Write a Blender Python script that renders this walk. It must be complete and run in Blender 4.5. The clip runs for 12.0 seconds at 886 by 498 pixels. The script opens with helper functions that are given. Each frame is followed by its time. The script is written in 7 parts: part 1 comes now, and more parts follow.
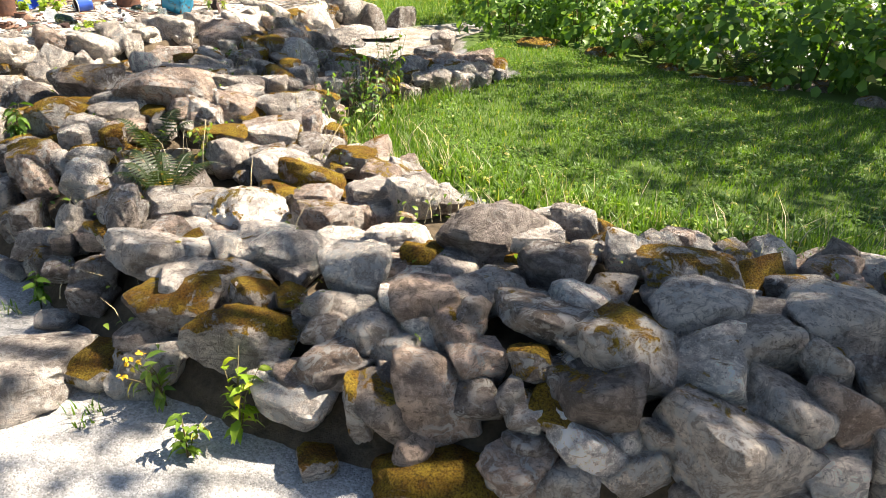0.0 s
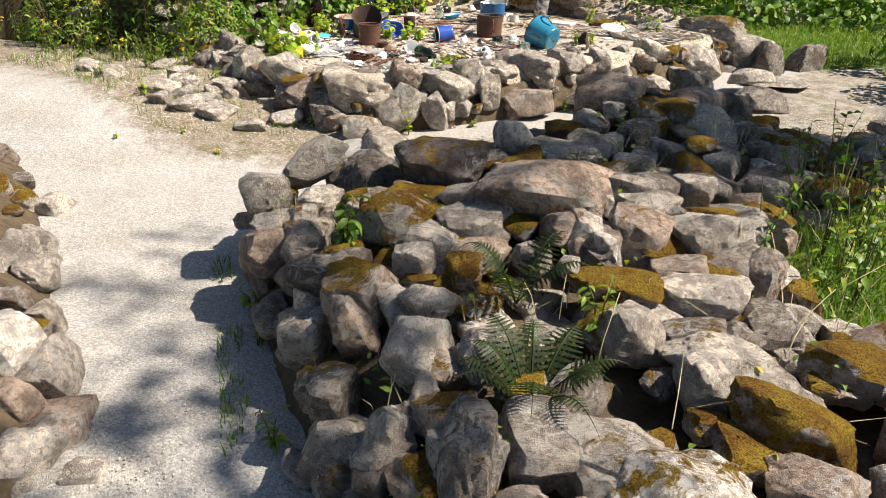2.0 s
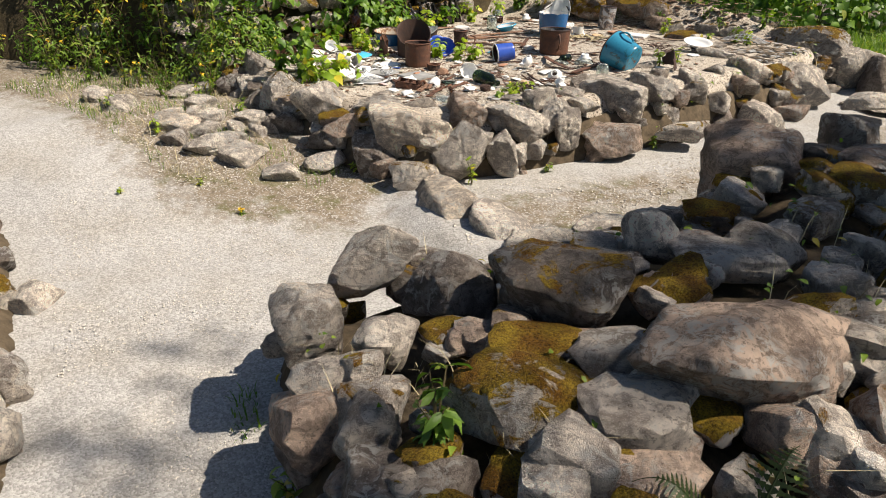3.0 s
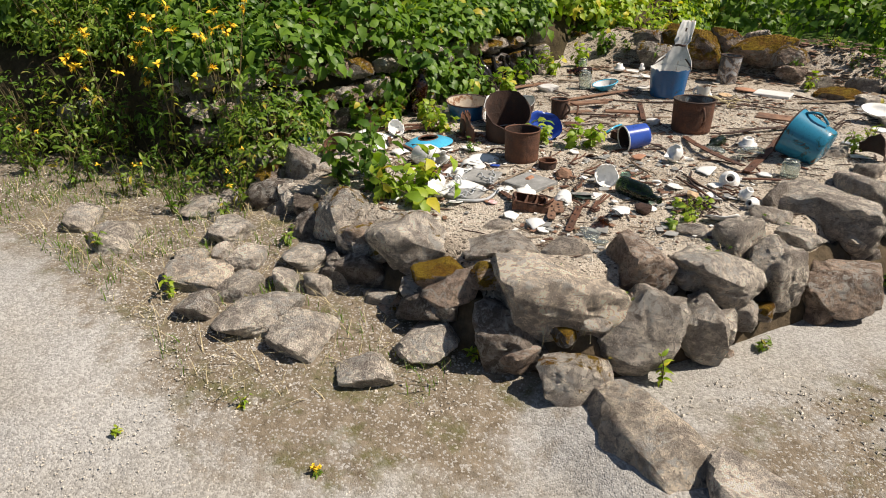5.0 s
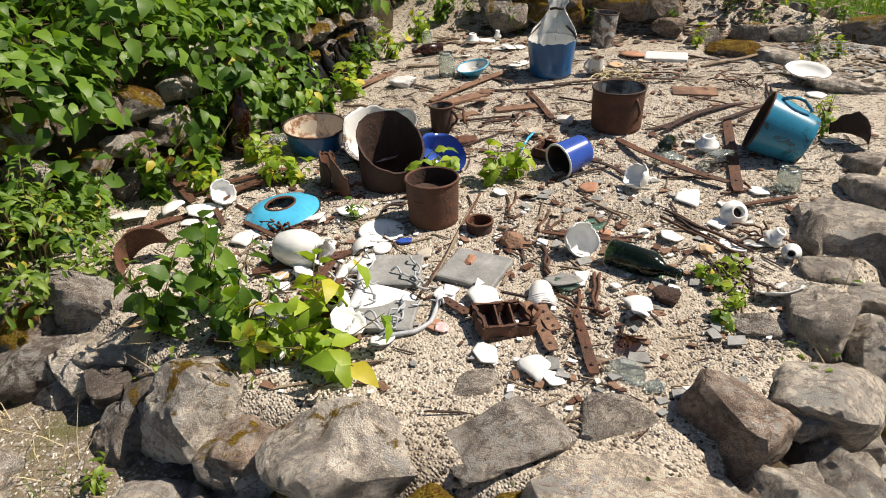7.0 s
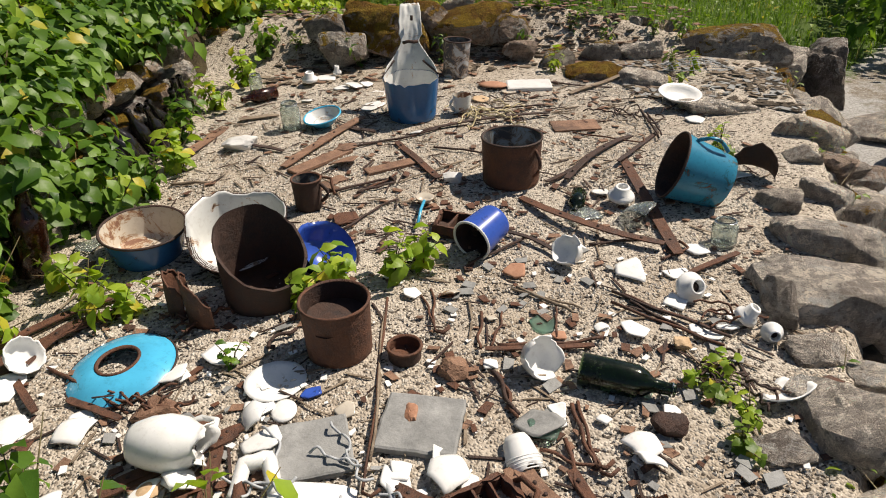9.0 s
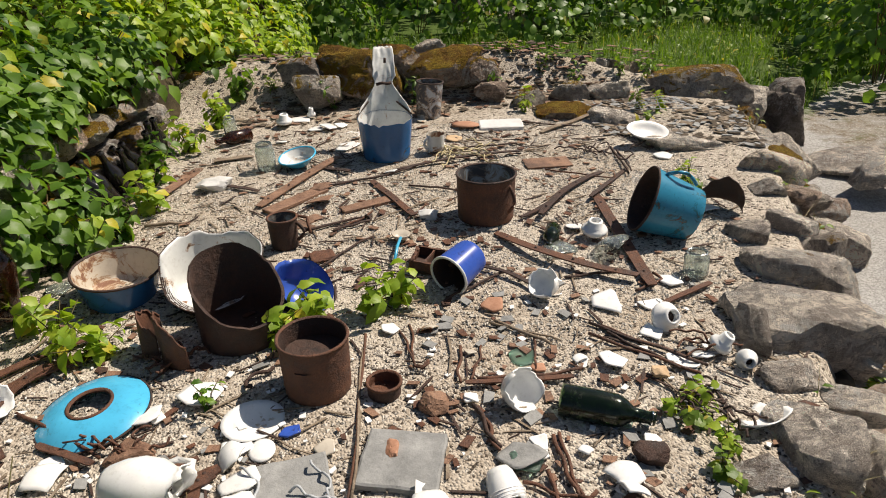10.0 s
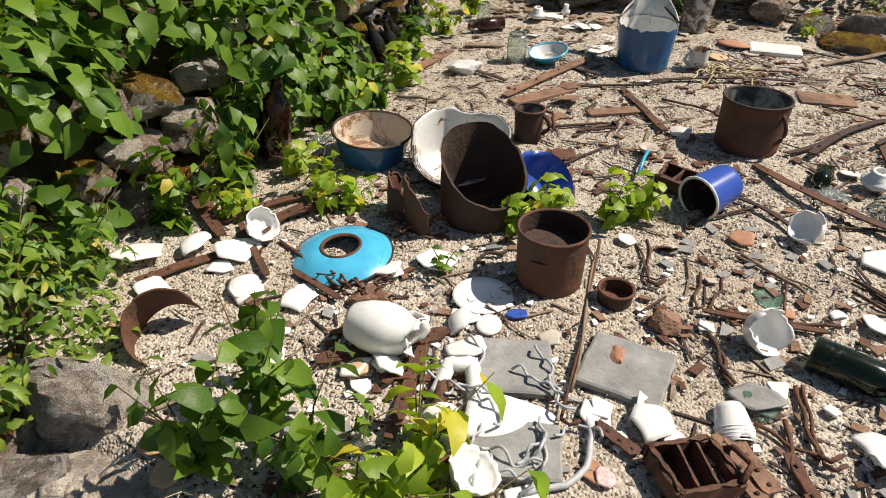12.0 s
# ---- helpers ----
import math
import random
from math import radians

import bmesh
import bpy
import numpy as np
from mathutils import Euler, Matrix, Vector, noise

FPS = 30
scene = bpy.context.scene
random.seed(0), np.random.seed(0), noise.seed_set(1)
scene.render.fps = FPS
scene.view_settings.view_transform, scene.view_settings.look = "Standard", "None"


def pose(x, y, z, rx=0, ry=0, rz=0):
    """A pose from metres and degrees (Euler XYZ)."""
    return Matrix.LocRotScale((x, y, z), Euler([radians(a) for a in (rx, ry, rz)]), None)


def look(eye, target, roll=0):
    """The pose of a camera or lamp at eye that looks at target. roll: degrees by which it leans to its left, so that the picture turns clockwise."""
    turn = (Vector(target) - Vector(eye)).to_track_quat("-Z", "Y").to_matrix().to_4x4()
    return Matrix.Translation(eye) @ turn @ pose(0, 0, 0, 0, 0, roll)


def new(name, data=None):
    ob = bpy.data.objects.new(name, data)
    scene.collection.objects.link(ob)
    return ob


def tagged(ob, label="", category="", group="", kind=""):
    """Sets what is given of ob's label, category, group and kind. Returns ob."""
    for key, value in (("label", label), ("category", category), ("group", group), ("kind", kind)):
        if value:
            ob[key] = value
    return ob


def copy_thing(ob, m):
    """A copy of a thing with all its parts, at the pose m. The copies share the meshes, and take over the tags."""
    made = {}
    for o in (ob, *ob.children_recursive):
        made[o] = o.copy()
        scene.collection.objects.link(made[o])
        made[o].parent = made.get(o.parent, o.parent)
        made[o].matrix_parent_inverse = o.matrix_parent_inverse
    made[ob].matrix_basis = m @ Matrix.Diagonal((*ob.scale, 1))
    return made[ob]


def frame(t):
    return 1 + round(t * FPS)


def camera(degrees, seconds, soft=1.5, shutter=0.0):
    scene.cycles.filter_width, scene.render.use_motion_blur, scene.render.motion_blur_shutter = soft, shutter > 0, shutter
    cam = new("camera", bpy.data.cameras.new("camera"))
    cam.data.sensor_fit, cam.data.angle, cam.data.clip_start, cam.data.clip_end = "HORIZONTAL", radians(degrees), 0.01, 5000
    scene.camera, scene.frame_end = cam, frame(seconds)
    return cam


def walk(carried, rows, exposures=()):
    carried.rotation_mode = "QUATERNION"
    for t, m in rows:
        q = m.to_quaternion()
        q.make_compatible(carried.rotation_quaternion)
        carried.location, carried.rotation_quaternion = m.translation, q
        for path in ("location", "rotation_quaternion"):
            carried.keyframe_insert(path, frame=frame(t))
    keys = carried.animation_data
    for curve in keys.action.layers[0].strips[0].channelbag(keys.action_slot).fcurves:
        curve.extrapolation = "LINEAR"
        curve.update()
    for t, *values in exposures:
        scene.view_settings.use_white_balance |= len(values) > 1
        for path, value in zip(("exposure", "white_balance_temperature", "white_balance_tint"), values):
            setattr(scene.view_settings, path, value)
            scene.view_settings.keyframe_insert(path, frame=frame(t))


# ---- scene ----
cam = camera(66.1, 12.0, soft=1.0)
PATH = [
    (0, (0.145, 0.427, 1.312), (0.119, 2.241, 0.469), 3.1),
    (0.1, (0.129, 0.469, 1.298), (0.057, 2.286, 0.466), 2.3),
    (0.5, (0.04, 0.758, 1.275), (-0.19, 2.559, 0.437), 2.0),
    (1, (-0.069, 1.12, 1.31), (-0.636, 2.845, 0.47), 1.1),
    (1.4, (-0.258, 1.357, 1.296), (-0.976, 3.017, 0.441), 1.3),
    (1.5, (-0.336, 1.396, 1.293), (-1.075, 3.054, 0.454), 2.2),
    (2, (-0.605, 1.672, 1.328), (-1.438, 3.283, 0.485), 1.9),
    (2.3, (-0.819, 1.97, 1.322), (-1.648, 3.571, 0.456), 1.9),
    (2.5, (-0.931, 2.099, 1.344), (-1.783, 3.702, 0.505), 1.4),
    (3, (-1.265, 2.364, 1.375), (-2.158, 3.934, 0.518), 1.1),
    (3.2, (-1.436, 2.454, 1.494), (-2.322, 4.023, 0.626), 1.0),
    (4.8, (-2.414, 3.309, 1.52), (-3.312, 4.879, 0.666), -0.1),
    (5, (-2.582, 3.42, 1.551), (-3.484, 4.993, 0.709), -0.2),
    (5.5, (-2.864, 3.808, 1.532), (-3.715, 5.427, 0.722), -2.1),
    (6, (-3.093, 4.12, 1.524), (-3.841, 5.78, 0.696), -1.7),
    (6.5, (-3.36, 4.366, 1.57), (-3.931, 6.054, 0.662), -0.8),
    (6.7, (-3.441, 4.425, 1.586), (-3.889, 6.128, 0.639), -1.6),
    (8.3, (-3.727, 5.103, 1.548), (-3.828, 6.78, 0.462), -2.2),
    (8.5, (-3.771, 5.138, 1.577), (-3.752, 6.825, 0.502), -1.8),
    (9, (-3.847, 5.176, 1.622), (-3.654, 6.893, 0.615), -2.0),
    (9.5, (-3.858, 5.156, 1.633), (-3.605, 6.906, 0.697), -2.1),
    (10, (-3.86, 5.158, 1.609), (-3.58, 6.922, 0.707), -1.8),
    (10.5, (-3.897, 5.167, 1.582), (-3.648, 6.928, 0.667), -1.6),
    (11, (-3.94, 5.177, 1.575), (-3.853, 6.923, 0.603), -0.9),
    (11.5, (-3.996, 5.178, 1.55), (-4.125, 6.877, 0.502), 0.4),
    (12, (-4.017, 5.16, 1.539), (-4.282, 6.804, 0.431), 0.8),
]
walk(cam, [(t, look(eye, target, roll)) for t, eye, target, roll in PATH],
     [(0, 1.9), (1, 1.45), (2, 1.05), (3, .7), (5, .4), (5.5, .45), (6.5, .5), (9, .3), (12, .4)])

# ---- world and sun ----
SUN_TO = Vector((.58, .2, .79)).normalized()
sky = bpy.data.worlds.new("sky")
scene.world = sky
sky.use_nodes = True
air = sky.node_tree.nodes.new("ShaderNodeTexSky")
air.sky_type, air.sun_disc = "NISHITA", False
air.sun_elevation, air.sun_rotation = math.asin(SUN_TO.z), math.atan2(SUN_TO.x, SUN_TO.y)
backing = sky.node_tree.nodes["Background"]
sky.node_tree.links.new(air.outputs[0], backing.inputs[0])
backing.inputs[1].default_value = .048
sun = new("sun", bpy.data.lights.new("sun", "SUN"))
sun.data.energy, sun.data.angle, sun.data.color = 5.0, radians(.55), (1, .89, .76)
sun.matrix_world = look(SUN_TO * 30, (0, 0, 0))


# ---- materials ----
class Nodes:
    """A small writer of node materials."""

    def __init__(self, name):
        self.material = bpy.data.materials.new(name)
        self.material.use_nodes = True
        self.tree = self.material.node_tree
        self.bsdf = self.tree.nodes["Principled BSDF"]

    def add(self, kind, values=None, **settings):
        node = self.tree.nodes.new("ShaderNode" + kind)
        for key, value in settings.items():
            setattr(node, key, value)
        for key, value in (values or {}).items():
            self.put(node.inputs[key], value)
        return node

    def put(self, socket, value):
        if isinstance(value, bpy.types.NodeSocket):
            self.tree.links.new(value, socket)
        else:
            socket.default_value = value

    def place(self):
        return self.add("NewGeometry").outputs["Position"]

    def noise(self, scale, detail=4, rough=.6, where=None, distort=0):
        return self.add("TexNoise", {"Vector": where or self.place(), "Scale": scale, "Detail": detail, "Roughness": rough, "Distortion": distort}).outputs["Fac"]

    def ramp(self, value, low, high, a=0.0, b=1.0):
        return self.add("MapRange", {"Value": value, "From Min": low, "From Max": high, "To Min": a, "To Max": b}).outputs[0]

    def mix(self, fac, a, b, kind="MIX"):
        node = self.add("Mix", data_type="RGBA", blend_type=kind)
        for k, v in ((0, fac), (6, a), (7, b)):
            if not isinstance(v, bpy.types.NodeSocket) and k > 0 and len(v) == 3:
                v = (*v, 1)
            self.put(node.inputs[k], v)
        return node.outputs[2]

    def calc(self, kind, a, b=0.0):
        node = self.add("Math", operation=kind)
        self.put(node.inputs[0], a)
        self.put(node.inputs[1], b)
        return node.outputs[0]

    def bump(self, height, depth, strength=1.0, under=None):
        node = self.add("Bump", {"Height": height, "Distance": depth, "Strength": strength})
        if under is not None:
            self.put(node.inputs["Normal"], under)
        return node.outputs[0]

    def done(self, **inputs):
        for key, value in inputs.items():
            key = {"color": "Base Color", "rough": "Roughness", "metal": "Metallic", "normal": "Normal", "spec": "Specular IOR Level"}[key]
            if key == "Base Color" and not isinstance(value, bpy.types.NodeSocket):
                value = (*value, 1)
            self.put(self.bsdf.inputs[key], value)
        return self.material


def make_stone():
    n = Nodes("field_stone")
    info = n.add("ObjectInfo")
    shift = n.add("VectorMath", {0: n.place(), 1: n.add("CombineXYZ", {0: n.calc("MULTIPLY", info.outputs["Random"], 37.0), 1: n.calc("MULTIPLY", info.outputs["Random"], 11.0)}).outputs[0]}, operation="ADD").outputs[0]
    large, mid, fine, grit = n.noise(7, 6, .7, shift, .8), n.noise(28, 8, .72, shift, .5), n.noise(75, 6, .7, shift), n.noise(320, 3, .6, shift)
    tint = info.outputs["Color"]
    # layers of the rock, its stains, pits and grains
    tip = n.add("Mapping", {"Vector": shift, "Rotation": (.7, .5, 0), "Scale": (4, 9, 30)}).outputs[0]
    layer = n.noise(1.6, 7, .72, tip, .8)
    color = n.mix(n.ramp(large, .42, .58), n.mix(1, tint, (.58, .54, .52), "MULTIPLY"), n.mix(1, tint, (1.42, 1.36, 1.28), "MULTIPLY"))
    color = n.mix(n.ramp(mid, .51, .58, 0, .7), color, n.mix(1, tint, (.46, .41, .38), "MULTIPLY"))
    color = n.mix(n.ramp(mid, .46, .38, 0, .6), color, n.mix(1, tint, (1.55, 1.5, 1.45), "MULTIPLY"))
    color = n.mix(n.ramp(layer, .56, .63, 0, .7), color, n.mix(1, tint, (.4, .35, .33), "MULTIPLY"))
    color = n.mix(n.ramp(fine, .56, .63, 0, .75), color, n.mix(1, tint, (.28, .25, .23), "MULTIPLY"))
    color = n.mix(n.ramp(grit, .55, .68, 0, .5), color, n.mix(1, tint, (1.7, 1.64, 1.55), "MULTIPLY"))
    # hairline cracks
    bend = n.add("VectorMath", {0: shift, 1: n.add("VectorMath", {0: n.add("TexNoise", {"Vector": shift, "Scale": 14.0, "Detail": 4.0}).outputs["Color"], 3: .07}, operation="SCALE").outputs[0]}, operation="ADD").outputs[0]
    split = n.add("TexVoronoi", {"Vector": bend, "Scale": 4.5}, feature="DISTANCE_TO_EDGE").outputs["Distance"]
    crack = n.calc("MULTIPLY", n.ramp(split, .0, .014, 1, 0), n.ramp(large, .45, .55))
    color = n.mix(n.calc("MULTIPLY", crack, .5), color, n.mix(1, tint, (.2, .17, .15), "MULTIPLY"))
    # pale crusts of lichen
    lichen = n.calc("MULTIPLY", n.ramp(n.noise(19, 8, .75, shift, 1.4), .5, .56), n.ramp(n.noise(4, 3, .5, shift), .44, .54))
    color = n.mix(n.calc("MULTIPLY", lichen, .8), color, (.66, .64, .6))
    # moss keeps to the upper sides, more of it where the stone's alpha is high
    up = n.add("SeparateXYZ", {0: n.add("NewGeometry").outputs["Normal"]}).outputs[2]
    patch = n.calc("ADD", n.calc("MULTIPLY", n.noise(10, 8, .72, shift, .7), 1.7), n.calc("MULTIPLY", up, .4))
    want = n.calc("SUBTRACT", 1.66, n.calc("MULTIPLY", info.outputs["Alpha"], .9))
    moss = n.calc("MULTIPLY", n.ramp(n.calc("SUBTRACT", patch, want), -.02, .08), n.ramp(info.outputs["Alpha"], .02, .06))
    tuft = n.noise(170, 4, .75, shift)
    green = n.mix(n.ramp(n.noise(12, 4, .6, shift), .38, .62), (.27, .13, .014), (.46, .31, .03))
    green = n.mix(n.ramp(tuft, .36, .62), n.mix(1, green, (.22, .2, .2), "MULTIPLY"), n.mix(1, green, (1.25, 1.25, 1.2), "MULTIPLY"))
    bump = n.bump(large, .12, 1)
    bump = n.bump(layer, .05, 1, bump)
    bump = n.bump(mid, .06, 1, bump)
    bump = n.bump(fine, .035, 1, bump)
    bump = n.bump(grit, .006, 1, bump)
    bump = n.bump(crack, .012, -1, bump)
    bump = n.bump(n.calc("MULTIPLY", moss, n.calc("ADD", .5, tuft)), .025, .9, bump)
    return n.done(color=n.mix(moss, color, green), rough=n.ramp(large, .3, .7, .75, .95), normal=bump, spec=.25)


def make_grit(name, light, mid, dark, size, patches, stain):
    """Gravel: cells of single grains, with patches."""
    n = Nodes(name)
    cells = n.add("TexVoronoi", {"Vector": n.place(), "Scale": size, "Randomness": 1.0})
    pick = n.add("SeparateColor", {0: cells.outputs["Color"]}).outputs[0]
    color = n.mix(n.ramp(pick, .15, .9), mid, light)
    color = n.mix(n.ramp(pick, .16, .1), color, dark)
    color = n.mix(n.ramp(n.noise(patches, 6, .65), .38, .72, 0, .75), color, n.mix(1, color, stain, "MULTIPLY"))
    color = n.mix(n.ramp(n.noise(size * .35, 3, .7), .5, .75, 0, .6), color, n.mix(1, color, (.55, .53, .5), "MULTIPLY"))
    bump = n.bump(n.noise(patches * 2.5, 5, .6), .04, .5)
    bump = n.bump(n.ramp(cells.outputs["Distance"], 0, .6, 1, 0), .8 / size, .8, bump)
    return n.done(color=color, rough=.92, normal=bump, spec=.2)


def make_ground():
    """Gravel, bare earth and turf, parted by the ground's own map."""
    n = Nodes("ground_surface")
    zone = n.add("SeparateColor", {0: n.add("VertexColor", layer_name="surface").outputs[0]})
    wobble = n.calc("MULTIPLY", n.calc("SUBTRACT", n.noise(7, 8, .75), .5), 1.3)
    lawn = n.ramp(n.calc("ADD", zone.outputs[0], wobble), .4, .6)
    earth = n.ramp(n.calc("ADD", zone.outputs[1], wobble), .35, .65)
    cells = n.add("TexVoronoi", {"Vector": n.place(), "Scale": 150.0})
    pick = n.add("SeparateColor", {0: cells.outputs["Color"]}).outputs[0]
    gravel = n.mix(n.ramp(pick, .1, .95), (.27, .262, .248), (.46, .45, .432))
    gravel = n.mix(n.ramp(n.noise(3.2, 6, .6), .42, .7, 0, .6), gravel, n.mix(1, gravel, (.82, .77, .68), "MULTIPLY"))
    gravel = n.mix(n.ramp(n.noise(40, 4, .7), .55, .75, 0, .5), gravel, n.mix(1, gravel, (.6, .58, .55), "MULTIPLY"))
    soil = n.mix(n.ramp(n.noise(22, 6, .7), .3, .7), (.1, .078, .052), (.27, .225, .17))
    soil = n.mix(n.ramp(pick, .82, .86), soil, (.36, .34, .31))
    soil = n.mix(n.ramp(n.noise(6, 5, .7), .52, .66, 0, .8), soil, (.1, .1, .035))
    turf = n.mix(n.noise(30, 5, .7), (.04, .07, .012), (.085, .13, .022))
    color = n.mix(lawn, n.mix(earth, gravel, soil), turf)
    bump = n.bump(n.noise(9, 5, .65), .03, .5)
    bump = n.bump(n.ramp(cells.outputs["Distance"], 0, .6, 1, 0), .004, .6, bump)
    return n.done(color=color, rough=.93, normal=bump, spec=.2)


def make_leaf(name, low, high, old=(.35, .3, .04), olds=.06):
    n = Nodes(name)
    pick = n.add("NewGeometry").outputs["Random Per Island"]
    color = n.mix(pick, low, high)
    color = n.mix(n.ramp(pick, 1 - olds, 1 - olds + .01), color, old)
    color = n.mix(n.ramp(n.noise(35, 3, .6), .3, .7, 0, .35), color, n.mix(1, color, (.6, .62, .5), "MULTIPLY"))
    n.done(color=color, rough=.45, normal=n.bump(n.noise(160, 2, .5), .002, .4), spec=.35)
    glow = n.add("BsdfTranslucent", {"Color": n.mix(1, color, (1.7, 1.7, .7), "MULTIPLY")})
    both = n.add("MixShader", {0: .36, 1: n.bsdf.outputs[0], 2: glow.outputs[0]})
    n.tree.links.new(both.outputs[0], n.tree.nodes["Material Output"].inputs[0])
    return n.material


def make_rust(name, low, high, scale=22):
    n = Nodes(name)
    color = n.mix(n.ramp(n.noise(scale, 6, .7), .3, .7), low, high)
    color = n.mix(n.ramp(n.noise(scale * .35, 4, .6), .5, .72, 0, .7), color, (.035, .025, .022))
    color = n.mix(n.ramp(n.noise(scale * 9, 3, .7), .55, .75, 0, .6), color, n.mix(1, high, (1.6, 1.45, 1.3), "MULTIPLY"))
    bump = n.bump(n.noise(scale * 2, 6, .7), .012, .6)
    return n.done(color=color, rough=n.ramp(n.noise(scale, 4), .3, .7, .6, .9), metal=.15, normal=n.bump(n.noise(scale * 12, 3), .002, .7, bump))


def make_enamel(name, color, chips=.62, chip_color=(.07, .035, .025)):
    """Glazed steel with rusty chips."""
    n = Nodes(name)
    chip = n.ramp(n.noise(13, 8, .72, None, .8), chips, chips + .025)
    tone = n.mix(n.ramp(n.noise(7, 4, .6), .3, .75), color, n.mix(1, color, (.72, .72, .74), "MULTIPLY"))
    tone = n.mix(n.ramp(n.noise(60, 4, .7), .52, .75, 0, .35), tone, n.mix(1, tone, (.5, .42, .36), "MULTIPLY"))
    rim = n.mix(n.ramp(n.noise(13, 8, .72, None, .8), chips - .06, chips), tone, n.mix(1, tone, (.62, .42, .28), "MULTIPLY"))
    return n.done(color=n.mix(chip, rim, chip_color), rough=n.ramp(chip, 0, 1, .24, .85), normal=n.bump(chip, .0015, -.8), spec=.5)


def make_plain(name, low, high, scale, rough, depth=.002, spec=.4):
    n = Nodes(name)
    color = n.mix(n.ramp(n.noise(scale, 6, .7), .3, .7), low, high)
    color = n.mix(n.ramp(n.noise(scale * 6, 3, .7), .55, .78, 0, .4), color, n.mix(1, color, (.55, .52, .48), "MULTIPLY"))
    return n.done(color=color, rough=rough, normal=n.bump(n.noise(scale * 4, 5, .7), depth, .8), spec=spec)


def make_glass(name, color, rough=.08):
    n = Nodes(name)
    n.bsdf.inputs["Transmission Weight"].default_value = .93
    n.bsdf.inputs["IOR"].default_value = 1.45
    dirt = n.ramp(n.noise(25, 6, .7), .45, .75, rough, rough + .45)
    return n.done(color=n.mix(n.ramp(n.noise(14, 5, .7), .5, .8, 0, .5), color, (.45, .42, .36)), rough=dirt)


STONE = make_stone()
GROUND = make_ground()
BED = make_grit("bed_gravel", (.62, .56, .475), (.36, .315, .26), (.09, .075, .06), 120.0, 3.0, (.62, .55, .47))
PEBBLE = make_plain("pebble", (.34, .305, .255), (.74, .69, .61), 30, .8)
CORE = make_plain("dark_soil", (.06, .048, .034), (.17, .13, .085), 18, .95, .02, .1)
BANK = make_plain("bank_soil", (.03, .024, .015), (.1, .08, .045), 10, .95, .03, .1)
LEAF = make_leaf("bramble_leaf", (.04, .105, .012), (.185, .31, .037), (.5, .42, .05), .02)
LEAF_DARK = make_leaf("shrub_leaf", (.045, .11, .017), (.2, .33, .05), (.3, .28, .07), .05)
LEAF_LIME = make_leaf("young_leaf", (.17, .29, .022), (.4, .5, .05), (.55, .48, .05), .08)
FERN = make_leaf("fern_leaf", (.018, .032, .01), (.045, .07, .018), (.12, .09, .03), .1)
GRASS = make_leaf("grass_blade", (.06, .13, .012), (.17, .28, .03), (.4, .37, .12), .05)
WEED = make_leaf("weed_leaf", (.09, .17, .022), (.26, .35, .048), (.45, .38, .06), .08)
TREE_LEAF = make_leaf("tree_leaf", (.03, .08, .015), (.08, .15, .03))
PETAL = make_plain("yellow_petal", (.75, .42, .01), (.85, .6, .03), 40, .6)
STEM = make_plain("green_stem", (.06, .07, .02), (.14, .09, .04), 30, .7)
BARK = make_plain("bark", (.05, .04, .03), (.16, .13, .1), 14, .95, .02, .1)
STRAW = make_plain("dry_stalk", (.4, .33, .18), (.6, .52, .32), 30, .8)
RUST = make_rust("rusted_iron", (.06, .028, .018), (.17, .075, .042))
RUST_PALE = make_rust("flaking_rust", (.13, .065, .04), (.33, .2, .13), 16)
RUST_DARK = make_rust("scorched_iron", (.025, .018, .016), (.085, .045, .032))
BLUE = make_enamel("blue_enamel", (.025, .13, .33), .66)
TEAL = make_enamel("teal_enamel", (.035, .25, .4), .6)
ROYAL = make_enamel("royal_enamel", (.04, .1, .46), .64)
SKY_BLUE = make_enamel("sky_enamel", (.08, .47, .74), .66)
WHITE = make_enamel("white_enamel", (.74, .75, .72), .64)
CREAM = make_enamel("cream_enamel", (.62, .56, .46), .58, (.2, .1, .06))
SPECKLED = make_enamel("speckled_enamel", (.5, .53, .56), .5, (.07, .07, .08))
GREY = make_enamel("grey_enamel", (.3, .36, .4), .5, (.06, .06, .065))
CHINA = make_plain("white_china", (.74, .74, .72), (.88, .88, .86), 9, .22, .0005, .5)
CHINA_INK = make_plain("patterned_china", (.5, .2, .22), (.8, .7, .68), 60, .3)
SLATE = make_plain("grey_slate", (.17, .172, .168), (.36, .36, .35), 12, .8, .004, .3)
MARBLE = make_plain("pale_marble", (.55, .54, .52), (.75, .74, .72), 6, .5)
CLAY = make_plain("terracotta", (.3, .14, .08), (.5, .28, .18), 18, .85)
TAN = make_plain("tan_pottery", (.4, .26, .14), (.62, .45, .28), 12, .7)
WOOD = make_plain("weathered_wood", (.14, .1, .07), (.34, .28, .21), 20, .9, .006, .2)
ZINC = make_plain("dull_zinc", (.32, .34, .36), (.5, .52, .54), 20, .5)
PINK = make_plain("pink_paint", (.7, .1, .22), (.85, .2, .32), 20, .6)
GLASS_CLEAR = make_glass("clear_glass", (.86, .93, .9))
GLASS_GREEN = make_glass("green_glass", (.03, .07, .02))
GLASS_BROWN = make_glass("brown_glass", (.16, .045, .012))
GLASS_SEA = make_glass("frosted_green_glass", (.45, .72, .58), .4)
BLACK_GLASS = make_plain("black_bottle_glass", (.008, .007, .007), (.02, .016, .014), 10, .12, .0005, .6)


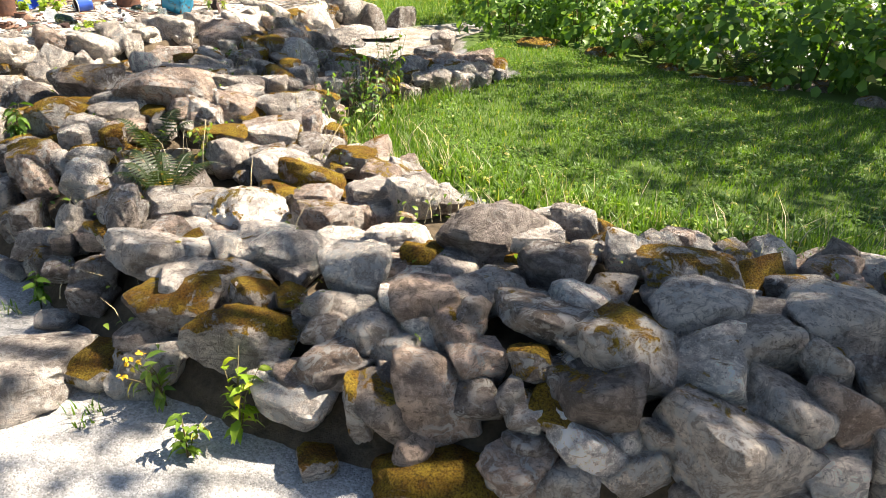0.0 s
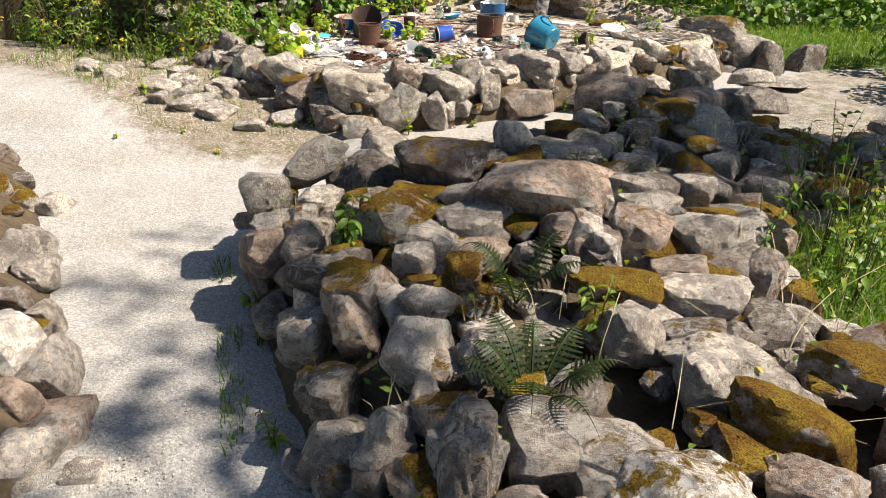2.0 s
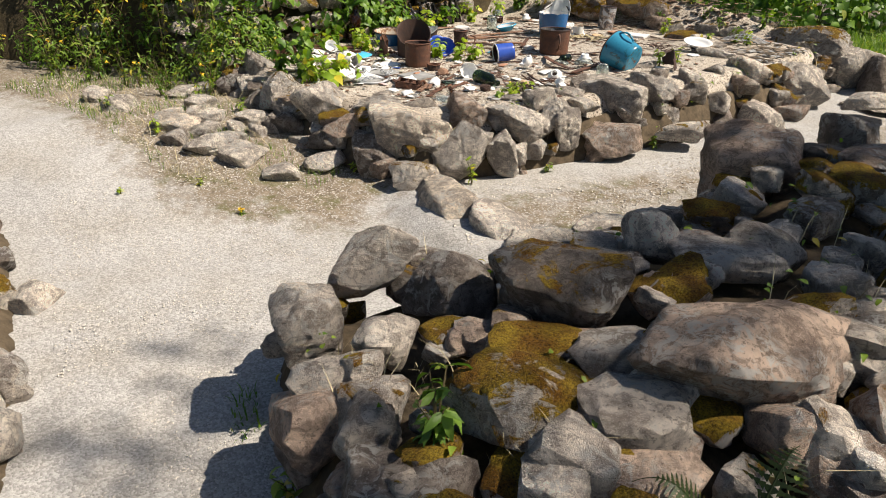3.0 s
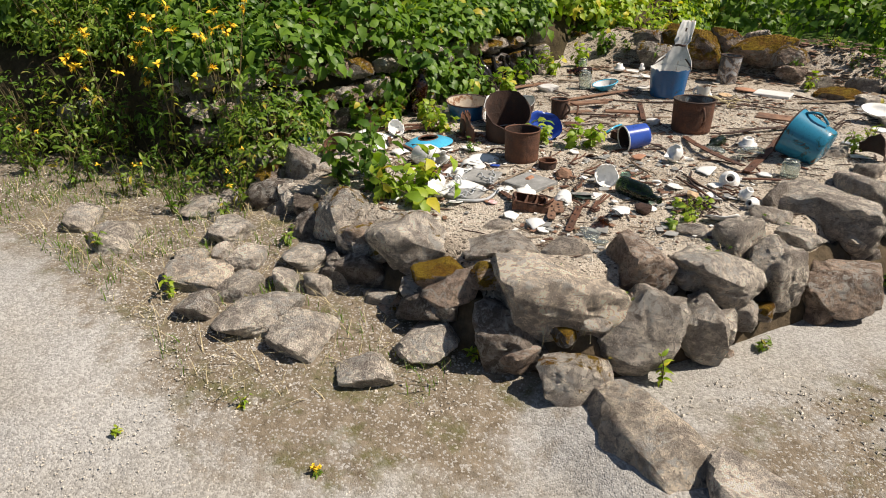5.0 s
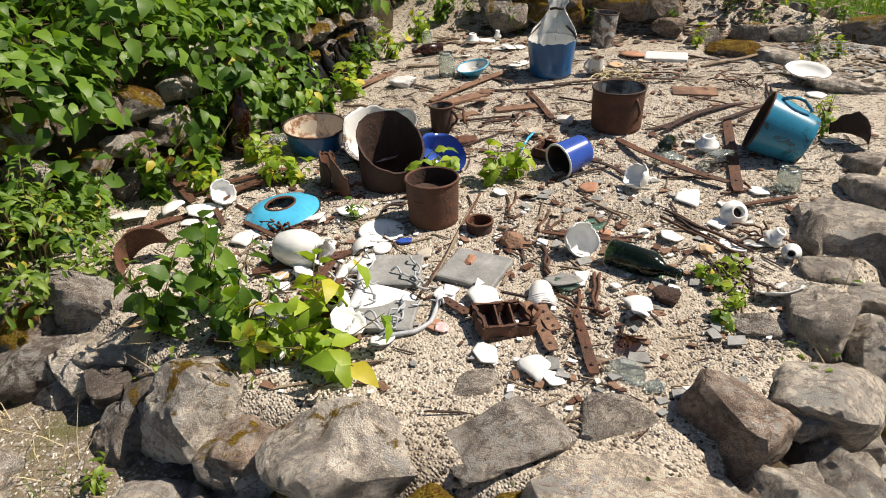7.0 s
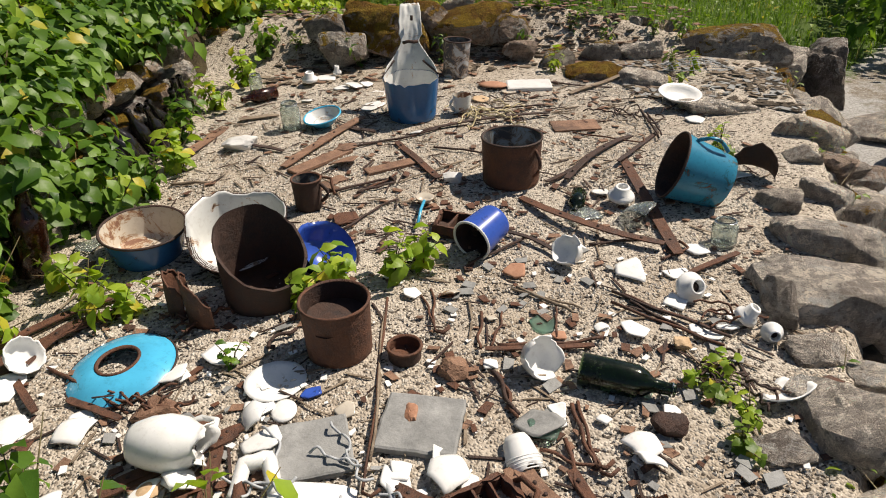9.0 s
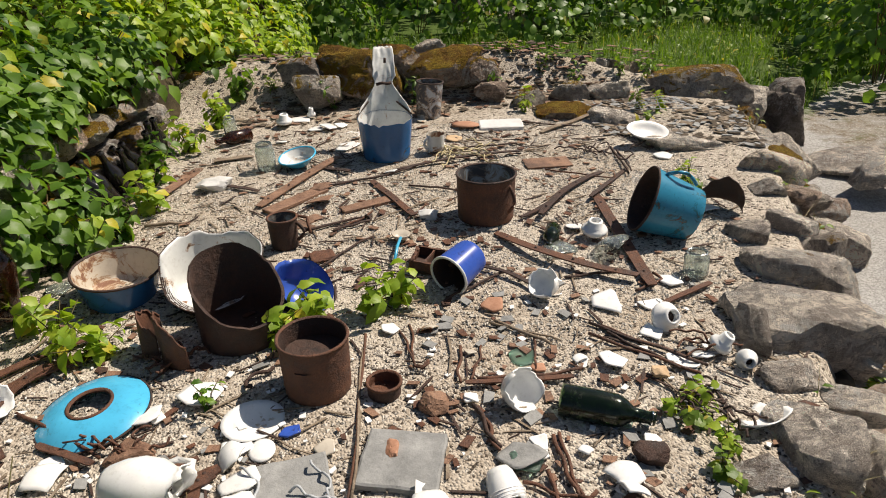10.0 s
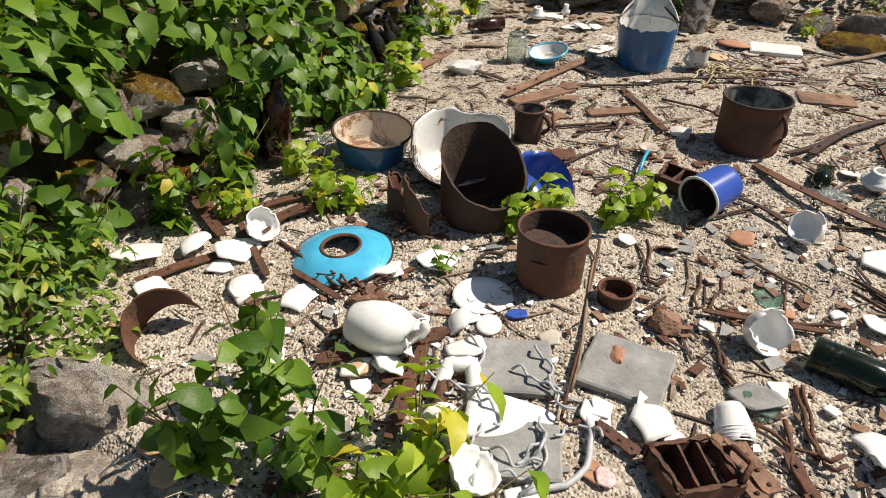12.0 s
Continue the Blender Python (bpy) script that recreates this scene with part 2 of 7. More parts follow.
# ---- building helpers ----
def thing(name, at, label, category, group="", turn=0, kind=""):
    ob = new(name)
    ob.empty_display_size = .05
    ob.matrix_world = at if isinstance(at, Matrix) else pose(*at, 0, 0, turn)
    return tagged(ob, label, category, group, kind)


def mesh_of(name, verts, faces, material, flat=False):
    me = bpy.data.meshes.new(name)
    me.from_pydata([tuple(v) for v in verts], [], faces)
    me.materials.append(material)
    me.polygons.foreach_set("use_smooth", [not flat] * len(me.polygons))
    me.update()
    return me


def sub(name, me, parent, label="", at=None):
    """A mesh as a part of a thing; at: its pose within the thing."""
    ob = new(name, me)
    ob.parent = parent
    if at is not None:
        ob.matrix_basis = at
    return tagged(ob, label)


def part(name, bm, material, parent, label="", at=None, flat=False):
    me = bpy.data.meshes.new(name)
    bm.to_mesh(me)
    bm.free()
    me.materials.append(material)
    me.polygons.foreach_set("use_smooth", [not flat] * len(me.polygons))
    return sub(name, me, parent, label, at)


def lathe(profile, steps=36, wobble=0.0, edge=None, seed=0):
    """A turned shape from (radius, height) pairs. edge: a highest height by the turn, for torn rims."""
    bm = bmesh.new()
    rings = []
    for r, z in profile:
        ring = []
        for i in range(steps):
            a = 2 * math.pi * i / steps
            k = 1 + wobble * noise.noise((math.cos(a) * 1.5 + seed, math.sin(a) * 1.5, z * 9))
            ring.append(bm.verts.new((r * k * math.cos(a), r * k * math.sin(a), min(z, edge(a)) if edge else z)))
        rings.append(ring)
    for low, high in zip(rings, rings[1:]):
        for i in range(steps):
            bm.faces.new((low[i - 1], low[i], high[i], high[i - 1]))
    if profile[0][0] < .004:
        bmesh.ops.remove_doubles(bm, verts=rings[0], dist=.01)
    if profile[-1][0] < .004:
        bmesh.ops.remove_doubles(bm, verts=rings[-1], dist=.01)
    return bm


def tube(points, radius, sides=7, ends=None):
    """A round bar along points; ends: the radius at the far end."""
    verts, faces, pts = [], [], [Vector(p) for p in points]
    for i, p in enumerate(pts):
        ahead = (pts[min(i + 1, len(pts) - 1)] - pts[max(i - 1, 0)]).normalized()
        side = ahead.orthogonal().normalized()
        if abs(ahead.z) < .95:
            side = ahead.cross(Vector((0, 0, 1))).normalized()
        other = ahead.cross(side)
        r = radius if ends is None else radius + (ends - radius) * i / max(len(pts) - 1, 1)
        for k in range(sides):
            a = 2 * math.pi * k / sides
            verts.append(p + side * (r * math.cos(a)) + other * (r * math.sin(a)))
    for i in range(len(pts) - 1):
        for k in range(sides):
            j = (k + 1) % sides
            faces.append((i * sides + k, i * sides + j, (i + 1) * sides + j, (i + 1) * sides + k))
    faces.append(tuple(range(sides))[::-1])
    faces.append(tuple(range((len(pts) - 1) * sides, len(pts) * sides)))
    return verts, faces


def eased(points, steps=4):
    """Points of a smooth curve through the given ones."""
    pts = [Vector(p) for p in points]
    out = []
    for i in range(len(pts) - 1):
        a, b, c, d = pts[max(i - 1, 0)], pts[i], pts[i + 1], pts[min(i + 2, len(pts) - 1)]
        for k in range(steps):
            t = k / steps
            out.append(.5 * (2 * b + (c - a) * t + (2 * a - 5 * b + 4 * c - d) * t * t + (3 * b - a - 3 * c + d) * t ** 3))
    return out + [pts[-1]]


def ring_of(radius, thick, z=0.0, steps=32):
    return lathe([(radius - thick, z), (radius - thick * .3, z + thick), (radius + thick * .6, z + thick * .6), (radius + thick * .8, z - thick * .4), (radius - thick * .5, z - thick), (radius - thick, z)], steps)


def slab(a, b, c, cut=.12, seed=0, rough=.004, steps=6):
    """A plate with worn, uneven edges; half sizes a and b, thickness c, standing on z = 0."""
    rnd = random.Random(seed)
    bm = bmesh.new()
    outline = []
    corner = [(-a, -b), (a, -b), (a, b), (-a, b)]
    for i in range(4):
        (x0, y0), (x1, y1) = corner[i], corner[(i + 1) % 4]
        for k in range(steps):
            f = (k + .06 if k == 0 else k) / steps
            outline.append((x0 + (x1 - x0) * f + rnd.uniform(-rough, rough), y0 + (y1 - y0) * f + rnd.uniform(-rough, rough)))
    lower = [bm.verts.new((x, y, 0)) for x, y in outline]
    upper = [bm.verts.new((x, y, c * .82)) for x, y in outline]
    top = [bm.verts.new((x * (1 - cut * c / a), y * (1 - cut * c / b), c)) for x, y in outline]
    for i in range(len(outline)):
        bm.faces.new((lower[i - 1], lower[i], upper[i], upper[i - 1]))
        bm.faces.new((upper[i - 1], upper[i], top[i], top[i - 1]))
    bm.faces.new(top)
    bm.faces.new(lower[::-1])
    return bm


def sheet_grid(nu, nv, place, thick):
    """A curved plate: place(u, v) gives a point for u and v in 0..1, thickened along its own normal."""
    pts = [[Vector(place(i / nu, j / nv)) for j in range(nv + 1)] for i in range(nu + 1)]
    verts, faces, m = [], [], nv + 1
    for side in (0, 1):
        for i in range(nu + 1):
            for j in range(nv + 1):
                du = pts[min(i + 1, nu)][j] - pts[max(i - 1, 0)][j]
                dv = pts[i][min(j + 1, nv)] - pts[i][max(j - 1, 0)]
                nrm = du.cross(dv)
                verts.append(pts[i][j] + (nrm.normalized() * thick if side and nrm.length > 0 else Vector()))
    o = (nu + 1) * m
    for i in range(nu):
        for j in range(nv):
            a, b, c, d = i * m + j, (i + 1) * m + j, (i + 1) * m + j + 1, i * m + j + 1
            faces += [(d, c, b, a), (o + a, o + b, o + c, o + d)]
    for i in range(nu):
        for j, flip in ((0, False), (nv, True)):
            f = (i * m + j, (i + 1) * m + j, o + (i + 1) * m + j, o + i * m + j)
            faces.append(f[::-1] if flip else f)
    for j in range(nv):
        for i, flip in ((0, True), (nu, False)):
            f = (i * m + j, i * m + j + 1, o + i * m + j + 1, o + i * m + j)
            faces.append(f[::-1] if flip else f)
    return verts, faces


# ---- the lie of the land ----
def smooth(v, a, b):
    k = min(max((v - a) / (b - a), 0.0), 1.0)
    return k * k * (3 - 2 * k)


WALL_LINE = [(-0.35, 1.81), (-0.88, 2.08), (-1.34, 2.49), (-1.87, 2.92), (-2.34, 3.36), (-2.72, 3.74), (-2.40, 4.15), (-1.99, 4.46), (-1.64, 5.04),
             (-1.23, 5.62), (-0.65, 6.10), (0.05, 6.47), (0.52, 6.26), (0.46, 5.80), (-0.06, 5.27), (-0.47, 4.63), (-0.43, 3.95), (-0.06, 3.62), (0.41, 3.24), (0.99, 2.95),
             (1.81, 2.84), (3.79, 2.85), (3.79, 1.72), (1.46, 1.63), (0.41, 1.64)]
BED_LINE = [(-3.55, 5.3), (-3.1, 5.38), (-2.8, 5.75), (-2.48, 6.2), (-2.15, 6.75), (-1.85, 7.3), (-1.5, 8), (-1.25, 8.9), (-1.6, 9.6), (-2.6, 9.9),
            (-4.4, 10), (-5.4, 9.5), (-6.2, 7.5), (-6, 6.5), (-5.6, 6.05), (-5.05, 5.8), (-4.35, 5.5), (-3.95, 5.38)]
BANK_LINE = [(-6.6, 6.0), (-5.75, 6.1), (-5.35, 6.5), (-5.12, 7.1), (-4.95, 7.7), (-4.85, 8.3), (-4.75, 9.0), (-4.55, 9.9), (-4.3, 10.8), (-4.2, 13),
             (-7, 17), (-13, 15), (-13, 5.5), (-8.5, 5.4)]
LEFT_LINE = [(-1.95, 2.18), (-2.39, 2.67), (-3.12, 3.14), (-3.80, 3.55), (-4.55, 3.96), (-5.20, 3.76), (-4.85, 3.09), (-3.68, 2.34), (-2.63, 1.58)]


def inside(x, y, line):
    """Depth inside a closed line, in metres; negative outside."""
    best, odd = 1e9, False
    for i in range(len(line)):
        (ax, ay), (bx, by) = line[i - 1], line[i]
        k = min(max(((x - ax) * (bx - ax) + (y - ay) * (by - ay)) / ((bx - ax) ** 2 + (by - ay) ** 2), 0), 1)
        best = min(best, (x - ax - k * (bx - ax)) ** 2 + (y - ay - k * (by - ay)) ** 2)
        if (ay > y) != (by > y) and x < (bx - ax) * (y - ay) / (by - ay) + ax:
            odd = not odd
    return best ** .5 if odd else -best ** .5


def ground_z(x, y):
    s = -.8 * (x + 3.4) + .6 * (y - 4.7)
    left = .17 * min(max(s, 0), 1.5) * smooth(y, 3.6, 4.4)
    d = .6 * (x + 3.09) + .8 * (y - 5.08)
    up = (.085 + .035 * min(max(y - 6, 0), 4)) * smooth(d, -.05, .12) * smooth(y, 2.2, 2.6)
    lawn = .24 * smooth(inside(x, y, LAWN_LINE), -.35, .05) + .03 * smooth(y, 4, 7) if -1.5 < x < 12 and 2 < y < 11 else 0
    return max(left, up, lawn)


def wall_z(x, y):
    d = inside(x, y, WALL_LINE)
    if d <= 0:
        return -1.0
    top = .31 + .025 * (y - 3) + .22 * math.exp(-((x + 1.34) ** 2 + (y - 4.02) ** 2) / .5) + .25 * math.exp(-((x + 1.23) ** 2 + (y - 5.22) ** 2) / .28) + .08 * smooth(x, -.3, .3) * smooth(3.5 - y, 0, .7)
    steep = .4 - .24 * smooth(y, 3.0, 3.6) - .07 * smooth(x, .18, .76)
    return top * (1 - (1 - min(d / steep, 1)) ** 2)


def bed_top(x, y):
    return .42 + .032 * (y - 6) + .22 * smooth(y, 9.25, 9.7)


def bed_z(x, y):
    d = inside(x, y, BED_LINE)
    return -1.0 if d <= 0 else bed_top(x, y) * (1 - (1 - min(d / .2, 1)) ** 2)


def bank_z(x, y):
    d = inside(x, y, BANK_LINE)
    if d <= 0:
        return -1.0
    return .45 + .36 * smooth(d, 0, .22) + .22 * min(d, 4)


def left_z(x, y):
    d = inside(x, y, LEFT_LINE)
    return -1.0 if d <= 0 else .2 * (1 - (1 - min(d / .3, 1)) ** 2)


def lie(x, y):
    """The top of the ground, the bed, the bank and the walls' cores."""
    return max(ground_z(x, y), wall_z(x, y), bed_z(x, y), bank_z(x, y), left_z(x, y))


LAWN_LINE = [(-0.59, 3.83), (-0.06, 3.50), (0.99, 2.86), (1.93, 2.67), (4.73, 2.55), (10.56, 3.68), (10.56, 10.52), (4.26, 7.09), (3.44, 7.51), (2.74, 8.17), (1.80, 9.50), (0.64, 9.68), (0.11, 8.30), (0.17, 7.39), (0.64, 6.27), (0.06, 5.33), (-0.53, 4.74)]
BACK_LINE = [(-4.5, 9.9), (-1.2, 9.5), (-.7, 9.3), (.2, 10.1), (1.5, 10.5), (6, 11), (9, 20), (-9, 20)]
UPPER_LINE = [(-3.0, 5.2), (-1.9, 4.35), (-1.2, 5.2), (-.4, 6.0), (.2, 7.5), (2, 9), (2, 11), (-.8, 9.5), (-1.2, 7.6), (-2.1, 6.5), (-2.8, 5.6)]
EARTH_LINE = [(-3.3, 4.9), (-3.9, 4.6), (-4.6, 4.75), (-5.6, 5.0), (-8, 5.0), (-8, 6.5), (-5.4, 6.3), (-4.3, 5.7), (-3.4, 5.4)]


def build_ground():
    fine = [-7 + i * .075 for i in range(148)]
    xs = [-400, -150, -60, -30, -18, -12, -9] + fine + [4.6, 6, 9, 14, 25, 60, 150, 400]
    ys = [-400, -150, -60, -25, -10, -4, -1.5] + [i * .075 for i in range(160)] + [12.5, 13.5, 15, 18, 24, 40, 80, 200, 400]
    verts, faces, tone = [], [], []
    for y in ys:
        for x in xs:
            z = ground_z(x, y) + .012 * noise.noise((x * 2.2, y * 2.2, 0)) + .004 * noise.noise((x * 9, y * 9, 3))
            verts.append((x, y, z))
            lawn = max(smooth(inside(x, y, LAWN_LINE), -.15, .15), smooth(inside(x, y, BACK_LINE), -.3, .3)) if -12 < x < 12 and -2 < y < 25 else .8
            earth = smooth(inside(x, y, EARTH_LINE), -.6, .45) if -12 < x < 12 and 3 < y < 8 else 0
            earth = max(earth, .58 * smooth(inside(x, y, UPPER_LINE), -.1, .3)) if -4 < x < 4 and 4 < y < 13 else earth
            tone.append((lawn, earth, 0, 1))
    w = len(xs)
    for j in range(len(ys) - 1):
        for i in range(w - 1):
            faces.append((j * w + i, j * w + i + 1, (j + 1) * w + i + 1, (j + 1) * w + i))
    me = mesh_of("ground", verts, faces, GROUND)
    layer = me.color_attributes.new("surface", "FLOAT_COLOR", "POINT")
    layer.data.foreach_set("color", [v for c in tone for v in c])
    tagged(new("ground", me), "pale grey gravel path with bare earth and turf", "ground", "", "structure")


def build_mound(name, line, height, sink, material, label, step=.055, rough=.02, kind="structure", parent=None):
    """A heap of ground inside a closed line; it dips under the ground outside."""
    x0, x1 = min(p[0] for p in line) - .1, max(p[0] for p in line) + .1
    y0, y1 = min(p[1] for p in line) - .1, max(p[1] for p in line) + .1
    nx, ny = int((x1 - x0) / step) + 1, int((y1 - y0) / step) + 1
    verts, faces = [], []
    for j in range(ny + 1):
        for i in range(nx + 1):
            x, y = x0 + (x1 - x0) * i / nx, y0 + (y1 - y0) * j / ny
            z = height(x, y)
            verts.append((x, y, -.3 if z < 0 else z - sink + rough * noise.noise((x * 6, y * 6, 1)) + rough * .4 * noise.noise((x * 19, y * 19, 5))))
    w = nx + 1
    for j in range(ny):
        for i in range(nx):
            q = (j * w + i, j * w + i + 1, (j + 1) * w + i + 1, (j + 1) * w + i)
            if any(verts[k][2] > -.29 for k in q):
                faces.append(q)
    me = mesh_of(name, verts, faces, material)
    if parent:
        return sub(name, me, parent, label)
    return tagged(new(name, me), label, "ground", "", kind)


build_ground()
build_mound("ground_bed", BED_LINE, lambda x, y: bed_z(x, y) - .16 * (1 - smooth(inside(x, y, BED_LINE), .14, .26)), 0, BED, "tan pea gravel filling the raised rubbish bed", .05, .008)
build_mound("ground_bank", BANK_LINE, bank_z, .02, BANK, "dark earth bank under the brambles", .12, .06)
garden_wall = tagged(new("wall_garden"), "broad dry wall of mossy field stones beside gravel", "wall", "", "structure")
side_wall = tagged(new("wall_side"), "low dry wall of pale stones across the gravel", "wall", "", "structure")
bed_rim = tagged(new("wall_bed"), "rough stone rim round the raised gravel bed", "wall", "", "structure")
stepping_stones = tagged(new("pavement"), "flat grey stones let into the trodden earth", "paving", "", "structure")
bank_stones = tagged(new("wall_bank"), "loose stones showing in the shaded earth bank", "wall", "", "structure")
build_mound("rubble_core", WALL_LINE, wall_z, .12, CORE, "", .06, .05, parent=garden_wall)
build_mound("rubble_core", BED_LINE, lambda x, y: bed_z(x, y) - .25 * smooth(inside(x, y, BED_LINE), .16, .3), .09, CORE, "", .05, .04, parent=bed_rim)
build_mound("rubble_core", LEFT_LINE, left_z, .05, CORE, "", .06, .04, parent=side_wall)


# ---- stones ----
def rock_mesh(seed):
    """A boulder of unit size: a ball cut by a dozen planes and roughened."""
    rnd = random.Random(100 + seed)
    bm = bmesh.new()
    bmesh.ops.create_icosphere(bm, subdivisions=4 if seed < 14 else 3, radius=1)
    planes = []
    for k in range(5 + seed % 4):
        v = Vector((rnd.gauss(0, 1), rnd.gauss(0, 1), rnd.gauss(0, 1))).normalized()
        planes.append((v, rnd.uniform(.66, .92)))
    for v in ((1, 0, 0), (-1, 0, 0), (0, 1, 0), (0, -1, 0), (0, 0, 1), (0, 0, -1)):
        w = (Vector(v) + Vector((rnd.uniform(-.38, .38), rnd.uniform(-.38, .38), rnd.uniform(-.38, .38)))).normalized()
        planes.append((w, rnd.uniform(.64, .88)))
    for v in bm.verts:
        d = v.co.normalized()
        cuts = sorted(reach / max(d.dot(p), .05) for p, reach in planes)
        r = min(cuts[0], 1.25)
        r -= .035 * max(0, 1 - (cuts[1] - cuts[0]) * 16)
        # ledges where the layers have broken away
        r -= .045 * max(0.0, noise.noise(d * 3.1 + Vector((seed * 5, 2, 0))) * 5 - 1.1) if noise.noise(d * 3.1 + Vector((seed * 5, 2, 0))) < .45 else .05
        r += .04 * noise.noise(d * 2.1 + Vector((seed * 3, 0, 0))) + .05 * abs(noise.noise(d * 4.5 + Vector((0, seed, 0)))) + .035 * noise.noise(d * 9 + Vector((0, 0, seed))) + .02 * noise.noise(d * 20 + Vector((seed, 0, 3)))
        v.co = d * r
    me = bpy.data.meshes.new("stone")
    bm.to_mesh(me)
    bm.free()
    me.materials.append(STONE)
    me.polygons.foreach_set("use_smooth", [True] * len(me.polygons))
    me.set_sharp_from_angle(angle=math.radians(22))
    return me


ROCKS = [rock_mesh(s) for s in range(22)]
TONES = [(.31, .275, .248), (.56, .518, .47), (.78, .733, .665), (.52, .42, .35), (.94, .91, .86), (.83, .755, .65)]
chance = random.Random(3)


def stone(wall, x, y, z, a, b, c, turn, lean, shape, tone, moss):
    ob = new("stone", ROCKS[shape])
    ob.parent = wall
    ob.matrix_basis = pose(x, y, z, chance.uniform(-8, 8), lean, turn) @ Matrix.Diagonal((a, b, c, 1))
    k = chance.uniform(.86, 1.14)
    ob.color = (*(v * k for v in TONES[tone]), moss)


def fill(wall, line, height, count, deep, seed, band=9.0, low=.04, high=.095):
    """Small stones that fill the gaps of a wall, sunk below its face."""
    rnd = random.Random(seed)
    xs, ys = [p[0] for p in line], [p[1] for p in line]
    made = 0
    while made < count:
        x, y = rnd.uniform(min(xs), max(xs)), rnd.uniform(min(ys), max(ys))
        d = inside(x, y, line)
        if not 0.02 < d < band:
            continue
        made += 1
        r = rnd.uniform(low, high)
        stone(wall, x, y, height(x, y) - deep, r * rnd.uniform(.9, 1.5), r, r * rnd.uniform(.6, 1), rnd.uniform(0, 180), rnd.uniform(-25, 25), rnd.randrange(14, 22), rnd.choice((0, 1, 1, 3, 2)), rnd.choice((0, 0, .4, .8)))




# ---- plants ----
def leaf_arrays(spots, size, seed, droop=.25, slim=.36, spread=.35, facing=None):
    """Pointed oval leaves, folded along the midrib, at (place, outward) spots: vertices and faces of all of them."""
    rnd = random.Random(seed)
    base = [(0, 0, 0), (0, .33, .03), (0, .68, .02), (0, 1, -.12 - droop * .4), (-.85 * slim, .3, .1), (-slim * .62, .66, .06), (.85 * slim, .3, .1), (slim * .62, .66, .06)]
    plan = [(0, 1, 4), (4, 1, 2, 5), (5, 2, 3), (0, 6, 1), (1, 6, 7, 2), (2, 7, 3)]
    verts, faces = [], []
    for spot, out in spots:
        s = size * rnd.uniform(.55, 1.25)
        n = (Vector(out) + Vector((rnd.gauss(0, spread), rnd.gauss(0, spread), rnd.gauss(.5, spread)))).normalized()
        along = n.cross(Vector((rnd.gauss(0, 1), rnd.gauss(0, 1), rnd.gauss(0, .4)))).normalized()
        along = (along - Vector((0, 0, droop * rnd.random()))).normalized()
        side = along.cross(n).normalized()
        up = side.cross(along)
        o = len(verts)
        for x, y, z in base:
            verts.append(spot + side * (x * s) + along * (y * s) + up * (z * s))
        faces += [tuple(o + k for k in f) for f in plan]
    return verts, faces


def dome_spots(count, radius, height, rnd, hollow=.55, low=.05):
    """Spots on and in an uneven dome over the origin, with the way out of it."""
    spots = []
    while len(spots) < count:
        d = Vector((rnd.gauss(0, 1), rnd.gauss(0, 1), abs(rnd.gauss(0, .8)) + .02)).normalized()
        k = (hollow + (1 - hollow) * rnd.random() ** .5) * (1 + .35 * noise.noise(d * 2.3 + Vector((rnd.seed_shift, 0, 0))))
        p = Vector((d.x * radius * k, d.y * radius * k, low + d.z * height * k))
        spots.append((p, d))
    return spots


class Chance(random.Random):
    seed_shift = 0.0


def bush(name, x, y, z, radius, height, count, size, leaf, seed, label, category="shrub", group="", slim=.36, stems=7):
    rnd = Chance(seed)
    rnd.seed_shift = seed * 1.7
    ob = thing(name, (x, y, z), label, category, group)
    verts, faces = leaf_arrays(dome_spots(count, radius, height, rnd), size, seed, slim=slim)
    tagged(sub("foliage", mesh_of("foliage", verts, faces, leaf), ob), kind="stuff")
    for k in range(stems):
        a, r = rnd.uniform(0, 6.28), rnd.uniform(.2, .8) * radius
        top = Vector((math.cos(a) * r, math.sin(a) * r, height * rnd.uniform(.6, .95)))
        pts = [Vector((math.cos(a) * .04, math.sin(a) * .04, -.03)), top * .5 + Vector((0, 0, height * .12)), top]
        sub("stem", mesh_of("stem", *tube(pts, .006, 5, .002), STEM), ob)
    return ob


def blade_field(name, spots, tall, wide, material, seed, label, category, bend=.5):
    """Grass: one curved blade to a spot."""
    rnd = random.Random(seed)
    verts, faces = [], []
    for x, y, z in spots:
        h, w, a = tall * rnd.uniform(.4, 1.3), wide * rnd.uniform(.6, 1.3), rnd.uniform(0, 6.28)
        dx, dy, b = math.cos(a), math.sin(a), bend * h * rnd.uniform(.2, 1.2)
        t = a + rnd.uniform(1, 2)
        sx, sy = math.cos(t) * w / 2, math.sin(t) * w / 2
        o = len(verts)
        verts += [(x - sx, y - sy, z), (x + sx, y + sy, z), (x + dx * b * .3 + sx * .8, y + dy * b * .3 + sy * .8, z + h * .55), (x + dx * b * .3 - sx * .8, y + dy * b * .3 - sy * .8, z + h * .55), (x + dx * b, y + dy * b, z + h)]
        faces += [(o, o + 1, o + 2, o + 3), (o + 3, o + 2, o + 4)]
    return tagged(new(name, mesh_of(name, verts, faces, material, True)), label, category, "", "stuff")


def scatter(line, count, seed, keep=None):
    rnd = random.Random(seed)
    xs, ys, spots = [p[0] for p in line], [p[1] for p in line], []
    while len(spots) < count:
        x, y = rnd.uniform(min(xs), max(xs)), rnd.uniform(min(ys), max(ys))
        if inside(x, y, line) > 0 and (keep is None or keep(x, y, rnd)):
            spots.append((x, y, ground_z(x, y)))
    return spots


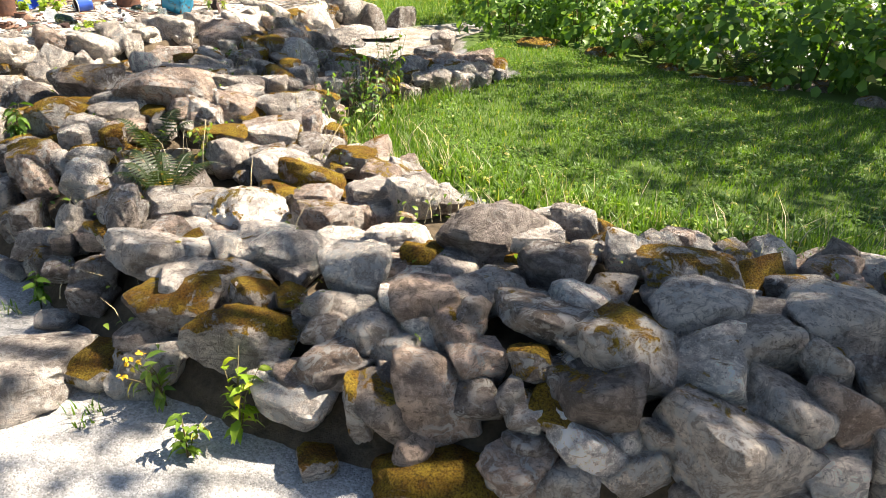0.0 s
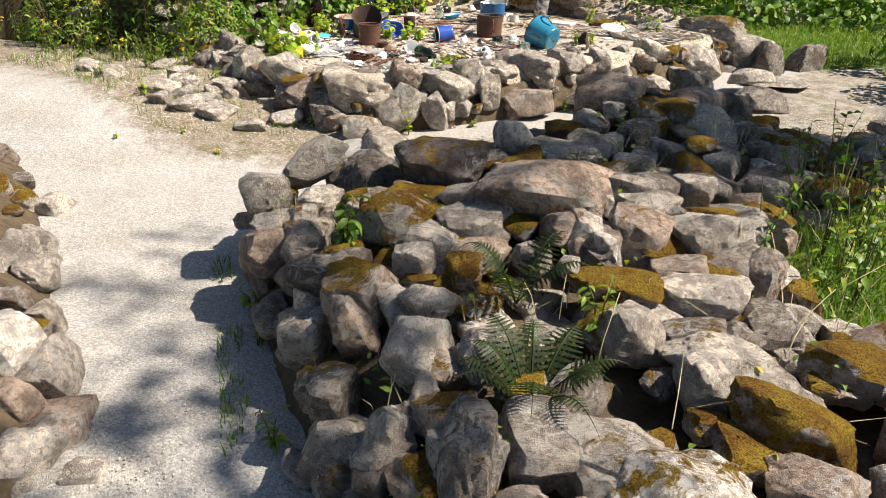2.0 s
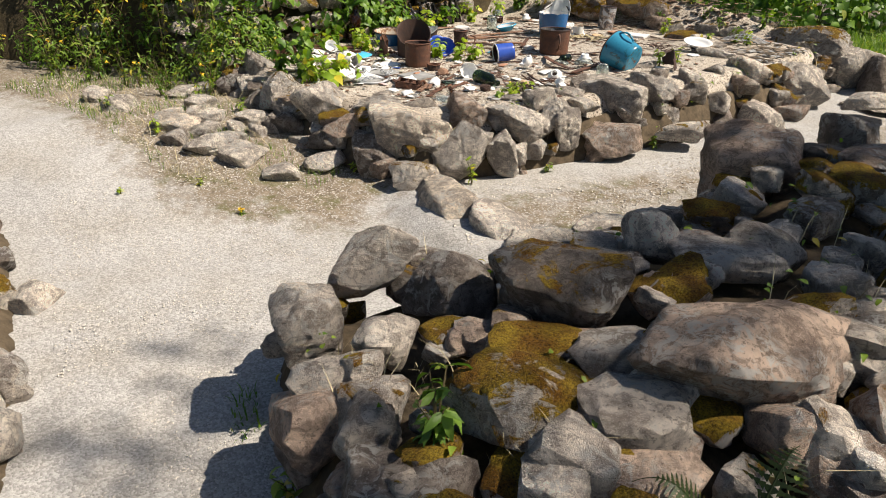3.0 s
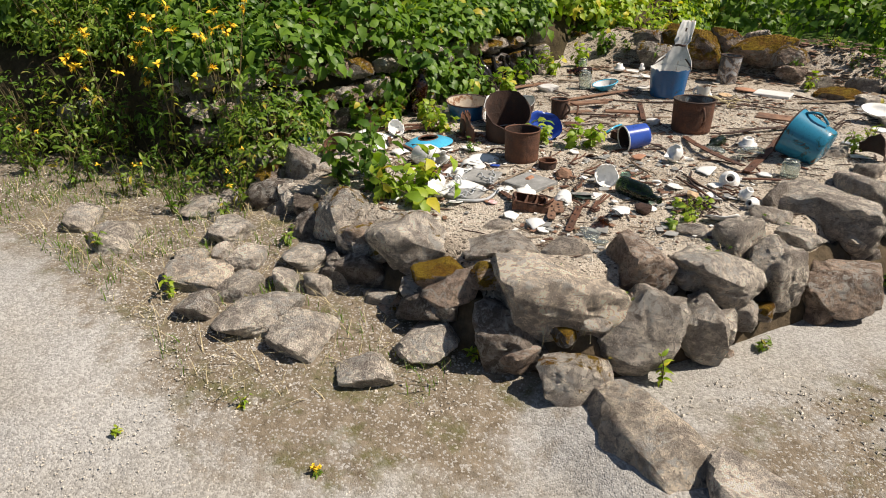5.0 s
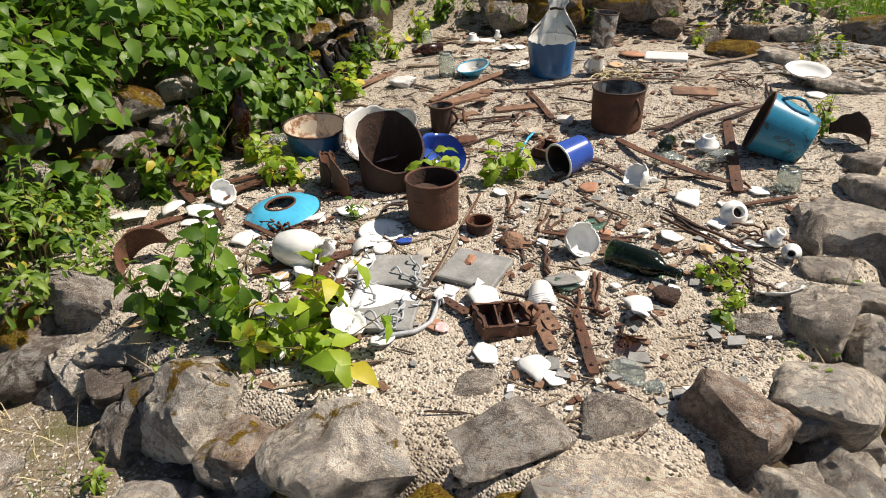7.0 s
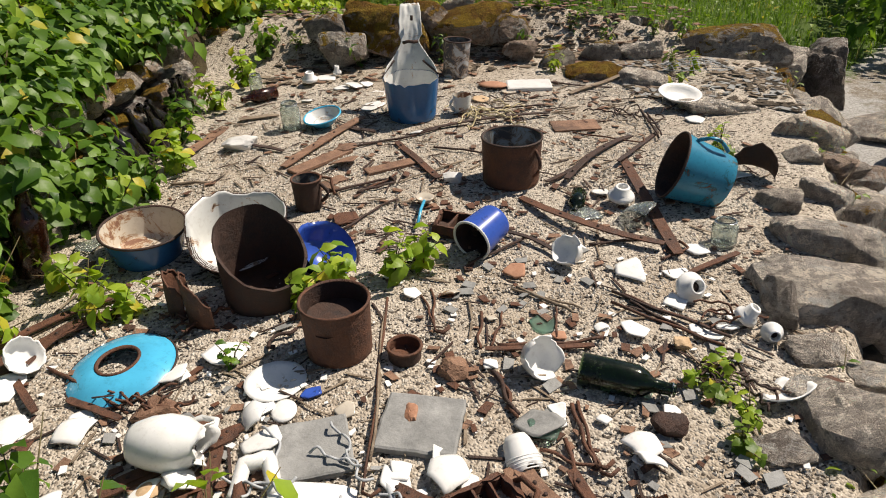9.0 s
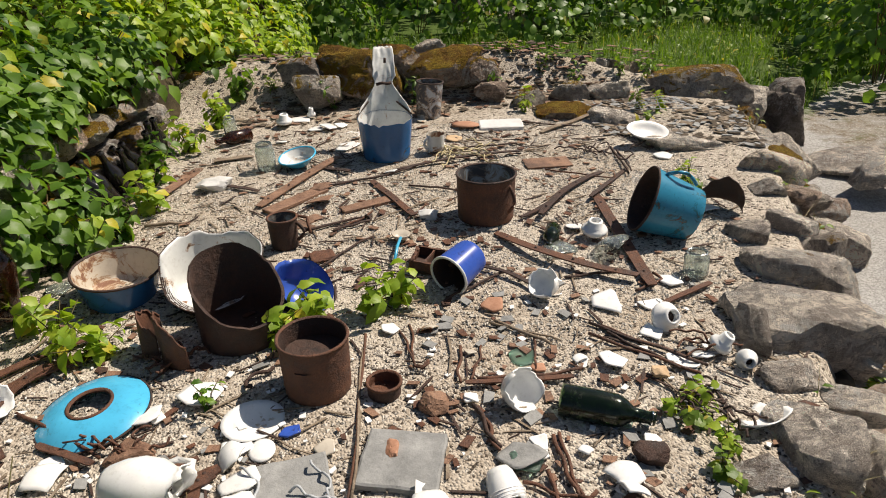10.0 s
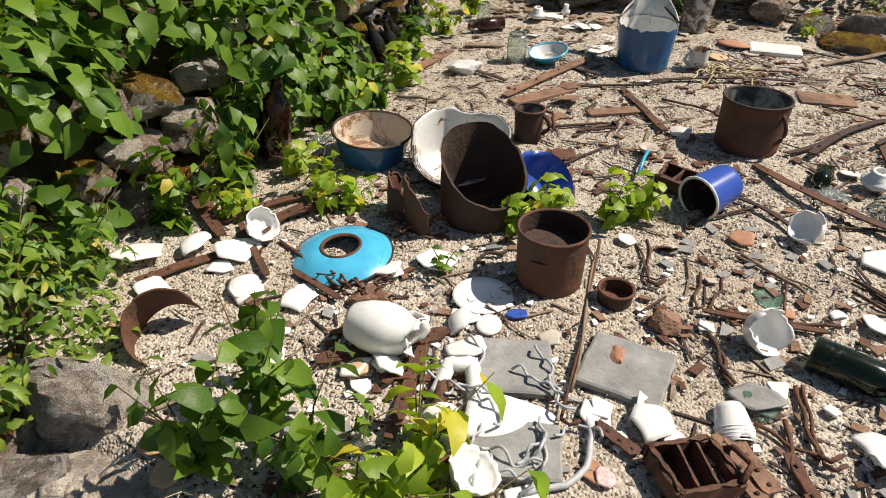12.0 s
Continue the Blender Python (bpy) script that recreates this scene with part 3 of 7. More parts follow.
NEAR_LAWN = [(-0.53, 3.88), (-0.00, 3.51), (0.99, 2.88), (1.93, 2.73), (3.79, 2.74), (4.03, 5.26), (2.74, 5.89), (2.10, 6.55), (1.28, 7.77), (0.47, 8.31), (0.17, 7.39), (0.64, 6.27), (0.06, 5.33), (-0.53, 4.74)]
blade_field("lawn_grass", scatter(NEAR_LAWN, 42000, 21), .038, .0055, GRASS, 22, "fresh green lawn grass dappled with sunlight", "grass", .8)
clover = [(Vector((x, y, z + .015)), (0, 0, 1)) for x, y, z in scatter(NEAR_LAWN, 9000, 23, lambda x, y, r: noise.noise((x * 1.3, y * 1.3, 4)) > -.12)]
tagged(new("clover", mesh_of("clover", *leaf_arrays(clover, .028, 24, .05, .45, .25), GRASS, True)), "small round clover leaves among the grass", "clover", "", "stuff")
BACK_NEAR = [(-4.3, 9.9), (-1.2, 9.6), (-.7, 9.35), (.3, 10.1), (3, 10.3), (4, 13), (-4.3, 13)]
blade_field("rough_grass", scatter(BACK_NEAR, 16000, 25, lambda x, y, r: noise.noise((x, y, 7)) > -.25), .11, .007, GRASS, 26, "rough yellow-green grass behind the bed", "grass", .7)
weeds = [(Vector((x, y, z + .03)), (0, 0, 1)) for x, y, z in scatter(BACK_NEAR, 3500, 27)]
tagged(new("low_weeds", mesh_of("low_weeds", *leaf_arrays(weeds, .06, 28, .1, .3, .5), WEED, True)), "broad-leaved weeds in the rough grass", "weeds", "", "stuff")


def brambles():
    rnd = random.Random(40)
    k = 0
    rows = [(.12, .34, .42), (.55, .42, .6), (1.1, .5, .75), (1.8, .6, .9), (2.8, .8, 1.1)]
    edge = [BANK_LINE[-1]] + BANK_LINE[:10]
    for depth, radius, height in rows:
        for (ax, ay), (bx, by) in zip(edge, edge[1:]):
            span = math.hypot(bx - ax, by - ay)
            for _ in range(max(1, round(span / (radius * 1.15)))):
                f = rnd.random()
                nx, ny = -(by - ay) / span, (bx - ax) / span
                x, y = ax + (bx - ax) * f + nx * depth + rnd.uniform(-.1, .1), ay + (by - ay) * f + ny * depth + rnd.uniform(-.1, .1)
                # the edge by the dark bottles and the open stones stays bare
                if depth < .2 and (7.75 < y < 8.75 or (y < 6.45 and x < -5.4)):
                    continue
                k += 1
                lime = y > 8.9 and rnd.random() < .7 or rnd.random() < .12
                bush("raspberry_bush", x, y, max(bank_z(x, y), ground_z(x, y)) - .03, radius * rnd.uniform(.8, 1.2), height * rnd.uniform(.75, 1.2), 330, .085 if depth < 1.5 else .1, LEAF_LIME if lime and y > 7 else LEAF, 300 + k,
                     "leafy raspberry bush on the earth bank", "bush", "raspberry bushes on the bank")
    for k2, y in enumerate((7.7, 7.95, 8.2, 8.45, 8.7, 8.9, 6.3, 6.15, 6.45)):
        x = -5.12 + .02 * k2 if y > 7 else -5.75 - .1 * k2 % .3
        bush("raspberry_bush", x, y, .8, .26, .3, 240, .08, LEAF, 290 + k2, "leafy raspberry bush hanging over dark bottles" if y > 7 else "leafy raspberry bush on the earth bank", "bush", "raspberry bushes on the bank")
    # the far-left end, lower and weedier
    for _ in range(40):
        x, y = rnd.uniform(-8.5, -5.2), rnd.uniform(5.75, 7.2)
        k += 1
        if k % 2:
            y = 5.95 + .3 * rnd.random()
        bush("weed_clump", x, y, lie(x, y) - .02, rnd.uniform(.2, .34), rnd.uniform(.25, .55), 260, .05, rnd.choice((WEED, LEAF, GRASS)), 300 + k, "tall green weeds at the foot of the bank", "weeds", "weeds by the bank", .2, 9)


brambles()


def hedge(points, radius, height, count, size, leaf, seed, label):
    for k, (x, y) in enumerate(points):
        rnd = random.Random(seed + k)
        bush("shrub", x, y, ground_z(x, y), radius * rnd.uniform(.8, 1.25), height * rnd.uniform(.8, 1.25), count, size, leaf, seed + k, label, "shrub", label, .42, 5)


hedge([(0.69, 8.72), (1.40, 8.29), (2.04, 7.46), (2.51, 6.85), (3.09, 6.42), (3.67, 6.10), (4.37, 5.95), (1.34, 9.25), (2.39, 8.27), (3.44, 7.28), (4.26, 6.86)], .55, .85, 520, .1, LEAF_DARK, 600, "dark broad-leaved shrub bordering the lawn")
hedge([(0.52, 10.02), (1.92, 9.73), (3.20, 8.64), (4.61, 8.24), (1.22, 10.84)], .8, 1.3, 600, .11, LEAF_DARK, 640, "tall shady shrub behind the lawn border")
hedge([(-3.8 + 1.05 * k, 13.2 + .35 * math.sin(k * 2.1)) for k in range(9)], .75, 1.1, 520, .12, LEAF_DARK, 660, "dark shrub closing the rough grass")
hedge([(1.5 + 1.1 * k, 11.4 + .3 * math.sin(k * 1.7)) for k in range(5)], .75, .9, 480, .11, LEAF, 680, "green shrub beside the far gravel")
hedge([(-9 + 2.4 * k, 16.5 + .8 * math.sin(k * 1.3)) for k in range(9)], 1.7, 3.2, 650, .28, LEAF_DARK, 700, "high dark thicket at the edge of the wood")


def tree(x, y, height, crowns, seed, label):
    """A trunk with limbs that carry clumps of leaves; crowns: (x, y, z, radius, leaves) each."""
    rnd = Chance(seed)
    rnd.seed_shift = seed
    z0 = ground_z(x, y)
    ob = thing("tree", (x, y, z0), label, "tree")
    sub("trunk", mesh_of("trunk", *tube([(0, 0, -.1), (.06, .03, height * .3), (.02, -.06, height * .62), (.08, .05, height)], .15, 12, .03), BARK), ob)
    spots = []
    for cx, cy, cz, r, count in crowns:
        middle = Vector((cx - x, cy - y, cz - z0))
        for k in range(7):
            a = k * .9
            tip = middle + Vector((math.cos(a), math.sin(a), .4 * math.sin(k * 2.2))) * r * .7
            low = Vector((0, 0, min(height, middle.z) * .8))
            sub("limb", mesh_of("limb", *tube([low, (low + tip) / 2 + Vector((0, 0, .15)), tip], .04, 6, .008), BARK), ob)
            for _ in range(count // 7):
                d = Vector((rnd.gauss(0, 1), rnd.gauss(0, 1), rnd.gauss(0, .7)))
                spots.append((tip + d * r * .3, d.normalized()))
    tagged(sub("crown", mesh_of("crown", *leaf_arrays(spots, .12, seed), TREE_LEAF, True), ob), kind="stuff")


tree(5.78, 2.93, 6.3, [(4.38, 3.16, 4.75, 0.85, 460), (4.95, 3.45, 6.20, .50, 130), (5.50, 3.60, 6.20, .60, 280), (5.54, 3.61, 5.08, 1.02, 480), (6.59, 3.87, 5.54, 0.90, 420), (3.27, 3.40, 5.65, 0.56, 190), (3.09, 4.25, 6.78, 0.47, 260)], 801, "broad-leaved tree shading the end of the wall")
tree(4.26, 7.32, 8.1, [(3.44, 6.54, 6.78, 0.70, 650), (4.14, 6.91, 7.12, 0.68, 600), (4.26, 5.72, 8.93, 0.68, 260), (2.97, 6.01, 6.67, 0.45, 250)], 802, "tall slender tree beyond the lawn border")
tree(7.53, 7.67, 7.5, [(5.10, 6.10, 5.60, .70, 260), (5.00, 5.20, 5.60, .55, 190), (5.65, 5.60, 5.60, .60, 260), (4.55, 6.90, 5.60, .50, 150), (5.90, 4.60, 5.60, .70, 300), (6.13, 6.48, 5.88, 0.90, 560), (6.94, 7.65, 6.33, 0.90, 600), (5.42, 7.93, 5.65, 0.68, 420), (6.48, 4.89, 5.65, 0.73, 520), (7.41, 5.84, 6.10, 0.68, 420)], 803, "leafy tree standing behind the shrubs")
tree(4.26, -0.66, 8.5, [(3.56, 1.36, 6.33, 0.68, 300), (4.61, 2.20, 7.46, 0.68, 260), (2.63, 0.99, 5.42, 0.56, 260)], 804, "thin leafy tree beside the gravel")


def fern(x, y, z, reach, count, seed, label):
    rnd = random.Random(seed)
    ob = thing("fern", (x, y, z), label, "fern", "ferns on the wall")
    for k in range(count):
        a = k * 6.283 / count + rnd.uniform(-.3, .3)
        r, h = reach * rnd.uniform(.75, 1.1), reach * rnd.uniform(.55, .85)
        way, side = Vector((math.cos(a), math.sin(a), 0)), Vector((-math.sin(a), math.cos(a), 0))
        spine = [way * (r * f) + Vector((0, 0, h * math.sin(f * 2.2))) for f in [i / 22 for i in range(23)]]
        verts, faces = tube(spine, .0028, 4, .0006)
        for i in range(2, 22):
            f = i / 22
            long = reach * .3 * math.sin(math.pi * min(f * 1.1 + .08, 1)) * (1.05 - f * .6)
            ahead = (spine[i] - spine[i - 1]).normalized()
            for s in (-1, 1):
                tip = side * s * long + ahead * long * .35 - Vector((0, 0, long * .25))
                wide = ahead * (long * .12 + .003)
                for c in range(5):
                    p, q = spine[i] + tip * (c / 5), spine[i] + tip * ((c + 1.0) / 5)
                    o = len(verts)
                    w = wide * (1 - c / 6)
                    verts += [p - w * .3, p + w, q + w * .4, q - w * .2, p - w]
                    faces += [(o, o + 1, o + 2, o + 3), (o, o + 3, o + 4)]
        sub("frond", mesh_of("frond", verts, faces, FERN, True), ob)


fern(-1.03, 2.99, 0.25, .25, 10, 901, "dark green fern growing between wall stones")
fern(-1.23, 3.37, 0.32, .24, 4, 902, "feathery fern in front of a brown slab")
fern(2.39, 6.22, 0.35, .3, 8, 903, "pale green fern in the shaded border")
fern(1.81, 6.99, 0.36, .28, 7, 904, "pale green fern in the shaded border")


def weed(x, y, z, height, count, size, seed, leaf=None, label="small green weed rooted beside stones", name="weed", flowers=0, slim=.24, radius=None):
    rnd = Chance(seed)
    rnd.seed_shift = seed
    ob = thing(name, (x, y, z), label, "weed", "weeds among the stones")
    spots = []
    tops = []
    for k in range(max(3, count // 9)):
        a, r = rnd.uniform(0, 6.28), (radius or height * .5) * rnd.uniform(.2, 1)
        top = Vector((math.cos(a) * r, math.sin(a) * r, height * rnd.uniform(.55, 1)))
        tops.append(top)
        pts = [Vector((0, 0, -.02)), Vector((top.x * .35, top.y * .35, top.z * .6)), top]
        sub("stem", mesh_of("stem", *tube(pts, .0028, 5, .0012), STEM), ob)
        for _ in range(9):
            f = rnd.uniform(.15, 1)
            p = Vector((top.x * f * f, top.y * f * f, top.z * f))
            spots.append((p, Vector((top.x, top.y, .05)).normalized()))
    sub("leaves", mesh_of("leaves", *leaf_arrays(spots, size, seed, .2, slim), leaf or WEED), ob)
    for k in range(flowers):
        petals = [(tops[k % len(tops)] + Vector((rnd.uniform(-.01, .01), rnd.uniform(-.01, .01), .004)), Vector((math.cos(a), math.sin(a), .6))) for a in [i * .7 for i in range(9)]]
        sub("flower", mesh_of("flower", *leaf_arrays(petals, .034 if name == "arnica" else .018, seed + k, 0, .3), PETAL, True), ob, "bright yellow flower head")
    return ob


# weeds at the foot of the garden wall and on it
weed(-1.69, 2.78, 0.00, .12, 30, .05, 911, label="bright green grass tuft at the foot of the wall", slim=.12)
weed(-0.67, 2.03, 0.02, .2, 40, .05, 912, flowers=4, label="yellow-flowered weed at the foot of the wall")
weed(-0.41, 1.90, 0.02, .24, 45, .06, 913, LEAF_LIME, "upright lime-green weed before the wall stones")
weed(-0.53, 1.83, 0.00, .14, 40, .05, 914, WEED)
weed(-2.10, 3.17, 0.00, .13, 36, .05, 915, LEAF, flowers=2, label="leafy weed with yellow flowers against the wall")
weed(-2.25, 3.33, 0.00, .12, 30, .045, 916, WEED)
weed(-1.34, 2.54, 0.00, .14, 40, .05, 917, LEAF)
weed(-1.84, 3.36, 0.35, .18, 72, .06, 918, LEAF_DARK, "spiky green thistle growing from the wall top", "thistle", 0, .2)
weed(-0.95, 3.26, 0.37, .2, 40, .04, 919, WEED, "pale flowering weed between the wall stones")
for k in range(13):
    weed(-.45 + .18 * math.sin(k * 2.3), 3.9 + .12 * k, .2, .36 + .2 * math.sin(k * 1.3) ** 2, 45, .045, 930 + k, LEAF_DARK if k % 3 else WEED, "tall dark weeds between wall and lawn", "tall_weed", 0, .26, .13)
for k in range(20):
    weed(-.3 + .095 * k, 3.78 - .05 * k + .03 * math.sin(k * 3), .22, .1, 27, .04, 950 + k, WEED, "low weeds along the lawn's edge", "weed", 0, .3)
# weeds at the stones round the bed
for k, (x, y) in enumerate([(-3.72, 4.62), (-4.75, 4.98), (-5.3, 5.05), (-3.55, 5.35), (-4.62, 5.55), (-2.9, 5.55), (-2.62, 5.95), (-4.1, 4.7), (-5.1, 5.6), (-4.35, 4.4), (-2.2, 6.7)]):
    weed(x, y, ground_z(x, y), .035 + .03 * (k % 3) if y < 4.9 else .07 + .04 * (k % 3), 27, .02 if y < 4.9 else .035, 980 + k, (WEED, LEAF_LIME)[k % 2], "small weed among flat stones", "weed", 2 if k == 0 else 0)
for k in range(34):
    x, y = -5.1 - .09 * k + .1 * math.sin(k * 5), 5.75 + .22 * math.sin(k * 2.7)
    weed(x, y, ground_z(x, y), .28, 54, .045, 1000 + k, (WEED, GRASS, LEAF)[k % 3], "yellow-flowered weeds below the earth bank", "hawkweed", 2 if k % 3 == 0 else 0, .18)
for k in range(9):
    x, y = -5.9 - .22 * k, 6.5 + .35 * math.sin(k * 3)
    weed(x, y, lie(x, y), 1.0, 60, .06, 1040 + k, WEED, "tall yellow-flowered plant on the bank", "arnica", 5, .2, .2)
for k in range(8):
    x, y = -5.35 - .2 * k, 6.02 + .12 * math.sin(k * 2.1)
    weed(x, y, lie(x, y), max(.3, 1.28 - .035 * k - lie(x, y)), 54, .055, 1060 + k, WEED, "tall yellow-flowered plant on the bank", "arnica", 6, .2, .16)
# shoots coming up through the bed
SHOOT = "lime-green shoot coming up through the gravel"
for k, (x, y, h, r) in enumerate([(-4.09, 6.93, .12, .1), (-3.98, 7.02, .14, .1), (-3.8, 7.0, .16, .12), (-3.7, 7.06, .13, .1), (-4.72, 7.0, .16, .16), (-4.6, 6.95, .12, .14), (-4.85, 7.15, .16, .15), (-4.95, 6.85, .15, .16)]):
    weed(x, y, bed_top(x, y), h, 45, .055, 1060 + k, LEAF_LIME, SHOOT, "bramble_shoot", 0, .38, r)
for k, (x, y) in enumerate([(-3.08, 6.42), (-3.03, 6.36), (-3.0, 6.28), (-3.06, 6.2), (-2.98, 6.45)]):
    weed(x, y, bed_top(x, y) - .01, .07, 36, .032, 1080 + k, (LEAF_LIME, WEED)[k % 2], "yellowing stonecrop beside white shards", "stonecrop", 0, .5, .07)
for k, (x, y) in enumerate([(-2.42, 7.55), (-2.35, 7.75), (-2.28, 8.4), (-2.0, 8.75), (-2.1, 8.8), (-2.75, 8.95)]):
    weed(x, y, bed_top(x, y) - .01, .16, 36, .045, 1090 + k, (WEED, LEAF_LIME)[k % 2], "weed between the rim stones", "weed", 0, .3)
weed(-4.26, 6.66, bed_top(-4.26, 6.66), .1, 36, .026, 1079, LEAF, "small green sprig beside the blue plate", "sprig", 0, .36, .05)
# the raspberry canes at the front of the bed
for k, (x, y, h) in enumerate([(-4.42, 5.98, .3), (-4.3, 5.9, .26), (-4.55, 6.1, .34), (-4.2, 6.02, .22), (-4.62, 5.95, .3), (-4.12, 5.9, .14)]):
    weed(x, y, bed_top(x, y) - .02, h, 63, .075, 1110 + k, (LEAF, LEAF_LIME)[k % 2], "young raspberry cane with broad toothed leaves", "raspberry_cane", 0, .34, .2)

# leaves in front of the dark bottles, and dry growth at the back of the bed
for k, (x, y) in enumerate([(-4.72, 7.75), (-4.66, 7.98), (-4.68, 8.3), (-4.6, 8.7), (-4.72, 8.5), (-4.5, 9.1), (-4.4, 9.4), (-4.78, 7.6)]):
    weed(x, y, bed_top(x, y) - .02, .22, 72, .06, 1130 + k, (LEAF, LEAF_LIME)[k % 2], "raspberry shoots growing before dark bottles", "raspberry_shoot", 0, .36, .16)
for k in range(16):
    x, y = -4.2 + .17 * k, 9.45 + .2 * math.sin(k * 2.2)
    weed(x, y, bed_top(x, y) - .02, .13 + .05 * (k % 3), 36, .045, 1150 + k, (WEED, GRASS, LEAF_DARK)[k % 3], "weeds between the mossy back stones", "weed", 0, .22)
for k, (x, y) in enumerate([(-5.1, 6.75), (-5.0, 7.0), (-4.98, 7.35), (-4.9, 7.55), (-5.2, 6.5), (-5.05, 7.15), (-5.3, 6.35), (-5.45, 6.2)]):
    weed(x, y, bed_top(x, y) - .02, .3 + .06 * (k % 3), 81, .075, 1180 + k, LEAF, "raspberry shoots against the stone bank", "raspberry_shoot", 0, .36, .2)
for k, (x, y, z, dx) in enumerate([(-0.91, 3.08, 0.31, .03), (-0.64, 3.82, 0.27, -.05), (-0.53, 3.60, 0.21, .12), (-0.47, 3.94, 0.18, .2)]):
    ob = thing("dry_stalk", (x, y, z), "single pale dry grass stalk among stones", "stalk", "dry stalks on the wall")
    sub("stalk", mesh_of("stalk", *tube([(0, 0, -.03), (dx * .4, .01, .14), (dx, .03, .27)], .0028, 5, .001), STRAW), ob)


def wall_growth():
    """Dry grass and small leaves caught between the stones of the garden wall and the bed's rim."""
    rnd = random.Random(77)
    dry, green = [], []
    for line, height, count in ((WALL_LINE, wall_z, 1500), (BED_LINE, bed_z, 700)):
        xs, ys, made = [p[0] for p in line], [p[1] for p in line], 0
        while made < count:
            x, y = rnd.uniform(min(xs), max(xs)), rnd.uniform(min(ys), max(ys))
            d = inside(x, y, line)
            if d < .02 or (line is BED_LINE and d > .3) or noise.noise((x * 3, y * 3, 9)) < .05:
                continue
            made += 1
            z = height(x, y)
            if rnd.random() < .55:
                dry.append((x, y, z - .04))
            else:
                green.append((Vector((x, y, z + rnd.uniform(-.03, .05))), (0, 0, 1)))
    blade_field("dry_grass", dry, .11, .003, STRAW, 78, "dry grass caught between the wall stones", "grass", 1.2)
    tagged(new("wall_weeds", mesh_of("wall_weeds", *leaf_arrays(green, .03, 79, .2, .3, .6), WEED)), "tiny weeds rooted between the stones", "weeds", "", "stuff")


wall_growth()
EDGE = [(-0.59, 3.71), (-0.06, 3.45), (0.99, 2.80), (1.93, 2.67), (2.04, 2.96), (1.11, 3.15), (0.17, 3.80), (-0.18, 4.64), (0.17, 5.34), (-0.06, 5.44), (-0.53, 4.63)]
blade_field("edge_grass", scatter(EDGE, 2600, 81), .1, .006, GRASS, 82, "longer grass along the foot of the wall", "grass", .8)
blade_field("edge_straw", scatter(EDGE, 260, 83), .16, .004, STRAW, 84, "pale dry grass along the foot of the wall", "grass", .9)
FOOT = [(-0.53, 1.83), (-0.82, 1.99), (-1.28, 2.41), (-1.81, 2.84), (-2.28, 3.28), (-2.69, 3.65), (-2.77, 3.61), (-2.30, 3.17), (-1.81, 2.70), (-1.28, 2.26), (-0.82, 1.86)]
blade_field("foot_grass", scatter(FOOT, 300, 85, lambda x, y, r: noise.noise((x * 4, y * 4, 2)) > .15), .035, .005, GRASS, 86, "short grass tufts at the foot of the wall", "grass", .9)
TRODDEN = [(-3.6, 5.0), (-4.2, 4.65), (-5.6, 4.95), (-6.6, 5.1), (-6.6, 5.9), (-5.4, 6.0), (-4.5, 5.5), (-3.6, 5.3)]
blade_field("trodden_grass", scatter(TRODDEN, 1600, 87, lambda x, y, r: noise.noise((x * 3, y * 3, 5)) > .12 - .2 * (x < -5)), .05, .004, GRASS, 88, "sparse short grass on the trodden earth", "grass", .9)
blade_field("trodden_straw", scatter(TRODDEN, 900, 89), .06, .003, STRAW, 90, "bits of straw on the trodden earth", "straw", 2.5)


# ---- things on the bed ----
def torn(low, high, seed, gap=None):
    """A torn rim: its height by the turn."""
    def edge(a):
        h = low + (high - low) * (.5 + .5 * noise.noise((math.cos(a) * 1.3 + seed, math.sin(a) * 1.3, seed * .7)))
        h += .018 * noise.noise((math.cos(a) * 7, math.sin(a) * 7, seed)) + .007 * noise.noise((math.cos(a) * 21, math.sin(a) * 21, seed))
        return max(h * gap(a) if gap else h, .012)
    return edge


def vessel(name, at, r0, r1, h, outside, lining, label, category, handle=None, edge=None, rim=None, wobble=.02, seed=0, fillup=None, steps=40):
    """A pot: body, lining, rolled rim, handle and what has gathered in it, standing on its pose at."""
    ob = thing(name, at, label, category)
    rows = 9
    wall = [(r0 + (r1 - r0) * k / rows, h * k / rows) for k in range(rows + 1)]
    body = part("body", lathe([(.001, 0), (r0 * .6, 0), (r0 * .96, .001)] + [(r, max(z, .004)) for r, z in wall], steps, wobble, edge, seed), outside, ob)
    part("lining", lathe([(.001, .006), (r0 * .9, .006)] + [(r - .004, max(z, .012)) for r, z in wall], steps, wobble, edge, seed), lining, body)
    if edge is None:
        part("rim", ring_of(r1, .005, h), rim or outside, body)
    if handle:
        a, size = handle
        ca, sa = math.cos(radians(a)), math.sin(radians(a))
        pts = []
        for k in range(9):
            f = k / 8
            out = r1 * .98 + size * math.sin(math.pi * f)
            pts.append((ca * out, sa * out, h * (.86 - .6 * f)))
        sub("handle", mesh_of("handle", *tube(pts, .007, 7), outside), ob)
    if fillup:
        part("rust_scale", lathe([(.001, fillup[0] + .006), (r0 * .5, fillup[0] - .004), (r0 + (r1 - r0) * fillup[0] / h - .004, fillup[0])], 24, .3, None, seed), fillup[1], ob, "flakes of rust and old leaves")
    return ob


def on_bed(x, y, lift=0.0, rx=0, ry=0, rz=0):
    return pose(x, y, bed_top(x, y) + lift, rx, ry, rz)


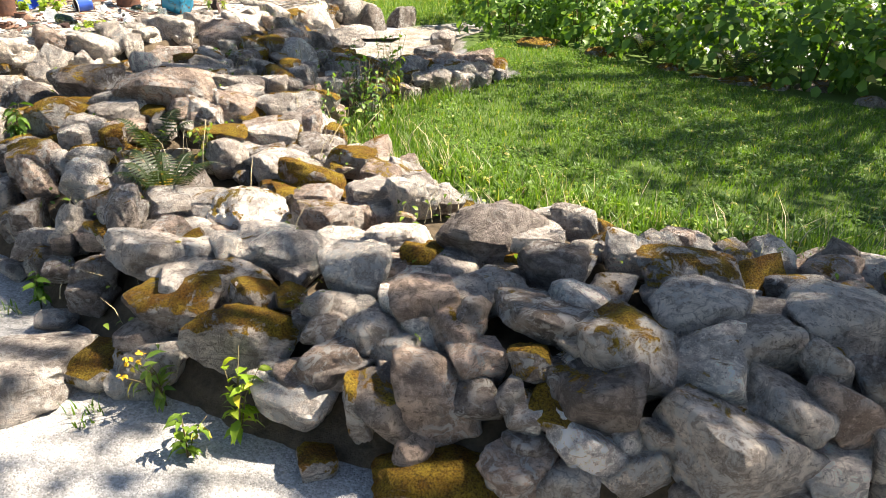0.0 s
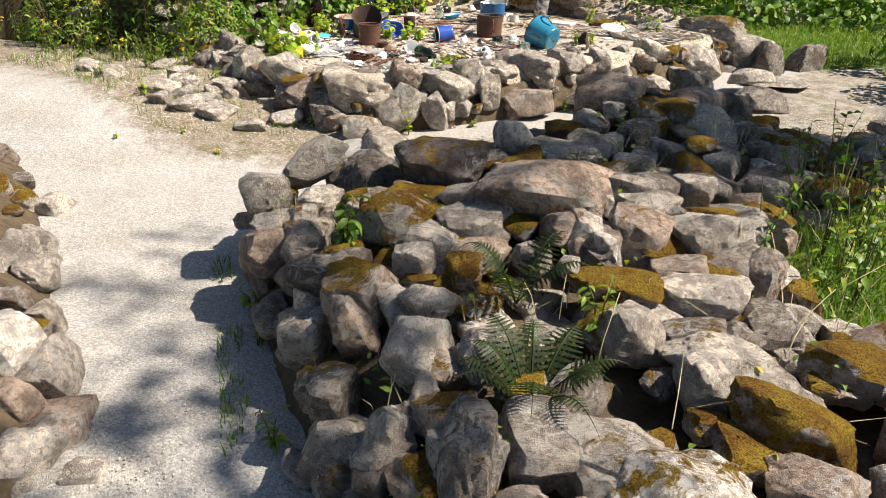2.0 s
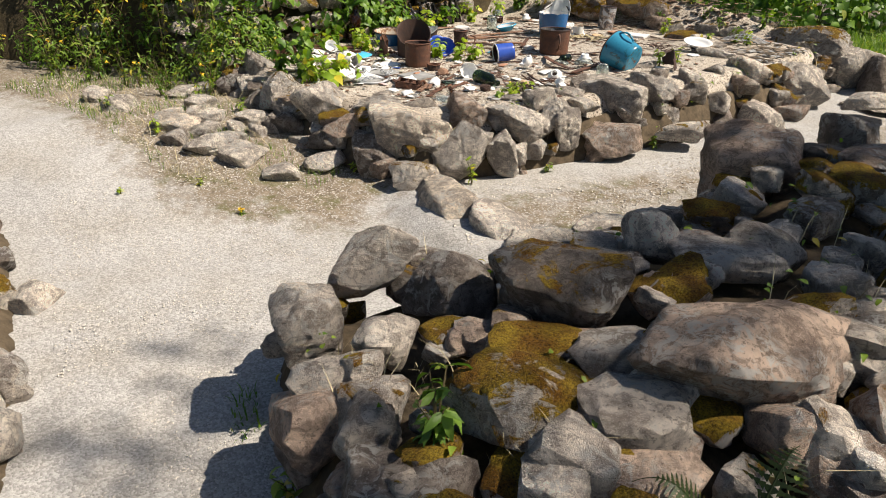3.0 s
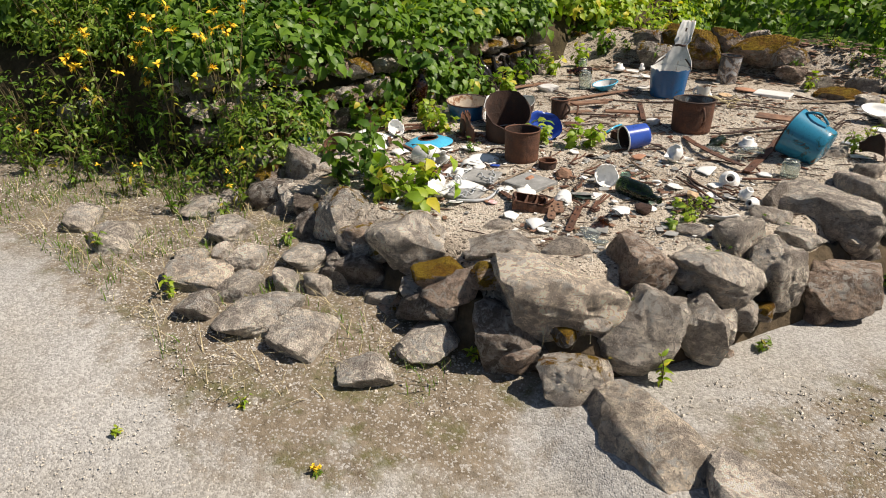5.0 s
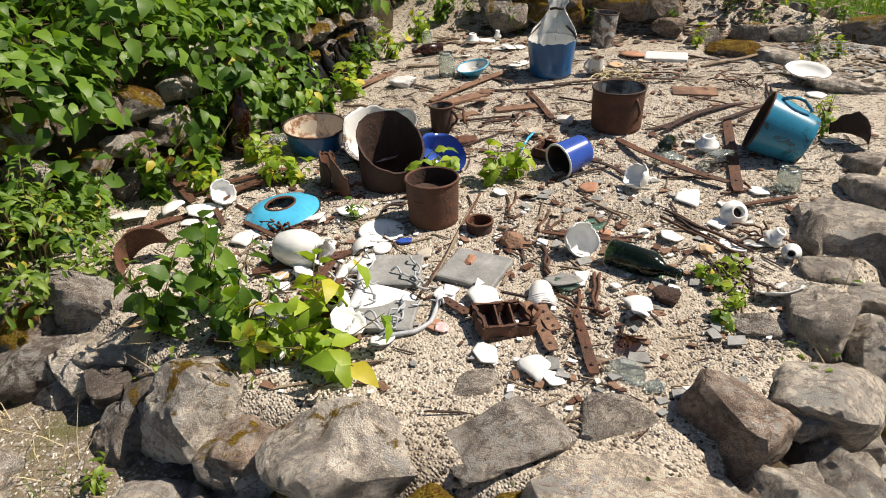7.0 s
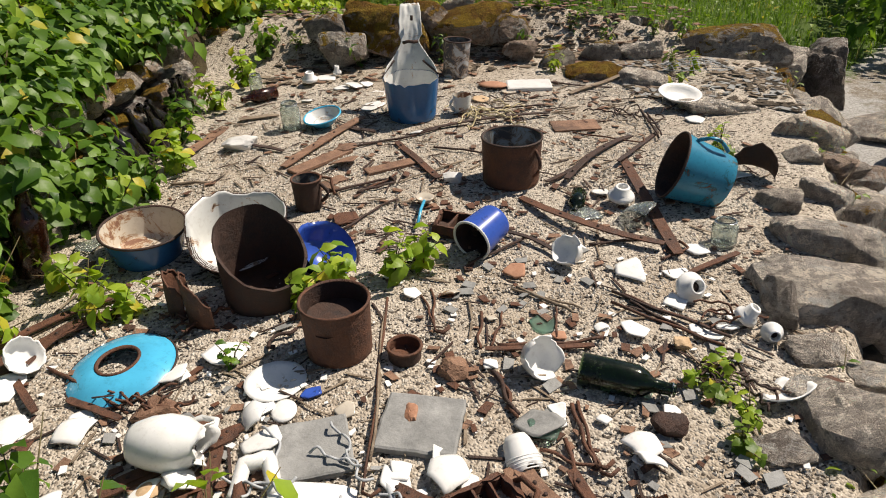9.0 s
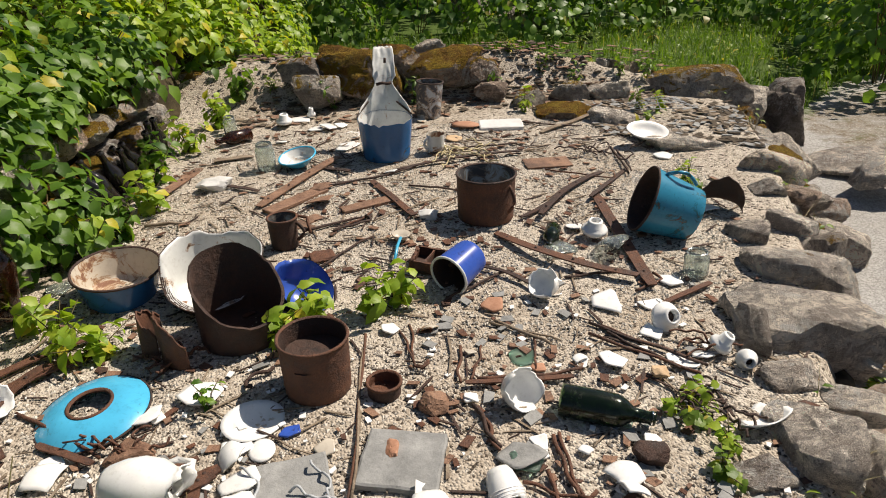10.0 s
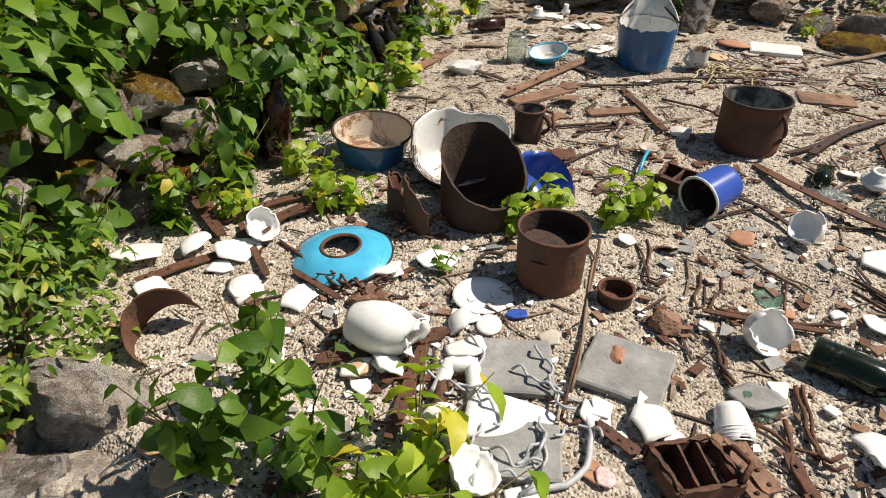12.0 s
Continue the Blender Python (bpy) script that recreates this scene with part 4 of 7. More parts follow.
vessel("stock_pot", on_bed(-3.285, 7.635), .112, .118, .185, RUST, GREY, "tall rust-brown cooking pot with grey lining", "pot", (-52, .026), None, RUST_DARK)
vessel("rust_can", on_bed(-3.972, 6.695), .09, .094, .165, RUST, RUST_DARK, "deep rusted tin can full of rust flakes", "can", None, None, RUST, .015, 3, (.11, RUST_DARK))
vessel("enamel_mug", on_bed(-3.44, 7.19, .075, 97, 0, -46), .062, .07, .135, ROYAL, RUST_DARK, "royal blue enamel mug lying on its side", "mug", (200, .03), None, WHITE)
vessel("teal_pot", on_bed(-2.56, 7.32, .075, 70, 0, -104), .1, .125, .2, TEAL, RUST_DARK, "teal enamel pot tipped over on its rim", "pot", (80, .03), None, RUST_DARK)
vessel("small_mug", on_bed(-4.085, 7.545), .05, .055, .12, RUST_DARK, GREY, "small scorched enamel mug standing in gravel", "mug", (-20, .028), None, RUST)
vessel("shallow_pan", on_bed(-4.62, 7.3, 0, 4, 3, 0), .11, .14, .11, BLUE, CREAM, "blue enamel pan with cream lining and debris", "pan", None, None, RUST_DARK, .03, 5)
vessel("speckled_pot", on_bed(-3.31, 9.0, 0, 0, 4, 0), .07, .076, .2, SPECKLED, GREY, "tall grey speckled enamel jug without handle", "jug", None, None, RUST_DARK)
vessel("milk_mug", on_bed(-3.365, 8.4), .04, .046, .1, WHITE, CREAM, "chipped white enamel mug beside blue bucket", "mug", (200, .02), torn(.085, .11, 4))
vessel("blue_bowl", on_bed(-4.04, 8.37, .012, 8, -10, 0), .05, .09, .045, SKY_BLUE, WHITE, "pale blue enamel bowl lying among scraps", "bowl")
vessel("tin_ring", on_bed(-3.797, 6.63), .045, .046, .04, RUST_DARK, RUST, "short rusted tin lid open to the gravel", "tin", None, None, RUST)
vessel("blue_basin", on_bed(-4.05, 7.14, .015, 35, 20, 30), .065, .105, .09, ROYAL, ROYAL, "crushed royal blue basin beneath lime shoots", "basin", None, torn(.05, .13, 9))
vessel("torn_basin", on_bed(-4.3, 7.24, 0, 10, 2, 0), .13, .165, .2, RUST_DARK, WHITE, "torn enamel basin with white lining", "basin", None,
       torn(.12, .2, 2, lambda a: .42 + .58 * smooth(math.sin(a + .25), -.75, .1)), None, .05, 2)


def curved_sheet(name, x, y, radius, height, start, sweep, tilt, turn, outside, label, seed, lining=None):
    """A torn piece of a drum's wall."""
    ob = thing(name, on_bed(x, y, 0, tilt, 0, turn), label, "scrap")

    def place(u, v, inset=0.0):
        a = radians(start + sweep * u)
        top = height * (.55 + .45 * math.sin(math.pi * min(max(u * .9 + .12, 0), 1))) * (1 + .2 * noise.noise((u * 5, seed, 0)) + .08 * noise.noise((u * 23, seed, 2)))
        r = (radius - inset) * (1 + .05 * noise.noise((u * 3, v * 2, seed)))
        return (math.cos(a) * r, math.sin(a) * r, top * v)
    sub("shell", mesh_of("shell", *sheet_grid(26, 8, place, .0025), outside), ob)
    if lining:
        sub("lining", mesh_of("lining", *sheet_grid(26, 8, lambda u, v: place(u, v * .985, .004), .0012), lining), ob, "bare inner side")
    edge = [place(k / 26, 1) for k in range(27)]
    sub("rim", mesh_of("rim", *tube(edge, .0035, 5), WHITE if seed == 1 else outside), ob, "pale worn edge")
    return ob


vessel("scorched_drum", on_bed(-4.2, 6.99, 0, 3, 4, 0), .12, .132, .25, RUST_DARK, RUST_DARK, "scorched iron drum torn open on one side", "drum", None,
       torn(.225, .25, 7, lambda a: .42 + .34 * (1 + math.cos(a - 2.2))), None, .04, 7)
curved_sheet("iron_scrap", -4.33, 6.93, .09, .17, 150, 110, 8, 10, RUST, "curled strip of rusted sheet iron", 4)
curved_sheet("iron_scrap", -4.42, 6.95, .06, .13, 120, 150, -8, 0, RUST, "crumpled piece of flaking rusted tin", 5)
curved_sheet("iron_scrap", -2.38, 7.45, .1, .11, 20, 120, 20, -40, RUST_DARK, "bent dark sheet iron by the rim", 6)
curved_sheet("iron_scrap", -4.86, 6.3, .09, .1, 60, 200, 30, 0, RUST, "rusty tin box crushed under the bushes", 7)


def bucket():
    """The tall blue bucket, with one side torn up into a tongue."""
    ob = vessel("blue_bucket", on_bed(-3.61, 8.41, 0, 0, 0, 0), .115, .135, .2, BLUE, WHITE, "blue enamel bucket with torn white back", "bucket", None, torn(.18, .205, 6))

    def tongue(u, v):
        z = .17 + .345 * v
        half = 78 - 56 * smooth(v, 0, .5) + 4 * smooth(v, .55, .62) - 3 * smooth(v, .9, 1)
        half += 5 * noise.noise((v * 9, u * .1 + .2 * (u > .5), 3))
        a = radians(88 + half * (2 * u - 1))
        r = .136 - .02 * v
        return (math.cos(a) * r + .03 * v, math.sin(a) * r + .13 * v * v + .03 * v, z - .03 * v + .01 * noise.noise((u * 6, v * 9, 8)))
    sub("torn_side", mesh_of("torn_side", *sheet_grid(18, 26, tongue, .003), WHITE), ob, "white enamel wall torn into a tall tongue")
    sub("tear", mesh_of("tear", *tube([(-.02, .148, .325), (.01, .144, .332), (.035, .147, .326), (.055, .145, .33)], .008, 6), RUST_DARK), ob, "rusted tear across the tongue")
    sub("tear", mesh_of("tear", *tube([(.032, .195, .42), (.034, .202, .432), (.035, .206, .44)], .007, 6), RUST_DARK), ob, "rusted hole in the tongue")
    for a0, a1 in ((10, 60), (120, 172)):
        pts = [(math.cos(radians(a)) * .136, math.sin(radians(a)) * .136, .2 + .12 * (1 - abs(a - 91) / 82) ** 2) for a in range(a0, a1, 6)]
        sub("torn_edge", mesh_of("torn_edge", *tube(pts, .005, 5), RUST_DARK), ob)


bucket()


def lid_ring(x, y):
    ob = thing("enamel_plate", on_bed(x, y, .004, 3, -4, 0), "sky blue enamel plate with rusted open centre", "plate")
    cone = part("cone", lathe([(.055, .034), (.062, .036), (.1, .025), (.14, .008), (.145, .003), (.138, .003), (.1, .02), (.062, .031), (.055, .034)], 48, .02), SKY_BLUE, ob)
    part("inner_edge", ring_of(.056, .006, .034), RUST, cone, "rusted inner edge")
    part("outer_edge", ring_of(.144, .0035, .004, 48), RUST_DARK, cone, "dark chipped outer edge")
    sub("wire_handle", mesh_of("wire_handle", *tube([(-.03, -.115, .02), (-.03, -.13, .035), (.015, -.133, .035), (.015, -.118, .02)], .0025, 5), RUST_DARK), ob)


lid_ring(-4.553, 6.695)


def bottle(name, at, r, length, glass, label, neck=.3, broken=False, category="bottle"):
    """A bottle along its own z; broken: its foot is gone."""
    ob = thing(name, at, label, category)
    s = length
    profile = [(r, 0), (r, s * (.62 - neck * .1)), (r * .8, s * .68), (r * .42, s * .77), (r * .36, s * .93), (r * .42, s * .94), (r * .42, s * .985), (r * .34, s)]
    if not broken:
        profile = [(.001, s * .02), (r * .7, .002), (r * .95, .004)] + profile[1:]
    edge = None
    inner = [(max(q - .003, .001), z if k else z + .004) for k, (q, z) in enumerate(profile)][::-1]
    body = part("body", lathe(profile + inner, 28, .01), glass, ob)
    part("lip", ring_of(r * .4, r * .07, s * .96, 20), glass, body)
    return ob


bottle("wine_bottle", on_bed(-3.36, 6.47, .04, 92, 0, 62), .043, .235, GLASS_GREEN, "broken dark green wine bottle on gravel", .3, True)
bottle("amber_bottle", on_bed(-4.3, 8.82, .035, 90, 0, -60), .035, .2, GLASS_BROWN, "amber glass bottle lying near the bushes")
bottle("brown_flask", pose(-4.95, 7.2, .48, -8, 6, 0), .055, .3, GLASS_BROWN, "large brown glass bottle standing in leaves")
bottle("green_bottle", on_bed(-3.07, 7.42, .028, 96, 0, -25), .03, .13, GLASS_GREEN, "neck of a dark green bottle beside iron strap")
first_row = bottle("dark_bottle", pose(-4.79, 7.88, .46, 0, -24, 0), .038, .27, BLACK_GLASS, "dark empty bottle leaning against the bank")
tagged(first_row, group="row of dark bottles")
for k in range(1, 10):
    copy_thing(first_row, pose(-4.79 + .007 * k + .02 * math.sin(k * 2.1), 7.88 + .088 * k, .465 + .01 * math.sin(k), 5 * math.sin(k * 1.9), -22 - 6 * math.sin(k * 1.3), 12 * k))

def jar(x, y, r, h, lean, label):
    ob = thing("glass_jar", on_bed(x, y, 0, lean, 0, 0), label, "jar")
    prof = [(.001, .003), (r * .9, .002), (r, .012), (r, h * .78), (r * .8, h * .87), (r * .8, h)]
    inner = [(q - .003 if q > .01 else .001, z + (.004 if k == 0 or k == 1 else 0)) for k, (q, z) in enumerate(prof)][::-1]
    body = part("body", lathe(prof + inner, 28), GLASS_CLEAR, ob)
    part("neck_ring", ring_of(r * .82, .003, h * .93, 24), GLASS_CLEAR, body)


jar(-4.195, 8.36, .045, .135, 4, "clear glass jar standing in the gravel")
jar(-2.69, 7.03, .042, .09, -6, "squat clear glass jar by the rim")
jar(-4.42, 8.95, .035, .1, 5, "small clear jar under the leaves")


def plate_slab(name, x, y, a, b, c, turn, material, label, tilt=0.0, category="slab", seed=0):
    ob = thing(name, on_bed(x, y, .002, tilt, 0, turn), label, category)
    part("plate", slab(a, b, c, .3, seed, .0016), material, ob, flat=True)
    return ob


plate_slab("roof_slate", -3.78, 6.372, .098, .092, .018, -18, SLATE, "square grey roof slate with worn corners", 1.5, "slate", 1)
plate_slab("roof_slate", -4.045, 6.335, .098, .088, .016, 6, SLATE, "grey roof slate strewn with white shards", 1, "slate", 2)
plate_slab("roof_slate", -4.02, 6.1, .1, .075, .018, 2, SLATE, "grey roof slate under a wire tangle", -1, "slate", 3)
plate_slab("marble_piece", -2.95, 8.72, .12, .07, .02, -8, MARBLE, "pale marble offcut lying on the gravel", 2, "marble", 4)
plate_slab("iron_plate", -2.87, 8.13, .11, .062, .008, -3, RUST_PALE, "flat rectangular plate of brown rusted iron", 1, "plate", 5)
frame_plate = plate_slab("iron_strip", -4.03, 7.72, .1, .03, .005, 40, RUST_PALE, "flaking rusted hinge plate", 0, "hinge", 6)
plate_slab("wood_scrap", -3.75, 7.84, .12, .03, .012, 20, RUST_PALE, "rust-stained board scrap lying flat", 0, "board", 7)
plate_slab("wood_scrap", -4.05, 7.95, .16, .035, .014, 42, RUST_PALE, "long rust-stained board lying on gravel", 0, "board", 8)
plate_slab("slate_scrap", -3.22, 6.42, .03, .035, .006, 60, GLASS_SEA, "grey-green glass scrap beside china", 12, "glass", 9)


def iron_box(x, y, turn):
    ob = thing("iron_box", on_bed(x, y, 0, 0, 8, turn), "rusted iron lock box lying open", "box")
    part("base", slab(.075, .06, .008, .2, 3), RUST_DARK, ob, flat=True)
    for px, py, rz, w in ((0, .057, 0, .075), (0, -.057, 0, .075), (.072, 0, 90, .058), (-.072, 0, 90, .058)):
        part("side", slab(w, .004, .04, .2, 5, .005), RUST, ob, "", pose(px, py, .006, 0, 0, rz), True)
    for k in (-.02, .025):
        part("divider", slab(.056, .004, .035, .2, 6, .002), RUST, ob, "", pose(k, 0, .008, 0, 0, 80), True)
    sub("hasp", mesh_of("hasp", *tube([(.06, -.06, .05), (.09, -.04, .07), (.1, .02, .05), (.09, .05, .01)], .007, 6), RUST), ob)


iron_box(-3.67, 6.1, 25)
iron_box(-3.56, 7.27, -20)


def pitcher(x, y):
    ob = thing("china_pitcher", on_bed(x, y, .058, 88, 8, 78), "broken white china pitcher lying on its side", "pitcher")
    part("body", lathe([(.001, 0), (.045, 0), (.05, .01), (.06, .04), (.066, .08), (.06, .12), (.042, .15), (.04, .165), (.05, .19), (.046, .19), (.036, .165), (.038, .15), (.055, .12), (.06, .08)], 32, .05, torn(.14, .2, 5), 5), CHINA, ob)
    sub("handle", mesh_of("handle", *tube([(.04, 0, .17), (.085, 0, .16), (.095, 0, .12), (.06, 0, .06)], .008, 7), CHINA), ob)


pitcher(-4.43, 6.37)


def china_cup(x, y, r, h, rx, ry, rz, label, ribs=False):
    ob = thing("china_cup", on_bed(x, y, r * .55, rx, ry, rz), label, "cup")
    prof = [(.001, 0), (r * .6, 0), (r * .78, h * .15), (r, h * .6), (r * 1.05, h), (r * .98, h), (r * .92, h * .6), (r * .7, h * .2), (.001, h * .1)]
    part("body", lathe(prof, 32, .01, torn(h * .5, h * 1.2, rz)), CHINA, ob)
    if ribs:
        for k in range(5):
            part("rib", ring_of(r * 1.01, .002, h * (.62 + .08 * k), 32), CHINA, ob)


china_cup(-3.47, 6.545, .055, .07, 62, 0, 30, "half of a white china cup on gravel")
china_cup(-3.57, 6.29, .042, .09, 118, 0, 8, "ribbed white china jar fragment", True)
china_cup(-3.22, 7.0, .05, .06, 40, 0, -70, "broken white cup tilted in gravel")
china_cup(-4.83, 6.75, .05, .06, 50, 0, 60, "white china bowl half buried")
china_cup(-4.1, 6.0, .05, .05, 20, 10, 60, "white china fragment beside a pipe")


def insulator(x, y, r, rx, rz, label):
    ob = thing("insulator", on_bed(x, y, r * .5, rx, 0, rz), label, "insulator")
    part("disc", lathe([(r * .4, .0), (r * .95, .004), (r, .014), (r * .9, .022), (r * .62, .028), (r * .55, .05), (r * .4, .055), (r * .36, .05), (r * .36, .0)], 30), CHINA, ob)
    # solid dark plug; its colour stands for the shade inside the hole
    part("core", lathe([(.001, .03), (r * .34, .03), (r * .34, .006), (.001, .006)], 18), RUST_DARK, ob, "dark plug for the shade in the hollow")


insulator(-2.93, 6.78, .048, 55, 10, "white china insulator with dark hole")
insulator(-2.84, 6.62, .034, 30, 60, "small white china insulator among shards")
insulator(-2.79, 6.56, .03, 70, -20, "small white china insulator among shards")
insulator(-2.93, 7.36, .05, 8, 0, "white china socket standing on its base")
insulator(-4.13, 9.0, .045, 6, 0, "white china disc near bushes")
insulator(-3.98, 9.12, .025, 4, 0, "small white china knob near bushes")
insulator(-4.17, 6.12, .05, 40, 20, "large white china ring beside slates")
insulator(-3.34, 8.44, .03, 20, 0, "white china knob beside enamel mug")


def dish(x, y):
    ob = thing("china_dish", on_bed(x, y, .05, 22, 6, 0), "oval white china dish resting on stones", "dish")
    part("bowl", lathe([(.001, 0), (.06, 0), (.09, .014), (.115, .034), (.11, .036), (.085, .02), (.055, .007), (.001, .007)], 40, .05), CHINA, ob, "", Matrix.Diagonal((1, .62, 1, 1)))


dish(-2.31, 8.27)


def spoon(x, y, turn):
    ob = thing("ladle", on_bed(x, y, .02, 0, 0, turn), "blue enamel ladle with white bowl", "ladle")
    part("bowl", lathe([(.001, -.01), (.025, -.006), (.036, .012), (.034, .014), (.022, -.002), (.001, -.006)], 24), CREAM, ob)
    sub("handle", mesh_of("handle", *tube([(0, -.034, .012), (-.01, -.1, .012), (-.02, -.2, -.005)], .006, 6), SKY_BLUE), ob)


spoon(-3.65, 7.49, -8)


def strap(x0, y0, x1, y1, width, material, arch):
    """A flat iron strap with dark caps for nail holes, lying between two places; arch: how far it bows sideways."""
    a, b = Vector((x0, y0, 0)), Vector((x1, y1, 0))
    mid, length = (a + b) / 2, (b - a).length
    turn = math.degrees(math.atan2(b.y - a.y, b.x - a.x))
    seed = x0 * 7 + y0
    ob = thing("iron_strap", on_bed(mid.x, mid.y, .012, 2 * math.sin(seed), 1.5 * math.sin(seed * 3), turn),
               "flaking pale-rusted iron strip on gravel" if material == RUST_PALE else "weathered wooden batten on gravel" if material == WOOD else "bowed rusted iron strap on gravel" if abs(arch) > .025 else "flat rusted iron strap on gravel", "strap", "iron straps on the bed")

    def place(u, v):
        s = 2 * u - 1
        w = width * (1 + .12 * noise.noise((u * 4, seed, 0)) - .25 * (abs(s) > .93))
        return (s * length / 2, arch * (1 - s * s) + (v - .5) * w, .006 * noise.noise((u * 3, seed, 1)) + abs(arch) * .35 * (1 - s * s))
    bar = sub("bar", mesh_of("bar", *sheet_grid(14, 2, place, .005), material, True), ob)
    if width >= .03 and material != WOOD:
        for k in (.12, .37, .63, .88):
            s = 2 * k - 1
            # nothing is pierced: a dark cap gives the shade of each nail hole
            part("nail_hole_shade", lathe([(.001, .0075), (.0045, .0075), (.005, .004)], 10), RUST_DARK, bar, "", pose(s * length / 2, arch * (1 - s * s), .001 + abs(arch) * .35 * (1 - s * s)))


def rod(x0, y0, x1, y1, radius, material):
    a, b = Vector((x0, y0, 0)), Vector((x1, y1, 0))
    mid, half = (a + b) / 2, (b - a) / 2
    seed = x0 * 5 + y1
    ob = thing("dry_twig" if material == WOOD else "iron_rod", on_bed(mid.x, mid.y, radius), "dry brown twig lying on the gravel" if material == WOOD else "thin rusted iron rod lying on gravel", "twig" if material == WOOD else "rod", "rods on the bed")
    side = Vector((-half.y, half.x, 0)).normalized()
    pts = []
    for k in range(9):
        s = k / 4 - 1
        pts.append(half * s + side * (.012 * noise.noise((s * 1.6, seed, 0))) + Vector((0, 0, .006 + .008 * noise.noise((s * 1.3, seed, 5)))))
    sub("shaft", mesh_of("shaft", *tube(pts, radius, 6, radius * .8), material), ob)
    if seed % 1 < .4 and material != WOOD:
        end = pts[-1]
        hook = [end, end + side * .02 + half.normalized() * .01, end + side * .04 + Vector((0, 0, .01))]
        sub("bent_end", mesh_of("bent_end", *tube(hook, radius, 6), material), ob)


SHARD_WORDS = {"white_china": "white china", "cream_enamel": "cream enamel", "frosted_green_glass": "frosted green glass", "clear_glass": "clear glass", "royal_enamel": "royal blue enamel", "terracotta": "terracotta",
               "flaking_rust": "flaking rust", "tan_pottery": "tan pottery", "patterned_china": "red-patterned china", "sky_enamel": "sky blue enamel", "brown_glass": "brown glass", "grey_slate": "grey slate", "dull_zinc": "dull zinc"}


def shard(x, y, size, kind, material, seed):
    """A broken piece. p: nearly flat, b: bowl-shaped, d: a whole round lid."""
    rnd = random.Random(seed * 11)
    half = size * .62
    tilt = {"p": rnd.uniform(-14, 14), "b": rnd.uniform(-30, 30), "d": rnd.uniform(-8, 8)}[kind]
    word = SHARD_WORDS[material.name]
    ob = thing("shard", on_bed(x, y, half * abs(math.sin(radians(tilt))) * .8 + .004, tilt, tilt * .4, rnd.uniform(0, 360)),
               {"p": "flat broken piece of %s on gravel", "b": "curved broken piece of %s on gravel", "d": "round shallow %s lid on gravel"}[kind] % word, "shard", "shards on the bed")
    corners = rnd.choice((4, 5, 5, 6))
    angles = sorted((k + rnd.uniform(-.3, .3)) * 2 * math.pi / corners for k in range(corners))
    reach = [rnd.uniform(.72, 1.12) for _ in angles]
    curve = {"p": .12, "b": .55, "d": .3}[kind] * rnd.choice((1, 1, -1))
    rows = 5

    def rim(a):
        if kind == "d":
            return 1.0
        for k in range(corners):
            a0, a1 = angles[k - 1], angles[k]
            if k == 0:
                a0 -= 2 * math.pi
            for turn in (0, 2 * math.pi, -2 * math.pi):
                if a0 <= a + turn < a1:
                    p0 = Vector((math.cos(a0), math.sin(a0))) * reach[k - 1]
                    p1 = Vector((math.cos(a1), math.sin(a1))) * reach[k]
                    d = Vector((math.cos(a + turn), math.sin(a + turn)))
                    e = p1 - p0
                    det = d.x * -e.y + d.y * e.x
                    return abs((p0.x * -e.y + p0.y * e.x) / det) if abs(det) > 1e-4 else reach[k]
        return .9
    steps = 24
    verts, faces = [], []
    for side in (0, 1):
        for i in range(1, rows + 1):
            for k in range(steps):
                a = 2 * math.pi * k / steps
                r = half * rim(a) * i / rows
                verts.append((r * math.cos(a), r * math.sin(a) * .85, curve * (half - (r * r) / half) * .6 + side * .004))
    o = rows * steps
    for side in (0, 1):
        for i in range(rows - 1):
            for k in range(steps):
                j = (k + 1) % steps
                f = (side * o + i * steps + k, side * o + i * steps + j, side * o + (i + 1) * steps + j, side * o + (i + 1) * steps + k)
                faces.append(f[::-1] if side else f)
        verts.append((0, 0, curve * half * .6 + side * .004))
        for k in range(steps):
            f = (len(verts) - 1, side * o + k, side * o + (k + 1) % steps)
            faces.append(f if side else f[::-1])
    for k in range(steps):
        j = (k + 1) % steps
        faces.append(((rows - 1) * steps + k, (rows - 1) * steps + j, o + (rows - 1) * steps + j, o + (rows - 1) * steps + k))
    sub("piece", mesh_of("piece", verts, faces, material), ob)


def wire(name, pts, radius, material, label, category="wire"):
    mid = Vector(pts[0])
    ob = thing(name, (mid.x, mid.y, bed_top(mid.x, mid.y)), label, category)
    fine = []
    for k in range(len(pts) - 1):
        for f in (0, .25, .5, .75):
            p = Vector(pts[k]).lerp(Vector(pts[k + 1]), f)
            fine.append(p - mid + Vector((.004 * noise.noise(p * 30), .004 * noise.noise(p * 25 + Vector((3, 0, 0))), mid.z + .008)))
    fine.append(Vector(pts[-1]) - mid + Vector((0, 0, mid.z + .008)))
    sub("strand", mesh_of("strand", *tube(eased(fine, 2), radius, 8), material), ob)
    return ob


def tangle(x, y, reach, count, seed, material, label):
    rnd = random.Random(seed)
    ob = thing("wire_tangle", on_bed(x, y, .02), label, "wire")
    for k in range(count):
        p = Vector((rnd.uniform(-reach, reach), rnd.uniform(-reach, reach) * .6, rnd.uniform(0, .01)))
        a = rnd.uniform(0, 6.28)
        pts = [p]
        for _ in range(7):
            a += rnd.uniform(-.9, .9)
            p = p + Vector((math.cos(a), math.sin(a), 0)) * reach * .22
            p.z = rnd.uniform(.0, .022)
            pts.append(p)
        sub("strand", mesh_of("strand", *tube(eased(pts), .0035, 5), material), ob)


